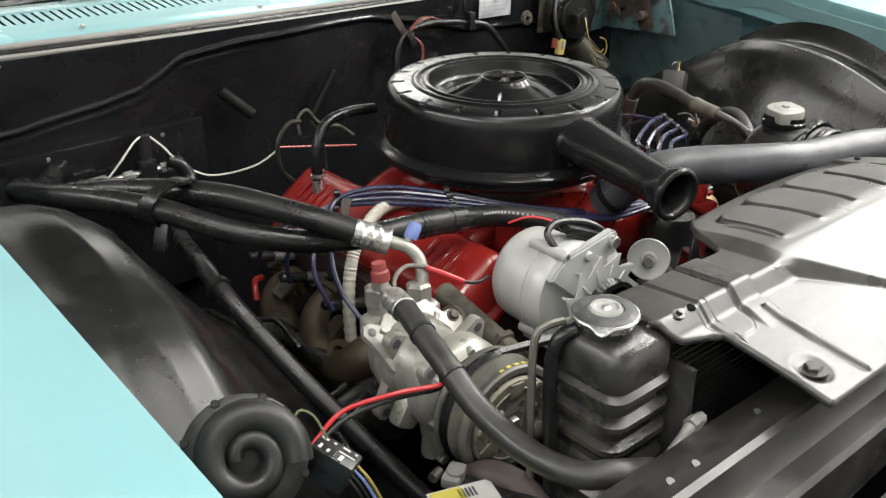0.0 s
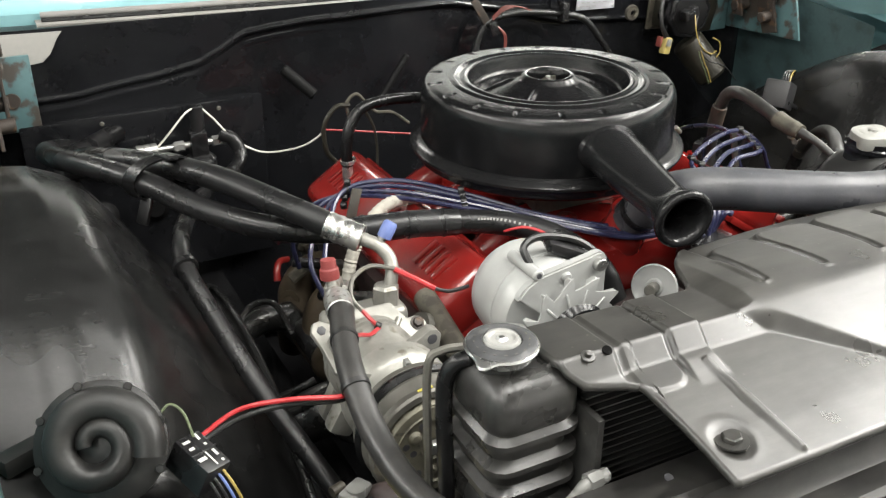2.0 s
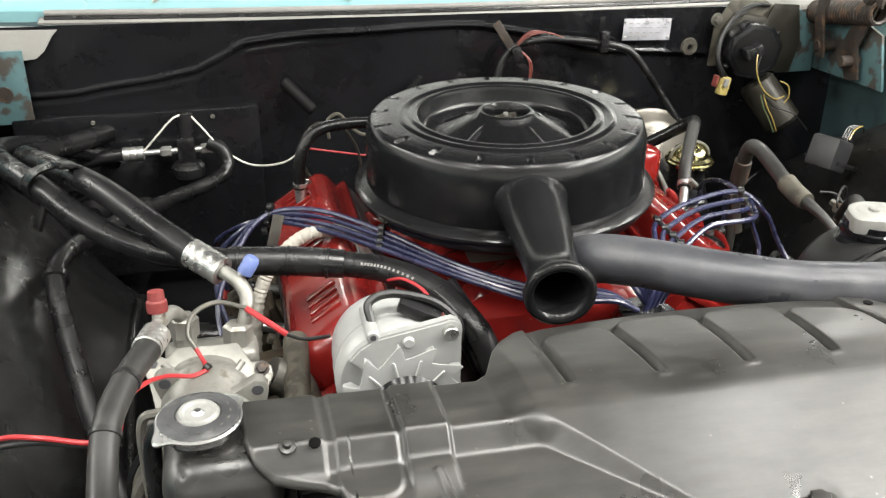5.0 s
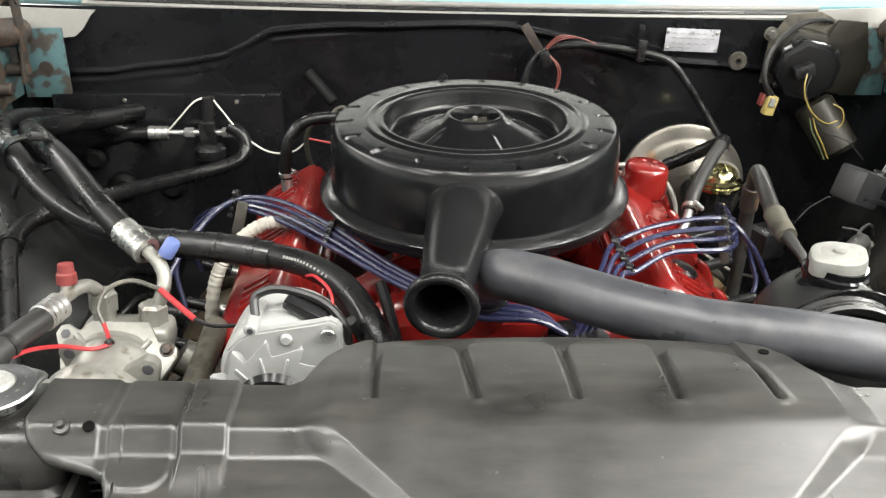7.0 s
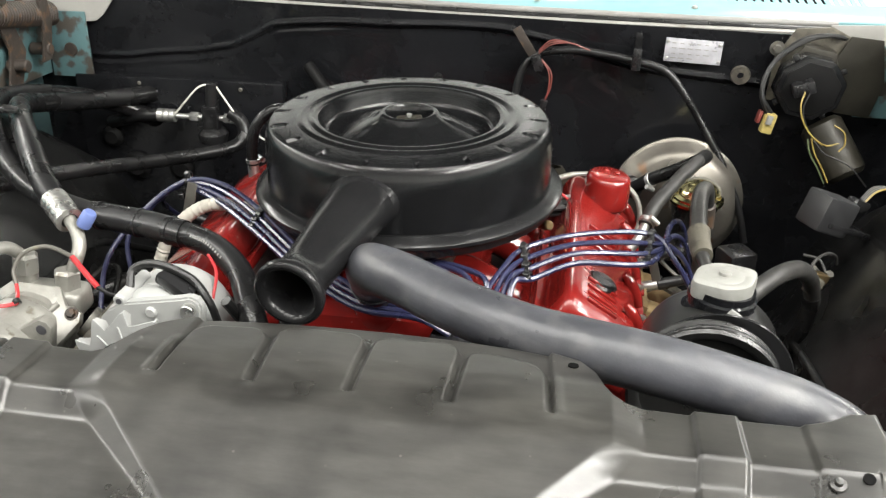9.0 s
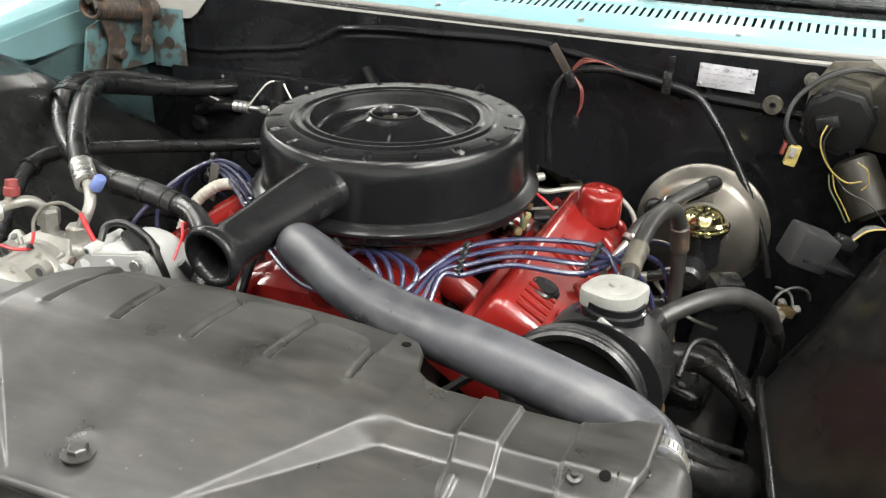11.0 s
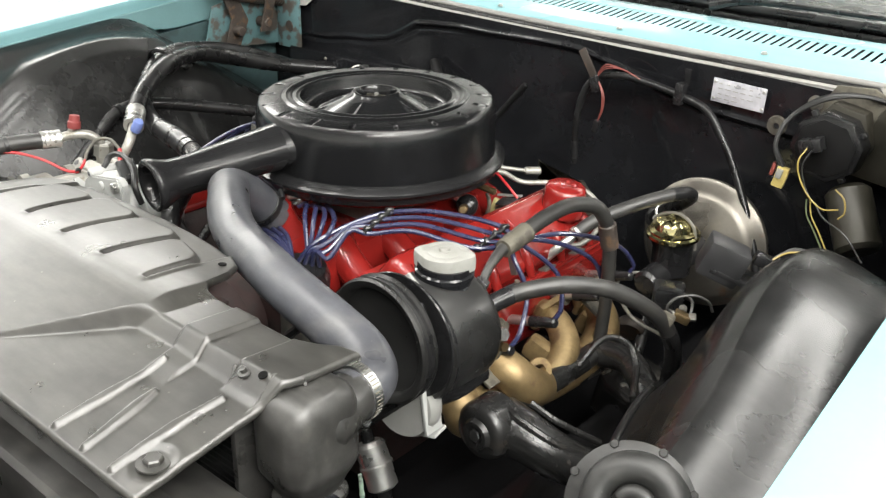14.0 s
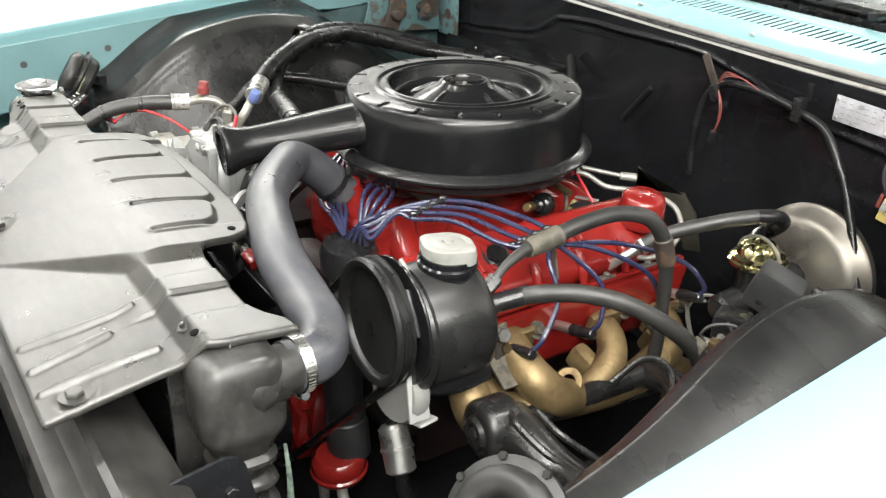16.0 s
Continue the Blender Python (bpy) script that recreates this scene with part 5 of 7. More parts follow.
def compressor():
    g = thing("ac_compressor", (-0.455, -0.36, 0.60), "grey cast air conditioning compressor with a grimy clutch pulley", "compressor")
    ax = V(-0.03, -1, 0.0).normalized()
    o = V(-0.448, -0.255, 0.672)
    part("rear_head", lathe([(0, -0.004), (0.032, -0.003), (0.045, 0.004), (0.052, 0.016), (0.054, 0.034), (0.058, 0.036), (0.058, 0.046), (0.054, 0.048)], o, ax, 44), CAST, g, "cast aluminium rear head")
    part("body", lathe([(0.054, 0.048), (0.0575, 0.052), (0.0575, 0.064), (0.0545, 0.068), (0.0545, 0.112), (0.0600, 0.115)], o, ax, 44), CAST, g, "cast aluminium barrel")
    part("front_head", lathe([(0.063, 0.115), (0.066, 0.117), (0.066, 0.142), (0.060, 0.150), (0.048, 0.160), (0.04, 0.168), (0, 0.168)], o, ax, 44), CAST, g, "cast aluminium front head")
    for cx, cz, a, y in ((-0.490, 0.712, 40, -0.305), (-0.505, 0.622, 130, -0.300), (-0.478, 0.598, 165, -0.385), (-0.395, 0.715, -35, -0.345), (-0.500, 0.712, 40, -0.385)):
        em = Matrix.Translation((cx, y, cz)) @ Matrix.Rotation(radians(90), 4, "X") @ Matrix.Rotation(radians(a), 4, "Z")
        out = [(-0.030, -0.030), (0.030, -0.030), (0.013, 0.008), (0.009, 0.016), (0.0, 0.019), (-0.009, 0.016), (-0.013, 0.008)]
        part("ear", prism(out, 0.016, em, 0.003), CAST, g, "cast mounting ear")
        q = em @ V(0, 0.006, 0.0163)
        part("ear_hole", lathe([(0, 0.0006), (0.0062, 0.0006), (0.0068, 0)], q, (0, -1, 0), 16), INK, g)
    mm = Matrix.Translation(o) @ turn_to(ax)
    # top block with the ports
    part("port_block", rbox((-0.440, -0.262, 0.706), (0.110, 0.050, 0.040), 0.014, (0, 0, 0), 3), CAST, g, "cast port block")
    pm = Matrix(((1, 0, 0, -0.445), (0, 0.74, -0.67, -0.284), (0, 0.67, 0.74, 0.712), (0, 0, 0, 1)))
    plate = [(-0.075, 0.006), (-0.070, 0.017), (-0.060, 0.019), (-0.046, 0.010), (-0.034, 0.022), (0.036, 0.020), (0.050, -0.006), (0.062, -0.005), (0.073, -0.013), (0.074, -0.026), (0.060, -0.048), (0.044, -0.072), (-0.042, -0.076), (-0.062, -0.050), (-0.068, -0.016)]
    part("top_plate", prism(plate, 0.012, pm, 0.004), CAST, g, "cast cover plate with two ears")
    for pts in (((-0.050, 0.004), (-0.022, -0.030), (-0.030, -0.066)), ((0.040, -0.004), (0.018, -0.034), (0.026, -0.066)), ((-0.040, -0.046), (0.0, -0.052), (0.040, -0.046))):
        part("web", tube([pm @ V(u, v, 0.011) for u, v in pts], 0.0045, 10), CAST, g)
    for u, v in ((-0.004, -0.012), (0.006, -0.036)):
        part("hollow", rbox(pm @ V(u, v, 0.0122), (0.010, 0.022, 0.001), 0.0004, (42, 0, -20)), GRIME, g)
    part("top_dome", lathe([(0.030, -0.004), (0.028, 0.004), (0.020, 0.008), (0, 0.010)], pm @ V(0.004, -0.056, 0.010), pm.to_3x3() @ V(0, 0, 1), 32), CAST, g, "cast dome")
    part("mounting_ear", rbox((-0.51, -0.36, 0.645), (0.045, 0.026, 0.034), 0.010, (0, -60, 0)), CAST, g)
    hexbolt(g, pm @ V(0.061, -0.016, 0.012), (0, -0.67, 0.74), 0.0065, 0.005, 0.009, material=RUST, label="rusty bolt")
    hexbolt(g, pm @ V(-0.062, 0.005, 0.0124), (0, -0.67, 0.74), 0.006, 0.001, material=INK)
    for px, py, pz in ((-0.470, -0.252, 0.733), (-0.408, -0.262, 0.720)):
        part("port_neck", cyl((px, py, pz - 0.02), (px, py, pz + 0.012), 0.014, n=18, bevel=0.002), CAST, g)
        part("port_nut", lathe([(0, 0), (0.018, 0), (0.018, 0.022), (0.014, 0.026), (0, 0.026)], (px, py, pz + 0.004), (0.05, 0.1, 1), 6), CAST, g, "dull hexagon nut")
    part("label", rbox(pm @ V(0.030, -0.050, 0.0128), (0.024, 0.026, 0.001), 0, (42, 0, 12)), LABEL_WHITE, g, "white sticker")
    part("label_bar", rbox(pm @ V(0.030, -0.050, 0.0137), (0.016, 0.002, 0.001), 0, (42, 0, 12)), INK, g)
    # lug at the bottom front
    part("lower_lug", tube([(-0.478, -0.37, 0.622), (-0.482, -0.375, 0.600), (-0.48, -0.375, 0.575)], [0.018, 0.013, 0.016], 12), CAST, g)
    hexbolt(g, (-0.482, -0.392, 0.578), (0, -1, 0), 0.008, 0.010)
    for a in range(6):
        q = mm @ V(0.057 * math.cos(a * 1.05 + 0.4), 0.057 * math.sin(a * 1.05 + 0.4), 0.147)
        hexbolt(g, q, ax, 0.0055, 0.010)
    # pulley with belt grooves
    p0 = o + ax * 0.172
    part("coil_ring", lathe([(0.03, -0.006), (0.060, -0.006), (0.066, -0.002), (0.066, 0.006), (0.03, 0.006)], p0, ax, 56), PLASTIC, g, "black clutch coil")
    part("pulley", lathe([(0.03, 0.004), (0.068, 0.004), (0.0735, 0.006), (0.0735, 0.012), (0.062, 0.020), (0.0735, 0.029), (0.0735, 0.033), (0.062, 0.042), (0.0735, 0.051), (0.0735, 0.058), (0.071, 0.061), (0.064, 0.062), (0.0635, 0.056), (0.03, 0.056)], p0, ax, 64), DARK_STEEL, g, "grimy steel double belt pulley")
    clutch = part("clutch_plate", lathe([(0.060, 0.057), (0.060, 0.063), (0.058, 0.066), (0.048, 0.066), (0.047, 0.0675), (0.046, 0.0675), (0.045, 0.065), (0.016, 0.065), (0.014, 0.062), (0.0, 0.062)], p0, ax, 56), CLUTCH, g, "dusty grey clutch plate")
    pm = Matrix.Translation(p0) @ turn_to(ax)
    for k in range(3):
        a = 2 * math.pi * k / 3 + 0.3
        q = pm @ V(0.031 * math.cos(a), 0.031 * math.sin(a), 0.065)
        part("rivet", lathe([(0, 0.005), (0.005, 0.0045), (0.0075, 0.002), (0.008, 0)], q, ax, 18), CLUTCH, clutch)
        q = pm @ V(0.053 * math.cos(a + 0.5), 0.053 * math.sin(a + 0.5), 0.066)
        part("rivet", lathe([(0, 0.004), (0.005, 0.003), (0.006, 0)], q, ax, 16), CLUTCH, clutch)
        for da, rr in ((0.42, 0.036), (-0.42, 0.036), (0.75, 0.026)):
            q = pm @ V(rr * math.cos(a + da), rr * math.sin(a + da), 0.0652)
            part("slot", lathe([(0, 0.0006), (0.0042, 0.0006), (0.0042, 0)], q, ax, 12), INK, clutch)
        b = rbox((0.047, 0, 0.0672), (0.018, 0.020, 0.003), 0.001)
        b.transform(pm @ Matrix.Rotation(a - 0.9, 4, "Z"))
        part("tab", b, CLUTCH, clutch)
    for k in range(5):
        b = rbox((0.0737, 0, 0.055), (0.0012, 0.006, 0.003 + 0.001 * (k % 2)), 0)
        b.transform(pm @ Matrix.Rotation(radians(62 + 9 * k), 4, "Z"))
        part("paint_mark", b, LABEL_YELLOW, g, "yellow paint mark")
    hexbolt(clutch, pm @ V(0, 0, 0.060), ax, 0.009, 0.010, material=STEEL, label="plated centre nut")
    # bracket to the engine
    part("bracket", tube([(-0.375, -0.285, 0.690), (-0.345, -0.285, 0.665), (-0.325, -0.30, 0.60), (-0.30, -0.30, 0.52)], [0.022, 0.024, 0.022, 0.02], 14), DARK_STEEL, g, "grimy mounting bracket")
    part("spacer_tube", cyl((-0.352, -0.40, 0.672), (-0.338, -0.23, 0.700), 0.016, n=18, bevel=0.003), GRIME, g, "grimy spacer tube")
    part("tube_nut", lathe([(0.016, 0), (0.022, 0.001), (0.022, 0.010), (0.016, 0.011)], (-0.3495, -0.37, 0.677), (0.08, 0.98, 0.16), 6), GRIME, g)


compressor()


def belts():
    for y, pulleys, name in ((-0.389, ((0.392, 0.736, 0.077), (0.0, 0.36, 0.085)), "steering pump belt"), (-0.450, ((-0.456, 0.674, 0.071), (0.0, 0.585, 0.073)), "compressor belt")):
        (xa, za, ra), (xb, zb, rb) = pulleys
        pts = []
        ang = math.atan2(zb - za, xb - xa)
        off = math.acos((ra - rb) / math.hypot(xb - xa, zb - za))
        for k in range(17):
            a = ang + off + (2 * math.pi - 2 * off) * k / 16
            pts.append((xa + ra * math.cos(a), y, za + ra * math.sin(a)))
        for k in range(17):
            a = ang - off + 2 * off * k / 16
            pts.append((xb + rb * math.cos(a), y, zb + rb * math.sin(a)))
        pts.append(pts[0])
        b = tube(pts, 0.0065, 6, raw=True, caps=False)
        ob = solo("drive_belt", b, RUBBER, (0, y, 0.5), "black rubber drive belt round two pulleys", "belt", "drive belts")
        if name == "compressor belt":
            for k in range(10):
                t = 0.08 + 0.035 * k
                p, q = V(*pts[16]), V(*pts[17])
                mid = p.lerp(q, t)
                part("printed_mark", rbox(mid + V(0, -0.001, 0.0066), (0.010, 0.006, 0.0006), 0, (0, math.degrees(math.atan2(-(q - p).z, (q - p).x)), 0)), LABEL_YELLOW, ob, "yellow printed mark")


belts()


def steering_pump():
    g = thing("power_steering_pump", (0.40, -0.31, 0.64), "black power steering pump with a pale filler cap and pulley", "steering pump")
    o = V(0.404, -0.362, 0.722)
    part("reservoir", lathe([(0, 0.0), (0.070, 0.0), (0.078, 0.003), (0.0805, 0.010), (0.0800, 0.086), (0.077, 0.096), (0.069, 0.103), (0.050, 0.107), (0, 0.108)], o, (0.05, 1, 0), 56), PUMP, g, "satin black pump reservoir")
    part("seam", lathe([(0.0805, 0), (0.0815, 0.001), (0.0815, 0.004), (0.0805, 0.005)], o + V(0, 0.010, 0), (0.05, 1, 0), 56), SATIN, g)
    part("filler_neck", lathe([(0.052, -0.030), (0.048, -0.014), (0.042, -0.004), (0.0365, 0.001), (0.0360, 0.006), (0.0385, 0.008), (0.0385, 0.014), (0.0355, 0.016), (0.0355, 0.024), (0.030, 0.024)], (0.411, -0.298, 0.794), (0.08, 0.0, 1), 40), FIREWALL, g, "black stepped filler neck")
    bm = bmesh.new()
    n, c = 64, V(0.412, -0.298, 0.820)
    rings = []
    for rr, h in ((0.030, -0.010), (0.0325, -0.008), (0.0330, 0.005), (0.0318, 0.0105), (0.0285, 0.0125), (0.0215, 0.0118), (0.0200, 0.0128), (0.0075, 0.0130), (0.0065, 0.0160), (0.0035, 0.0172), (0.0, 0.0174)):
        ring = []
        for k in range(n if rr else 1):
            a = 2 * math.pi * k / n
            grow = (0.0075 * max(0, math.cos(a - 0.45)) ** 16 + 0.0075 * max(0, math.cos(a - 0.45 + math.pi)) ** 16) if rr > 0.027 else 0
            ring.append(bm.verts.new(c + V((rr + grow) * math.cos(a), (rr + grow) * math.sin(a), h)))
        rings.append(ring)
    for a, b in zip(rings, rings[1:]):
        for k in range(n):
            j = (k + 1) % n
            bm.faces.new((a[k], a[j], b[0]) if len(b) == 1 else (a[k], a[j], b[j], b[k]))
    part("cap", bm, CAP_WHITE, g, "pale grey twist cap with two ears")
    p0 = V(0.392, -0.372, 0.736)
    part("pulley", lathe([(0.02, 0.0), (0.074, 0.002), (0.0825, 0.006), (0.0830, 0.009), (0.074, 0.016), (0.0830, 0.024), (0.0830, 0.028), (0.080, 0.031), (0.073, 0.030), (0.0700, 0.027), (0.0685, 0.0205), (0.066, 0.0195), (0.0, 0.0195)], p0, (-0.02, -1, 0.02), 72), PUMP, g, "black pressed belt pulley")
    part("front_bracket", lathe([(0.060, 0.0), (0.083, 0.0), (0.084, 0.002), (0.083, 0.004), (0.060, 0.004)], (0.405, -0.366, 0.738), (0, -1, 0), 56), SATIN, g, "black mounting plate")
    part("pale_lug", rbox((0.416, -0.3655, 0.806), (0.030, 0.006, 0.030), 0.0028, (0, 35, 0)), CASTING, g, "pale mounting lug")
    part("support_bar", rbox((0.448, -0.3685, 0.768), (0.010, 0.010, 0.060), 0.003, (0, -28, 0)), RUBBER_DUSTY, g, "flat dark bar")
    b = lathe([(0, 0.0), (0.040, 0.0), (0.046, 0.004), (0.048, 0.010), (0.048, 0.020), (0.044, 0.028), (0, 0.030)], (0.408, -0.350, 0.640), (0.15, -1, 0.1), 40)
    part("lower_bracket", b, CASTING, g, "pale grey cast lower bracket")
    part("bracket_plate", rbox((0.447, -0.362, 0.655), (0.005, 0.030, 0.085), 0.002, (0, -8, 0)), ALT, g, "pale bracket plate")
    part("bracket_foot", rbox((0.426, -0.350, 0.598), (0.052, 0.030, 0.005), 0.002, (0, -10, 10)), ALT, g, "pale bracket foot")
    part("lower_body", tube([(0.408, -0.36, 0.660), (0.425, -0.30, 0.645), (0.435, -0.25, 0.652)], [0.030, 0.026, 0.022], 14), SATIN, g)
    part("rear_bracket", rbox((0.462, -0.246, 0.700), (0.006, 0.026, 0.045), 0.003, (0, -6, 20)), GRIME, g, "pale rear bracket")
    hexbolt(g, (0.465, -0.247, 0.712), (1, -0.3, 0.3), 0.010, 0.012)
    part("rear_nut", lathe([(0, 0), (0.007, 0), (0.007, 0.010), (0, 0.010)], (0.462, -0.240, 0.690), (1, -0.2, 0.2), 6), BRASS, g)
    part("outlet", cyl((0.438, -0.262, 0.742), (0.455, -0.20, 0.752), 0.013, n=14), PLASTIC, g)
    part("return_stub", cyl((0.426, -0.266, 0.744), (0.419, -0.226, 0.766), 0.0105, n=6), PLASTIC, g)


steering_pump()


def filter_item():
    g = thing("fuel_filter", (0.277, -0.296, 0.40), "silver cylindrical fuel filter on a black hose", "fuel filter")
    ax = V(-0.46, 0.05, 0.88).normalized()
    o = V(0.300, -0.298, 0.402)
    part("can", lathe([(0, 0), (0.018, 0), (0.0235, 0.004), (0.024, 0.036), (0.0265, 0.037), (0.0265, 0.040), (0.024, 0.042), (0.024, 0.07), (0.018, 0.076), (0, 0.076)], o, ax, 32), STEEL, g, "silver can")
    part("lower_hose", tube([o, o + V(0.008, 0.0, -0.03), o + V(0.02, 0.02, -0.08)], 0.011, 10), RUBBER, g)
    part("upper_stub", tube([o + ax * 0.074, o + ax * 0.10, o + ax * 0.13 + V(-0.02, 0, 0)], 0.010, 10), RUBBER, g)


filter_item()


# ---- hoses and fittings ----
def clamp(parent, p, d, r, width=0.012, material=None, screw=True, slots=0):
    p, d = Vector(p), Vector(d).normalized()
    o = p - d * width / 2
    c = part("clamp", lathe([(r, 0), (r + 0.002, 0.0008), (r + 0.002, width - 0.0008), (r, width)], o, d, 32), material or STEEL, parent, "plated hose clamp")
    side = d.orthogonal().normalized()
    for k in range(slots):
        a = 2 * math.pi * k / slots
        n = side * math.cos(a) + d.cross(side) * math.sin(a)
        m = Matrix.Translation(p + n * (r + 0.002)) @ Matrix((d, d.cross(n), n)).transposed().to_4x4()
        b = rbox((0, 0, 0), (width * 0.62, 0.0013, 0.0008), 0, segments=1)
        b.transform(m)
        part("slot", b, DARK_STEEL, c)
    if screw:
        s = d.orthogonal().normalized()
        q = p + s * (r + 0.005)
        part("screw", cyl(q - d.cross(s) * 0.008, q + d.cross(s) * 0.010, 0.0045, n=10), material or STEEL, parent)
    return c


def radiator_hose():
    pts = [(0.0, -0.235, 0.745), (0.004, -0.285, 0.795), (0.018, -0.328, 0.822), (0.060, -0.362, 0.829), (0.11, -0.400, 0.830), (0.16, -0.430, 0.829), (0.21, -0.450, 0.826), (0.262, -0.467, 0.827), (0.315, -0.484, 0.828), (0.366, -0.494, 0.823), (0.424, -0.497, 0.809), (0.466, -0.500, 0.797), (0.497, -0.516, 0.788), (0.508, -0.545, 0.786), (0.510, -0.565, 0.787)]
    h = solo("radiator_hose", tube(pts, 0.0295, 28, 12), RUBBER_DUSTY, (0.25, -0.44, 0.80), "thick dusty grey-black upper radiator hose", "hose")
    clamp(h, (0.5075, -0.546, 0.786), (0.05, -1, 0), 0.0298, 0.014, CHROME, slots=44)
    part("clamp_screw", cyl((0.522, -0.546, 0.754), (0.503, -0.546, 0.747), 0.0058, n=14, bevel=0.001), CHROME, h, "plated clamp screw")
    clamp(h, (0.002, -0.255, 0.765), (0, -0.7, 0.7), 0.0298, 0.012, RUBBER)


radiator_hose()


def crimp(parent, a, b, r):
    a, b = Vector(a), Vector(b)
    d = (b - a).normalized()
    L = (b - a).length
    prof = [(r * 0.9, 0), (r, 0.001)]
    for k in range(3):
        z = L * (0.22 + 0.26 * k)
        prof += [(r, z - 0.004), (r * 0.965, z - 0.002), (r * 0.965, z + 0.002), (r, z + 0.004)]
    prof += [(r, L - 0.001), (r * 0.6, L)]
    f = part("ferrule", lathe(prof, a, d, 28), STEEL, parent, "plated crimped ferrule")
    s = d.orthogonal().normalized()
    for k in range(3):
        for j in range(8):
            ang = 2 * math.pi * j / 8 + 0.4 * k
            q = a + d * L * (0.22 + 0.26 * k - 0.10) + (math.cos(ang) * s + math.sin(ang) * d.cross(s)) * r
            part("dimple", lathe([(0, 0.0006), (0.0025, 0)], q, (q - a) - d * (q - a).dot(d), 8), CAST, f)


def ac_hoses():
    # suction hose over the inner fender
    pts = [(-0.452, -0.186, 0.812), (-0.50, -0.135, 0.832), (-0.560, -0.055, 0.850), (-0.612, 0.02, 0.850), (-0.672, 0.12, 0.836), (-0.703, 0.22, 0.806), (-0.685, 0.33, 0.775), (-0.645, 0.41, 0.760), (-0.605, 0.47, 0.752), (-0.59, 0.52, 0.75)]
    h = solo("suction_hose", tube(pts, 0.0172, 18, 10), RUBBER, (-0.58, 0.1, 0.80), "thick black air conditioning hose with a plated end", "hose", "air conditioning hoses")
    crimp(h, (-0.455, -0.183, 0.8125), (-0.418, -0.214, 0.797), 0.0185)
    part("metal_elbow", tube([(-0.420, -0.212, 0.798), (-0.402, -0.229, 0.790), (-0.393, -0.244, 0.775), (-0.397, -0.256, 0.755), (-0.405, -0.261, 0.735)], 0.0088, 14), CAST, h, "bare aluminium elbow")
    part("service_port", cyl((-0.404, -0.228, 0.790), (-0.390, -0.225, 0.803), 0.006, n=12), CAST, h)
    part("blue_cap", lathe([(0, 0), (0.0095, 0), (0.0098, 0.004), (0.0095, 0.020), (0.0075, 0.023), (0, 0.023)], (-0.393, -0.226, 0.798), (0.55, 0.1, 0.83), 20), CAP_BLUE, h, "blue plastic service cap")
    # heater hose beside it, with a sleeve
    pts = [(-0.60, 0.46, 0.70), (-0.68, 0.40, 0.755), (-0.735, 0.29, 0.80), (-0.735, 0.18, 0.828), (-0.695, 0.07, 0.845), (-0.642, -0.01, 0.840), (-0.58, -0.08, 0.815), (-0.50, -0.135, 0.795), (-0.40, -0.170, 0.786), (-0.33, -0.182, 0.785), (-0.270, -0.195, 0.781), (-0.215, -0.225, 0.780), (-0.165, -0.275, 0.772), (-0.130, -0.335, 0.745), (-0.115, -0.36, 0.70)]
    h2 = solo("heater_hose", tube(pts, 0.0165, 18, 10), RUBBER, (-0.5, 0.0, 0.80), "thick black heater hose with a taped joint", "hose", "heater hoses")
    mid = spline([(-0.41, -0.168, 0.787), (-0.33, -0.182, 0.785), (-0.268, -0.196, 0.781)], 8)
    part("tape_sleeve", tube(mid, [0.0185, 0.0188, 0.0188, 0.0185], 18, raw=True), PLASTIC, h2, "black taped sleeve")
    for t in (1, 7, 13):
        p, q = mid[t], mid[t + 1]
        part("zip_tie", lathe([(0.0188, 0), (0.0200, 0.0006), (0.0200, 0.0034), (0.0188, 0.004)], p, q - p, 24), PLASTIC, h2)
    # printed marks along the heater hose
    path = spline([(-0.255, -0.202, 0.7812), (-0.215, -0.225, 0.780), (-0.165, -0.275, 0.772)], 20)
    for k in range(6, 34, 2):
        p, q = path[k], path[k + 1]
        d = (q - p).normalized()
        nrm = (V(-0.25, -0.75, 0.6) - d * V(-0.25, -0.75, 0.6).dot(d)).normalized()
        c = p + nrm * 0.0166
        m = Matrix((d, nrm.cross(d), nrm)).transposed().to_4x4()
        b = rbox((0, 0, 0), (0.0028, 0.0035, 0.0004), 0)
        b.transform(Matrix.Translation(c) @ m)
        part("printed_mark", b, SEAL, h2)
    # tie round both hoses
    loop = spline([(-0.597, -0.008, 0.871), (-0.620, -0.012, 0.874), (-0.648, -0.012, 0.866), (-0.664, -0.008, 0.845), (-0.655, -0.004, 0.822), (-0.63, 0.0, 0.820), (-0.595, 0.0, 0.831), (-0.582, -0.002, 0.850), (-0.597, -0.008, 0.871)], 6)
    run = V(-0.52, 0.85, 0.0).normalized()
    tie = solo("hose_tie", sheet(range(len(loop)), (-0.011, 0.011), lambda u, v: loop[u] + run * v, 0.003), RUBBER, (-0.63, 0, 0.82), "wide black rubber strap round two hoses", "strap")
    part("buckle", rbox((-0.612, -0.012, 0.875), (0.022, 0.026, 0.008), 0.003, (0, 12, 31)), RUBBER, tie)
    part("tail", rbox((-0.650, -0.016, 0.806), (0.006, 0.020, 0.040), 0.002, (0, 25, 31)), RUBBER, tie)
    # discharge hose to the front
    pts = [(-0.500, -0.345, 0.783), (-0.520, -0.400, 0.783), (-0.537, -0.465, 0.774), (-0.541, -0.525, 0.748), (-0.537, -0.59, 0.731), (-0.526, -0.648, 0.731), (-0.503, -0.677, 0.737), (-0.473, -0.679, 0.724), (-0.440, -0.679, 0.708)]
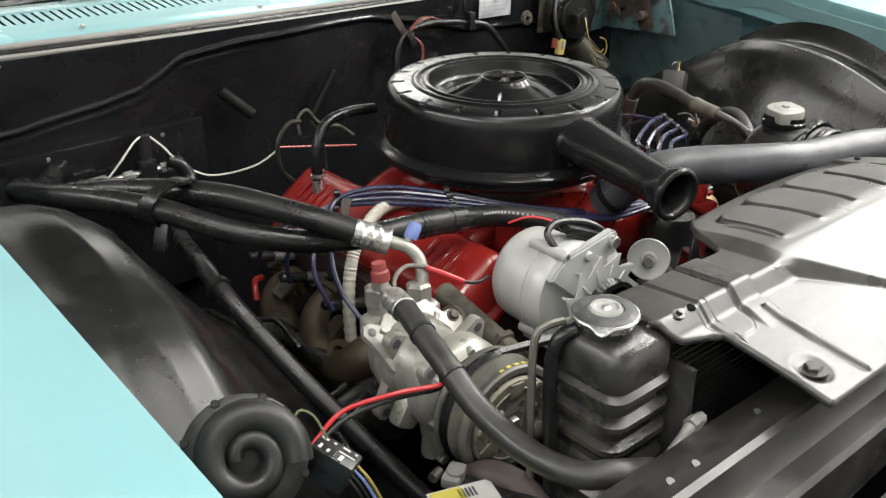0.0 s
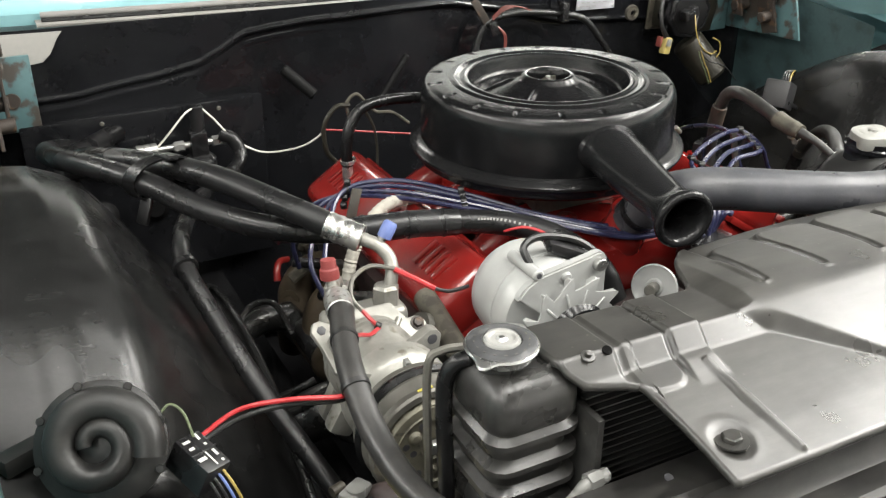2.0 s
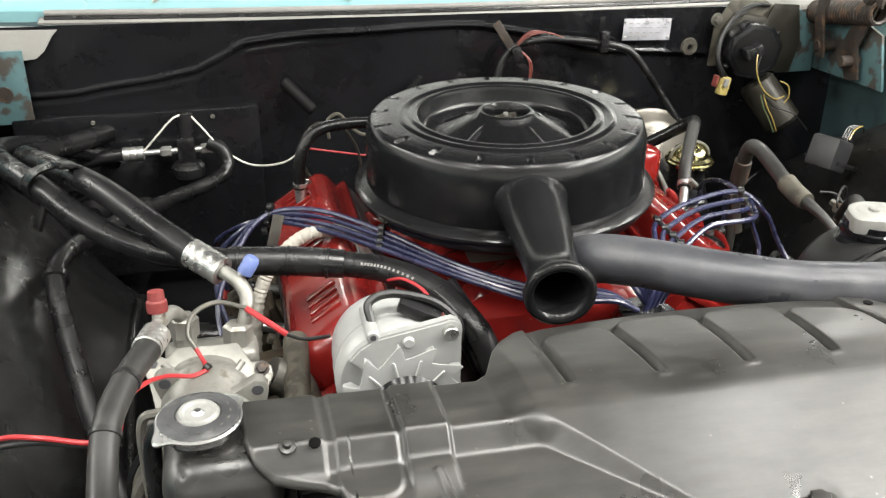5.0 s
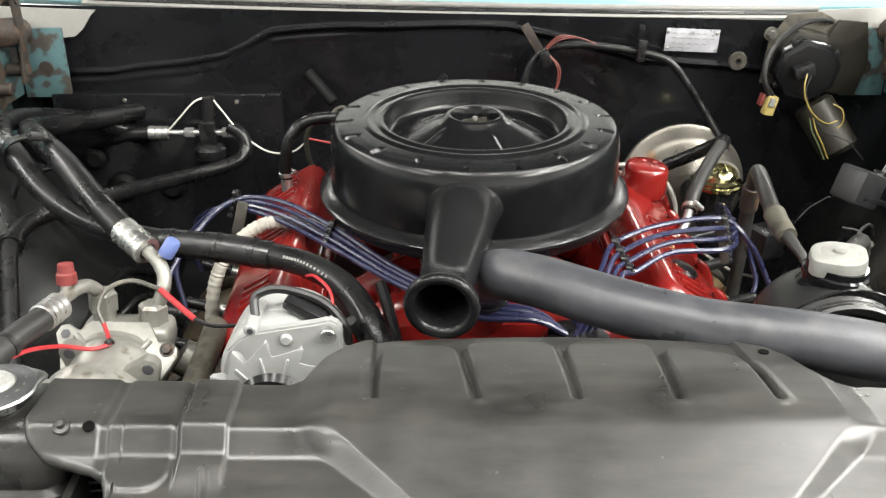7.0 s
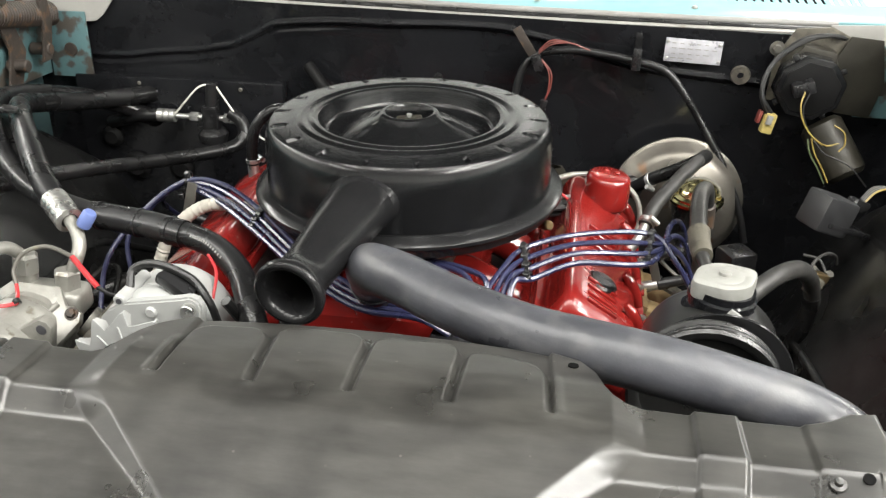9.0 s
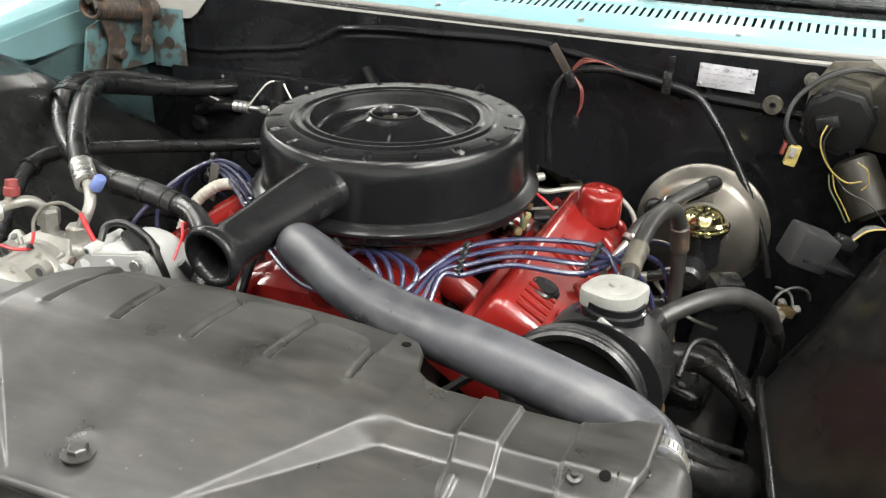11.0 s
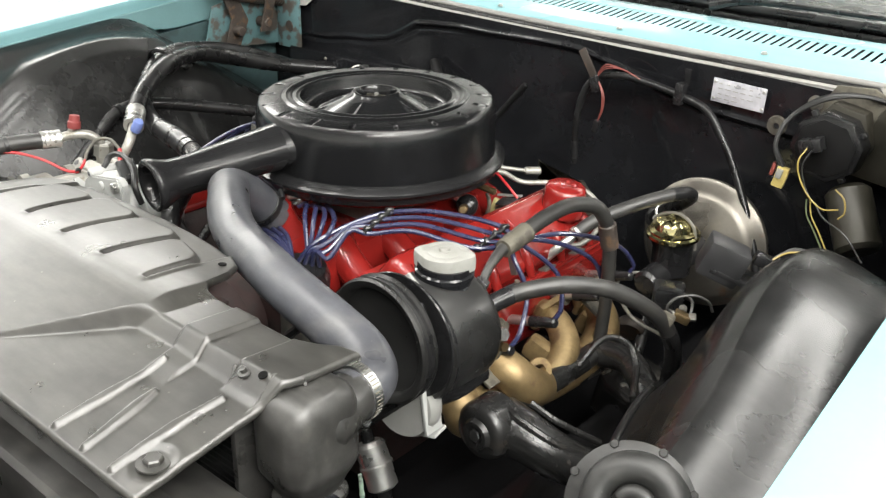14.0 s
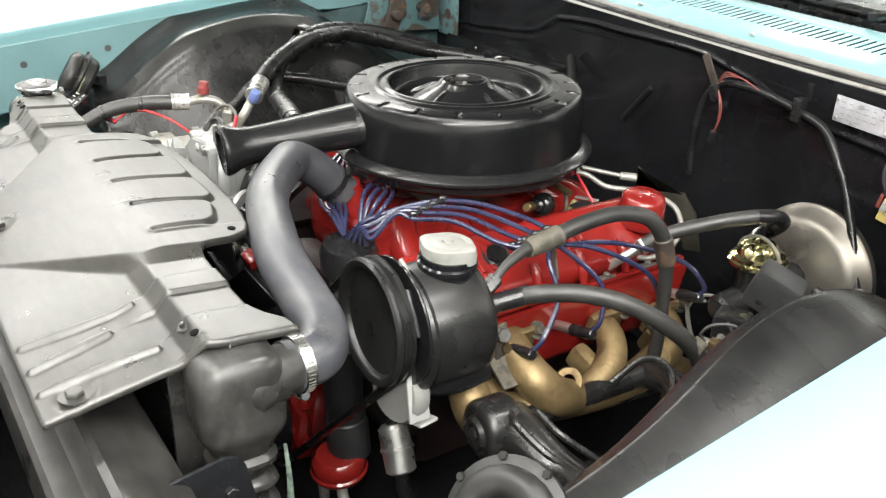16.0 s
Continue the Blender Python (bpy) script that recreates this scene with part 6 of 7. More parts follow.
    h3 = solo("discharge_hose", tube(pts, [0.0145] * 9, 16, 10), HOSE_GREY, (-0.53, -0.5, 0.74), "dusty grey-black air conditioning hose", "hose", "air conditioning hoses")
    line = spline(pts, 10)
    for goal in (V(-0.526, -0.409, 0.796), V(-0.542, -0.484, 0.782)):
        k = min(range(1, len(line) - 1), key=lambda i: (line[i] - goal).length)
        d = (line[k + 1] - line[k - 1]).normalized()
        part("band", lathe([(0.0142, -0.004), (0.0158, -0.003), (0.0158, 0.003), (0.0142, 0.004)], line[k], d, 24), WIRE_BLACK, h3, "black cable tie")
    crimp(h3, (-0.504, -0.352, 0.783), (-0.495, -0.318, 0.781), 0.0165)
    part("metal_elbow", tube([(-0.496, -0.325, 0.781), (-0.492, -0.300, 0.784), (-0.480, -0.270, 0.780), (-0.471, -0.255, 0.762), (-0.470, -0.252, 0.742)], 0.0085, 14), CAST, h3, "bare aluminium elbow")
    part("service_port", cyl((-0.493, -0.300, 0.784), (-0.492, -0.293, 0.800), 0.0065, n=12), CAST, h3)
    part("red_cap", lathe([(0, 0), (0.0115, 0), (0.012, 0.004), (0.0115, 0.012), (0.0095, 0.014), (0.009, 0.024), (0, 0.025)], (-0.4925, -0.291, 0.795), (0.0, 0.2, 1), 22), CAP_RED, h3, "red plastic service cap")
    part("front_tube", tube([(-0.442, -0.679, 0.709), (-0.425, -0.683, 0.715), (-0.408, -0.688, 0.735), (-0.398, -0.690, 0.748), (-0.377, -0.690, 0.750)], 0.0065, 12), CASTING, h3)
    part("front_nut", lathe([(0, 0), (0.009, 0), (0.009, 0.014), (0.007, 0.017), (0.007, 0.024), (0, 0.024)], (-0.398, -0.690, 0.750), (0.98, 0.08, 0.0), 6), CASTING, h3, "plated hexagon nut")
    # thin hose along the inner fender to the drier
    pts = [(-0.432, 0.425, 0.735), (-0.410, 0.418, 0.722), (-0.402, 0.405, 0.695), (-0.425, 0.375, 0.680), (-0.50, 0.28, 0.690), (-0.570, 0.10, 0.735), (-0.615, -0.05, 0.768), (-0.627, -0.121, 0.762), (-0.615, -0.18, 0.725), (-0.585, -0.28, 0.655), (-0.545, -0.38, 0.58), (-0.50, -0.50, 0.50)]
    h4 = solo("liquid_hose", tube(pts, 0.0125, 14, 10), RUBBER, (-0.58, 0.0, 0.70), "black rubber hose along the inner fender", "hose")
    part("clip", lathe([(0.012, 0), (0.017, 0.001), (0.017, 0.010), (0.012, 0.011)], (-0.627, -0.113, 0.763), (0.05, -1, -0.25), 20), RUBBER, h4)


ac_hoses()


def drier():
    g = thing("receiver_drier", (-0.473, 0.43, 0.66), "black valve block with plated fittings on the firewall", "valve")
    part("canister", lathe([(0, 0), (0.028, 0.002), (0.030, 0.008), (0.030, 0.02), (0.024, 0.026), (0.018, 0.03), (0, 0.03)], (-0.472, 0.428, 0.672), n=32), PLASTIC, g, "black cup")
    part("block", rbox((-0.472, 0.428, 0.722), (0.032, 0.03, 0.05), 0.005), PLASTIC, g, "black valve block")
    part("stem", cyl((-0.470, 0.430, 0.74), (-0.468, 0.434, 0.792), 0.013, n=20, bevel=0.003), PLASTIC, g, "black stem")
    z = 0.722
    for s in (-1, 1):
        part("stub", cyl((-0.472 + s * 0.016, 0.428, z), (-0.472 + s * 0.030, 0.428, z), 0.006, n=12), STEEL, g)
        part("fitting_nut", lathe([(0, 0), (0.010, 0), (0.010, 0.016), (0.007, 0.020), (0, 0.020)], (-0.472 + s * 0.026, 0.428, z), (s, 0, 0), 6), STEEL, g, "plated nut")
    part("line", cyl((-0.515, 0.428, z), (-0.548, 0.428, z), 0.0055, n=12), STEEL, g)
    b = lathe([(0.012, 0), (0.013, 0.001), (0.013, 0.010), (0.012, 0.012), (0.013, 0.014), (0.013, 0.022), (0.012, 0.024), (0.013, 0.026), (0.013, 0.036), (0.008, 0.038)], (-0.583, 0.428, z), (1, 0, 0), 24)
    part("ferrule", b, STEEL, g, "plated crimped ferrule")
    part("hose_stub", tube([(-0.580, 0.428, z), (-0.62, 0.43, 0.718), (-0.66, 0.44, 0.705), (-0.70, 0.46, 0.69)], 0.0125, 14), RUBBER, g, "black hose")
    part("bent_line", tube([(-0.440, 0.428, z), (-0.430, 0.428, 0.722), (-0.420, 0.424, 0.718)], 0.0075, 12), STEEL, g)
    # thin wires of the sensor
    solo("sensor_wire", tube([(-0.466, 0.432, 0.79), (-0.49, 0.42, 0.785), (-0.52, 0.42, 0.755), (-0.545, 0.425, 0.728)], 0.0019, 6), WIRE_WHITE, (-0.5, 0.42, 0.73), "thin white wire on the firewall", "wire", "loose wires")
    solo("sensor_wire", tube([(-0.462, 0.432, 0.79), (-0.44, 0.42, 0.765), (-0.41, 0.415, 0.725), (-0.37, 0.405, 0.697), (-0.335, 0.375, 0.700), (-0.300, 0.330, 0.722), (-0.274, 0.300, 0.752)], 0.0019, 6), WIRE_WHITE, (-0.38, 0.42, 0.7), "thin white wire on the firewall", "wire", "loose wires")
    for x, z2 in ((-0.629, 0.775), (-0.420, 0.772)):
        solo("panel_screw", lathe([(0, 0.003), (0.003, 0.0025), (0.0045, 0)], (x, 0.458, z2), (0, -1, 0), 14), DARK_STEEL, (x, 0.46, z2), "small brassy screw in a black panel", "screw", "panel screws")
    # grommets and stubs on the panel
    for x, z2, r in ((-0.655, 0.60, 0.030), (-0.56, 0.60, 0.026), (-0.70, 0.66, 0.022)):
        solo("panel_grommet", lathe([(0, 0.014), (r * 0.6, 0.014), (r * 0.7, 0.010), (r, 0.006), (r, 0)], (x, 0.459, z2), (0, -1, 0), 24), RUBBER_SHADED, (x, 0.46, z2), "black rubber grommet on the firewall panel", "grommet", "panel grommets")


drier()


def heater_vent_hose():
    pts = [(-0.292, 0.147, 0.745), (-0.292, 0.148, 0.775), (-0.282, 0.152, 0.812), (-0.255, 0.162, 0.836), (-0.20, 0.175, 0.838), (-0.14, 0.185, 0.83)]
    h = solo("breather_hose", tube(pts, 0.0095, 14), RUBBER, (-0.25, 0.16, 0.75), "black breather hose from the valve cover", "hose")
    clamp(h, (-0.292, 0.147, 0.752), (0, 0, 1), 0.0098, 0.007)
    # dark rods on the firewall
    solo("heater_pipe", cyl((-0.287, 0.475, 0.825), (-0.236, 0.445, 0.773), 0.0115, n=16, bevel=0.003), RUBBER_SHADED, (-0.26, 0.46, 0.78), "dull black rubber stub on the firewall, darkened for shade", "pipe")
    solo("fill_tube", cyl((-0.026, 0.470, 0.820), (-0.092, 0.462, 0.738), 0.0070, n=14, bevel=0.003), RUBBER_SHADED, (-0.06, 0.47, 0.75), "dull black rubber stub on the firewall, darkened for shade", "pipe")
    solo("harness_loop", tube([(-0.223, 0.30, 0.795), (-0.246, 0.30, 0.796), (-0.266, 0.30, 0.778), (-0.275, 0.30, 0.753), (-0.270, 0.30, 0.712), (-0.250, 0.30, 0.687), (-0.225, 0.29, 0.660)], 0.0045, 8), OLIVE, (-0.25, 0.30, 0.70), "dark looped wiring behind the engine", "wire", "loose wires")
    solo("harness_loop", tube([(-0.200, 0.30, 0.790), (-0.178, 0.30, 0.749), (-0.172, 0.30, 0.709), (-0.176, 0.29, 0.660)], 0.0026, 8), OLIVE, (-0.18, 0.30, 0.70), "dark thin wiring behind the engine", "wire", "loose wires")
    solo("loose_wire", tube([(-0.270, 0.30, 0.756), (-0.195, 0.30, 0.740), (-0.100, 0.30, 0.720)], 0.0018, 6), WIRE_RED, (-0.2, 0.30, 0.735), "thin red wire behind the engine", "wire", "loose wires")
    solo("loose_wire", tube([(-0.225, 0.30, 0.770), (-0.228, 0.30, 0.800), (-0.208, 0.30, 0.813), (-0.188, 0.30, 0.790), (-0.170, 0.30, 0.774), (-0.139, 0.30, 0.768), (-0.105, 0.30, 0.742)], 0.0030, 6), GRIME, (-0.2, 0.30, 0.75), "thin grimy tube behind the engine", "wire", "loose wires")
    solo("fork_fitting", tube([(-0.428, 0.150, 0.558), (-0.424, 0.160, 0.574), (-0.415, 0.172, 0.582), (-0.398, 0.180, 0.580)], 0.0065, 10), RED, (-0.42, 0.168, 0.57), "small red painted fitting beside the exhaust manifold", "fitting")


heater_vent_hose()


def ignition_wires():
    black = []
    # passenger bank
    plugs = (-0.16, -0.05, 0.07, 0.17)
    for k, y in enumerate(plugs):
        f = k * 0.014
        y2 = y - 0.02
        pts = [(-0.42, y2, 0.630), (-0.432, y2 * 0.6 + 0.0, 0.69), (-0.395, y2 * 0.25 + 0.01, 0.742 - f * 0.2), (-0.350, 0.008 + 0.003 * k, 0.768 - f * 0.35),
               (-0.28, -0.020 - f * 0.5, 0.779 - f * 0.5), (-0.20, -0.080 - f * 0.9, 0.766 - f * 0.3), (-0.11, -0.165 - f, 0.745), (-0.02, -0.225 - f, 0.732), (0.06, -0.26 - f * 0.6, 0.735), (0.100, -0.285, 0.715)]
        solo("spark_plug_wire", tube(pts, 0.0038, 8, 7), WIRE_BLUE, (-0.3, y2, 0.7), "dark blue ignition wire over a valve cover", "ignition wire", "spark plug wires")
    # driver bank
    for k, y in enumerate(plugs):
        f = k * 0.020
        y2 = y + 0.01
        pts = [(0.110 + 0.010 * k, -0.285 + 0.006 * k, 0.712), (0.125 + 0.008 * k, -0.275, 0.738), (0.135 + 0.010 * k, -0.255 - 0.005 * k, 0.752 - 0.006 * k), (0.155 + 0.006 * k, -0.205 - f * 0.5, 0.768), (0.180 + 0.005 * k, -0.155 - f, 0.776 - f * 0.2), (0.25, -0.120 - f, 0.785 - f * 0.2),
               (0.345, -0.085 - f * 0.9, 0.776 - f * 0.25), (0.380, -0.055 + y2 * 0.35, 0.748), (0.408, y2 * 0.72, 0.700), (0.424, y2 * 0.95, 0.655), (0.418, y2 - 0.01, 0.632)]
        solo("spark_plug_wire", tube(pts, 0.0038, 8, 7), WIRE_BLUE, (0.3, y2, 0.7), "dark blue ignition wire over a valve cover", "ignition wire", "spark plug wires")
    for k in range(4):
        solo("spark_plug_wire", tube([(0.120, -0.27, 0.712), (0.14 - 0.02 * k, -0.24, 0.765), (0.10 - 0.02 * k, -0.20, 0.765), (0.05 - 0.01 * k, -0.17 - 0.01 * k, 0.755)], 0.0038, 8, 6), WIRE_BLUE, (0.1, -0.25, 0.74), "dark blue ignition wire by the distributor", "ignition wire", "spark plug wires")
    # separators
    for a, b in (((-0.358, 0.005, 0.738), (-0.345, 0.012, 0.783)), ((-0.208, -0.110, 0.752), (-0.198, -0.074, 0.772)), ((0.190, -0.222, 0.766), (0.178, -0.148, 0.780)), ((0.338, -0.148, 0.758), (0.348, -0.078, 0.780))):
        a, b = Vector(a), Vector(b)
        comb = cyl(a, b, 0.0036, n=10, bevel=0.0012)
        for q in range(4):
            p = a.lerp(b, 0.12 + 0.25 * q)
            lathe([(0.0040, -0.005), (0.0062, -0.004), (0.0062, 0.004), (0.0040, 0.005)], p, V(0.9, -0.45, 0.1), 12, comb)
        solo("wire_separator", comb, PLASTIC, a, "black comb clip holding ignition wires", "clip", "wire separators")
    solo("separator_bracket", rbox((0.352, -0.075, 0.735), (0.012, 0.004, 0.07), 0.001, (0, -15, 0)), DARK_STEEL, (0.352, -0.075, 0.70), "dark metal bracket for ignition wires", "bracket")
    solo("separator_bracket", rbox((-0.345, 0.0, 0.735), (0.016, 0.004, 0.07), 0.001, (0, 15, 0)), DARK_STEEL, (-0.345, 0, 0.70), "dark metal bracket for ignition wires", "bracket")
    # woven sleeve
    solo("woven_sleeve", tube([(-0.19, -0.045, 0.735), (-0.238, -0.03, 0.746), (-0.30, -0.035, 0.750), (-0.35, -0.045, 0.715), (-0.376, -0.055, 0.667), (-0.387, -0.065, 0.596), (-0.385, -0.07, 0.52)], 0.0098, 12, 20, ripple=0.08, pitch=0.005), BRAID, (-0.35, -0.15, 0.6), "pale woven heat sleeve beside the valve cover", "sleeve")


ignition_wires()


def small_wires():
    def w(pts, r, m, label):
        return solo("loose_wire", tube(pts, r, 8), m, pts[0], label, "wire", "loose wires")
    w([(-0.700, -0.440, 0.733), (-0.650, -0.425, 0.744), (-0.603, -0.458, 0.763), (-0.556, -0.475, 0.762), (-0.535, -0.46, 0.755)], 0.0027, WIRE_RED, "red wire to the compressor")
    w([(-0.705, -0.445, 0.730), (-0.650, -0.43, 0.737), (-0.603, -0.455, 0.755), (-0.556, -0.470, 0.754), (-0.535, -0.455, 0.748)], 0.0030, WIRE_BLACK, "black wire to the compressor")
    w([(-0.530, -0.46, 0.752), (-0.522, -0.43, 0.772), (-0.507, -0.400, 0.771), (-0.487, -0.360, 0.752), (-0.462, -0.335, 0.732), (-0.444, -0.322, 0.730)], 0.0026, WIRE_RED, "red wire across the compressor")
    w([(-0.444, -0.322, 0.730), (-0.450, -0.308, 0.736), (-0.456, -0.298, 0.744)], 0.0026, WIRE_RED, "red wire above the compressor")
    w([(-0.456, -0.298, 0.744), (-0.464, -0.285, 0.758), (-0.455, -0.270, 0.775), (-0.428, -0.260, 0.781), (-0.395, -0.261, 0.770)], 0.0030, DARK_STEEL, "grimy bare wire loop above the compressor")
    solo("wire_tie", lathe([(0.0035, -0.004), (0.0052, -0.003), (0.0052, 0.003), (0.0035, 0.004)], (-0.445, -0.320, 0.731), (-0.5, 0.4, 0.3), 14), WIRE_BLACK, (-0.445, -0.32, 0.73), "small black tie round two wires", "tie")
    g = w([(-0.395, -0.261, 0.769), (-0.372, -0.276, 0.756), (-0.351, -0.288, 0.743)], 0.0038, WIRE_RED, "red sleeved splice above the compressor")
    w([(-0.351, -0.288, 0.743), (-0.33, -0.29, 0.735), (-0.30, -0.285, 0.732)], 0.0025, WIRE_BLACK, "black wire above the compressor")
    w([(-0.22, -0.24, 0.775), (-0.205, -0.27, 0.79), (-0.185, -0.30, 0.785), (-0.18, -0.33, 0.765)], 0.0020, WIRE_RED, "thin red wire behind the alternator")
    w([(-0.16, -0.34, 0.77), (-0.14, -0.32, 0.72), (-0.12, -0.30, 0.67)], 0.007, WIRE_BLACK, "black cable behind the alternator")
    w([(-0.13, -0.20, 0.74), (-0.115, -0.26, 0.72), (-0.10, -0.32, 0.68), (-0.09, -0.36, 0.62)], 0.008, RUBBER, "black hose at the front of the engine")


small_wires()
solo("loose_wire", tube([(-0.735, -0.462, 0.790), (-0.722, -0.458, 0.797), (-0.712, -0.468, 0.790), (-0.708, -0.482, 0.770)], 0.0014, 6), WIRE_GREEN, (-0.72, -0.46, 0.79), "thin green wire beside the horn", "wire", "loose wires")


# ---- firewall fittings on the driver's side ----
def data_plate():
    g = thing("data_plate", (0.434, 0.478, 0.862), "small bare metal data plate riveted to the firewall", "plate")
    c = V(0.434, 0.474, 0.884)
    part("plate", rbox(c, (0.101, 0.0016, 0.043), 0.0005, (0, 2.3, 0)), PLATE, g, "stamped aluminium plate")
    random.seed(4)
    for k, (z, n) in enumerate(((0.013, 5), (0.004, 6), (-0.006, 5), (-0.014, 3))):
        for j in range(n):
            part("stamped_bar", rbox(c + V(-0.035 + j * 0.0145, -0.0012, z - 0.04 * (-0.035 + j * 0.0145)), (random.uniform(0.006, 0.011), 0.0006, 0.0018), 0, (0, 2.3, 0)), CAP_PALE, g)
    for x, z in ((-0.046, 0.017), (0.046, 0.013), (-0.046, -0.014), (0.046, -0.018)):
        part("rivet", lathe([(0, 0.002), (0.0025, 0.0015), (0.0035, 0)], c + V(x, -0.0008, z), (0, -1, 0), 10), STEEL, g)


data_plate()


def harness():
    pts = [(0.125, 0.44, 0.69), (0.118, 0.445, 0.76), (0.125, 0.452, 0.83), (0.155, 0.455, 0.870), (0.21, 0.458, 0.880), (0.27, 0.458, 0.876), (0.334, 0.455, 0.866), (0.389, 0.452, 0.850), (0.43, 0.445, 0.805), (0.455, 0.44, 0.77), (0.50, 0.42, 0.70), (0.54, 0.40, 0.62), (0.56, 0.39, 0.55)]
    h = solo("wiring_harness", tube(pts, [0.0070, 0.0070, 0.0072, 0.0072, 0.0075, 0.0072, 0.0068, 0.0065], 12, 10, ripple=0.03, pitch=0.03), RUBBER, (0.3, 0.46, 0.7), "black taped wiring harness on the firewall", "wiring harness")
    part("strap", rbox((0.134, 0.452, 0.890), (0.016, 0.004, 0.068), 0.001, (0, -33, 0)), RUST, h, "rusty metal strap")
    part("strap_end", rbox((0.157, 0.442, 0.858), (0.018, 0.012, 0.03), 0.003, (0, -20, 0)), PLASTIC, h)
    part("clamp", rbox((0.334, 0.450, 0.872), (0.016, 0.022, 0.040), 0.003, (0, 3, 0)), PLASTIC, h, "black clamp")
    part("clamp_tab", rbox((0.336, 0.468, 0.900), (0.012, 0.004, 0.03), 0.001), SATIN, h)
    for k in range(3):
        part("loose_strand", tube([(0.158, 0.448, 0.874 + k * 0.003), (0.18, 0.44, 0.893 + k * 0.004), (0.215, 0.442, 0.897), (0.25, 0.447, 0.884)], 0.0012, 6), WIRE_ORANGE, h, "loose orange strand")
    for k in range(2):
        part("drop_strand", tube([(0.160, 0.445, 0.868), (0.178 + k * 0.004, 0.435, 0.845), (0.180 + k * 0.003, 0.435, 0.815), (0.174, 0.435, 0.79)], 0.0013, 6), WIRE_ORANGE, h)
    part("drop_plug", rbox((0.171, 0.435, 0.778), (0.012, 0.010, 0.026), 0.002, (0, 12, 0)), PLASTIC, h, "black plug")


harness()


def wiper_motor():
    g = thing("wiper_motor", (0.63, 0.44, 0.80), "black wiper motor on a grimy pale bracket", "wiper motor")
    part("base_plate", prism([(-0.075, -0.06), (0.06, -0.07), (0.075, -0.02), (0.07, 0.05), (0.02, 0.075), (-0.04, 0.07), (-0.07, 0.02)], 0.006, Matrix(((1, 0, 0, 0.645), (0, 0, 1, 0.462), (0, 1, 0, 0.865), (0, 0, 0, 1))), 0.002), GRIME, g, "grimy pale base plate")
    part("gear_case", prism([(-0.055, -0.045), (0.03, -0.05), (0.05, -0.01), (0.035, 0.045), (-0.02, 0.055), (-0.05, 0.02)], 0.035, Matrix(((1, 0, 0, 0.635), (0, 0, 1, 0.425), (0, 1, 0, 0.860), (0, 0, 0, 1))), 0.006), OLIVE, g, "dark cast gear case")
    face = Matrix(((1, 0, 0, 0.628), (0, 0, 1, 0.386), (0, 1, 0, 0.850), (0, 0, 0, 1)))
    eight = [(0.060 * math.cos(radians(a)) * 1.02, 0.060 * math.sin(radians(a)) * 0.96) for a in range(10, 370, 45)]
    cov = part("cover", prism(eight, 0.042, face, 0.007), LID, g, "glossy black eight-sided cover")
    part("cover_panel", prism([(0.82 * x, 0.82 * y) for x, y in eight], 0.004, Matrix.Translation((0, -0.0015, 0)) @ face, 0.0015), RUBBER_SHADED, cov)
    part("socket", rbox((0.612, 0.372, 0.856), (0.036, 0.026, 0.022), 0.003, (0, -18, 0)), PLASTIC, cov, "black plug socket")
    for a in (30, 120, 210, 300):
        part("cover_clip", rbox((0.628 + 0.060 * math.cos(radians(a)), 0.402, 0.850 + 0.058 * math.sin(radians(a))), (0.010, 0.010, 0.010), 0.002, (0, -a, 0)), PLASTIC, cov)
    part("support_plate", prism([(-0.03, -0.07), (0.085, -0.085), (0.10, -0.02), (0.085, 0.055), (0.03, 0.06)], 0.004, Matrix(((1, 0, 0, 0.665), (0, 0, 1, 0.450), (0, 1, 0, 0.868), (0, 0, 0, 1))), 0.0015), OLIVE, g, "grimy bare support plate")
    part("motor_can", cyl((0.662, 0.43, 0.778), (0.715, 0.38, 0.695), 0.037, n=28, bevel=0.008), OLIVE, g, "dark olive motor can")
    for x, z in ((0.576, 0.90), (0.70, 0.905), (0.70, 0.83)):
        hexbolt(g, (x, 0.459, z), (0, -1, 0), 0.008, 0.008, 0.013, material=DARK_STEEL)
    part("lug", lathe([(0.006, 0.006), (0.016, 0.006), (0.018, 0), (0.006, 0)], (0.519, 0.455, 0.850), (0, -1, 0), 18), GRIME, g)
    part("connector", rbox((0.566, 0.384, 0.787), (0.020, 0.016, 0.036), 0.003, (0, 12, 10)), mat("cream_connector", (0.38, 0.30, 0.10), 0.45, vary=0.1, scale=30, bump=0.02), g, "cream plastic connector")
    part("connector_key", rbox((0.566, 0.374, 0.795), (0.010, 0.006, 0.016), 0.001, (0, 12, 10)), CAP_WHITE, g)
    part("connector_side", rbox((0.550, 0.388, 0.797), (0.006, 0.012, 0.022), 0.001, (0, 12, 10)), WIRE_ORANGE, g)
    for k in range(2):
        part("feed_wire", tube([(0.562 + k * 0.006, 0.384, 0.805), (0.548, 0.385, 0.84), (0.56, 0.40, 0.885), (0.605, 0.42, 0.920 + k * 0.004), (0.66, 0.45, 0.928), (0.72, 0.48, 0.910)], 0.0042, 8), WIRE_BLACK, g, "black feed wire")
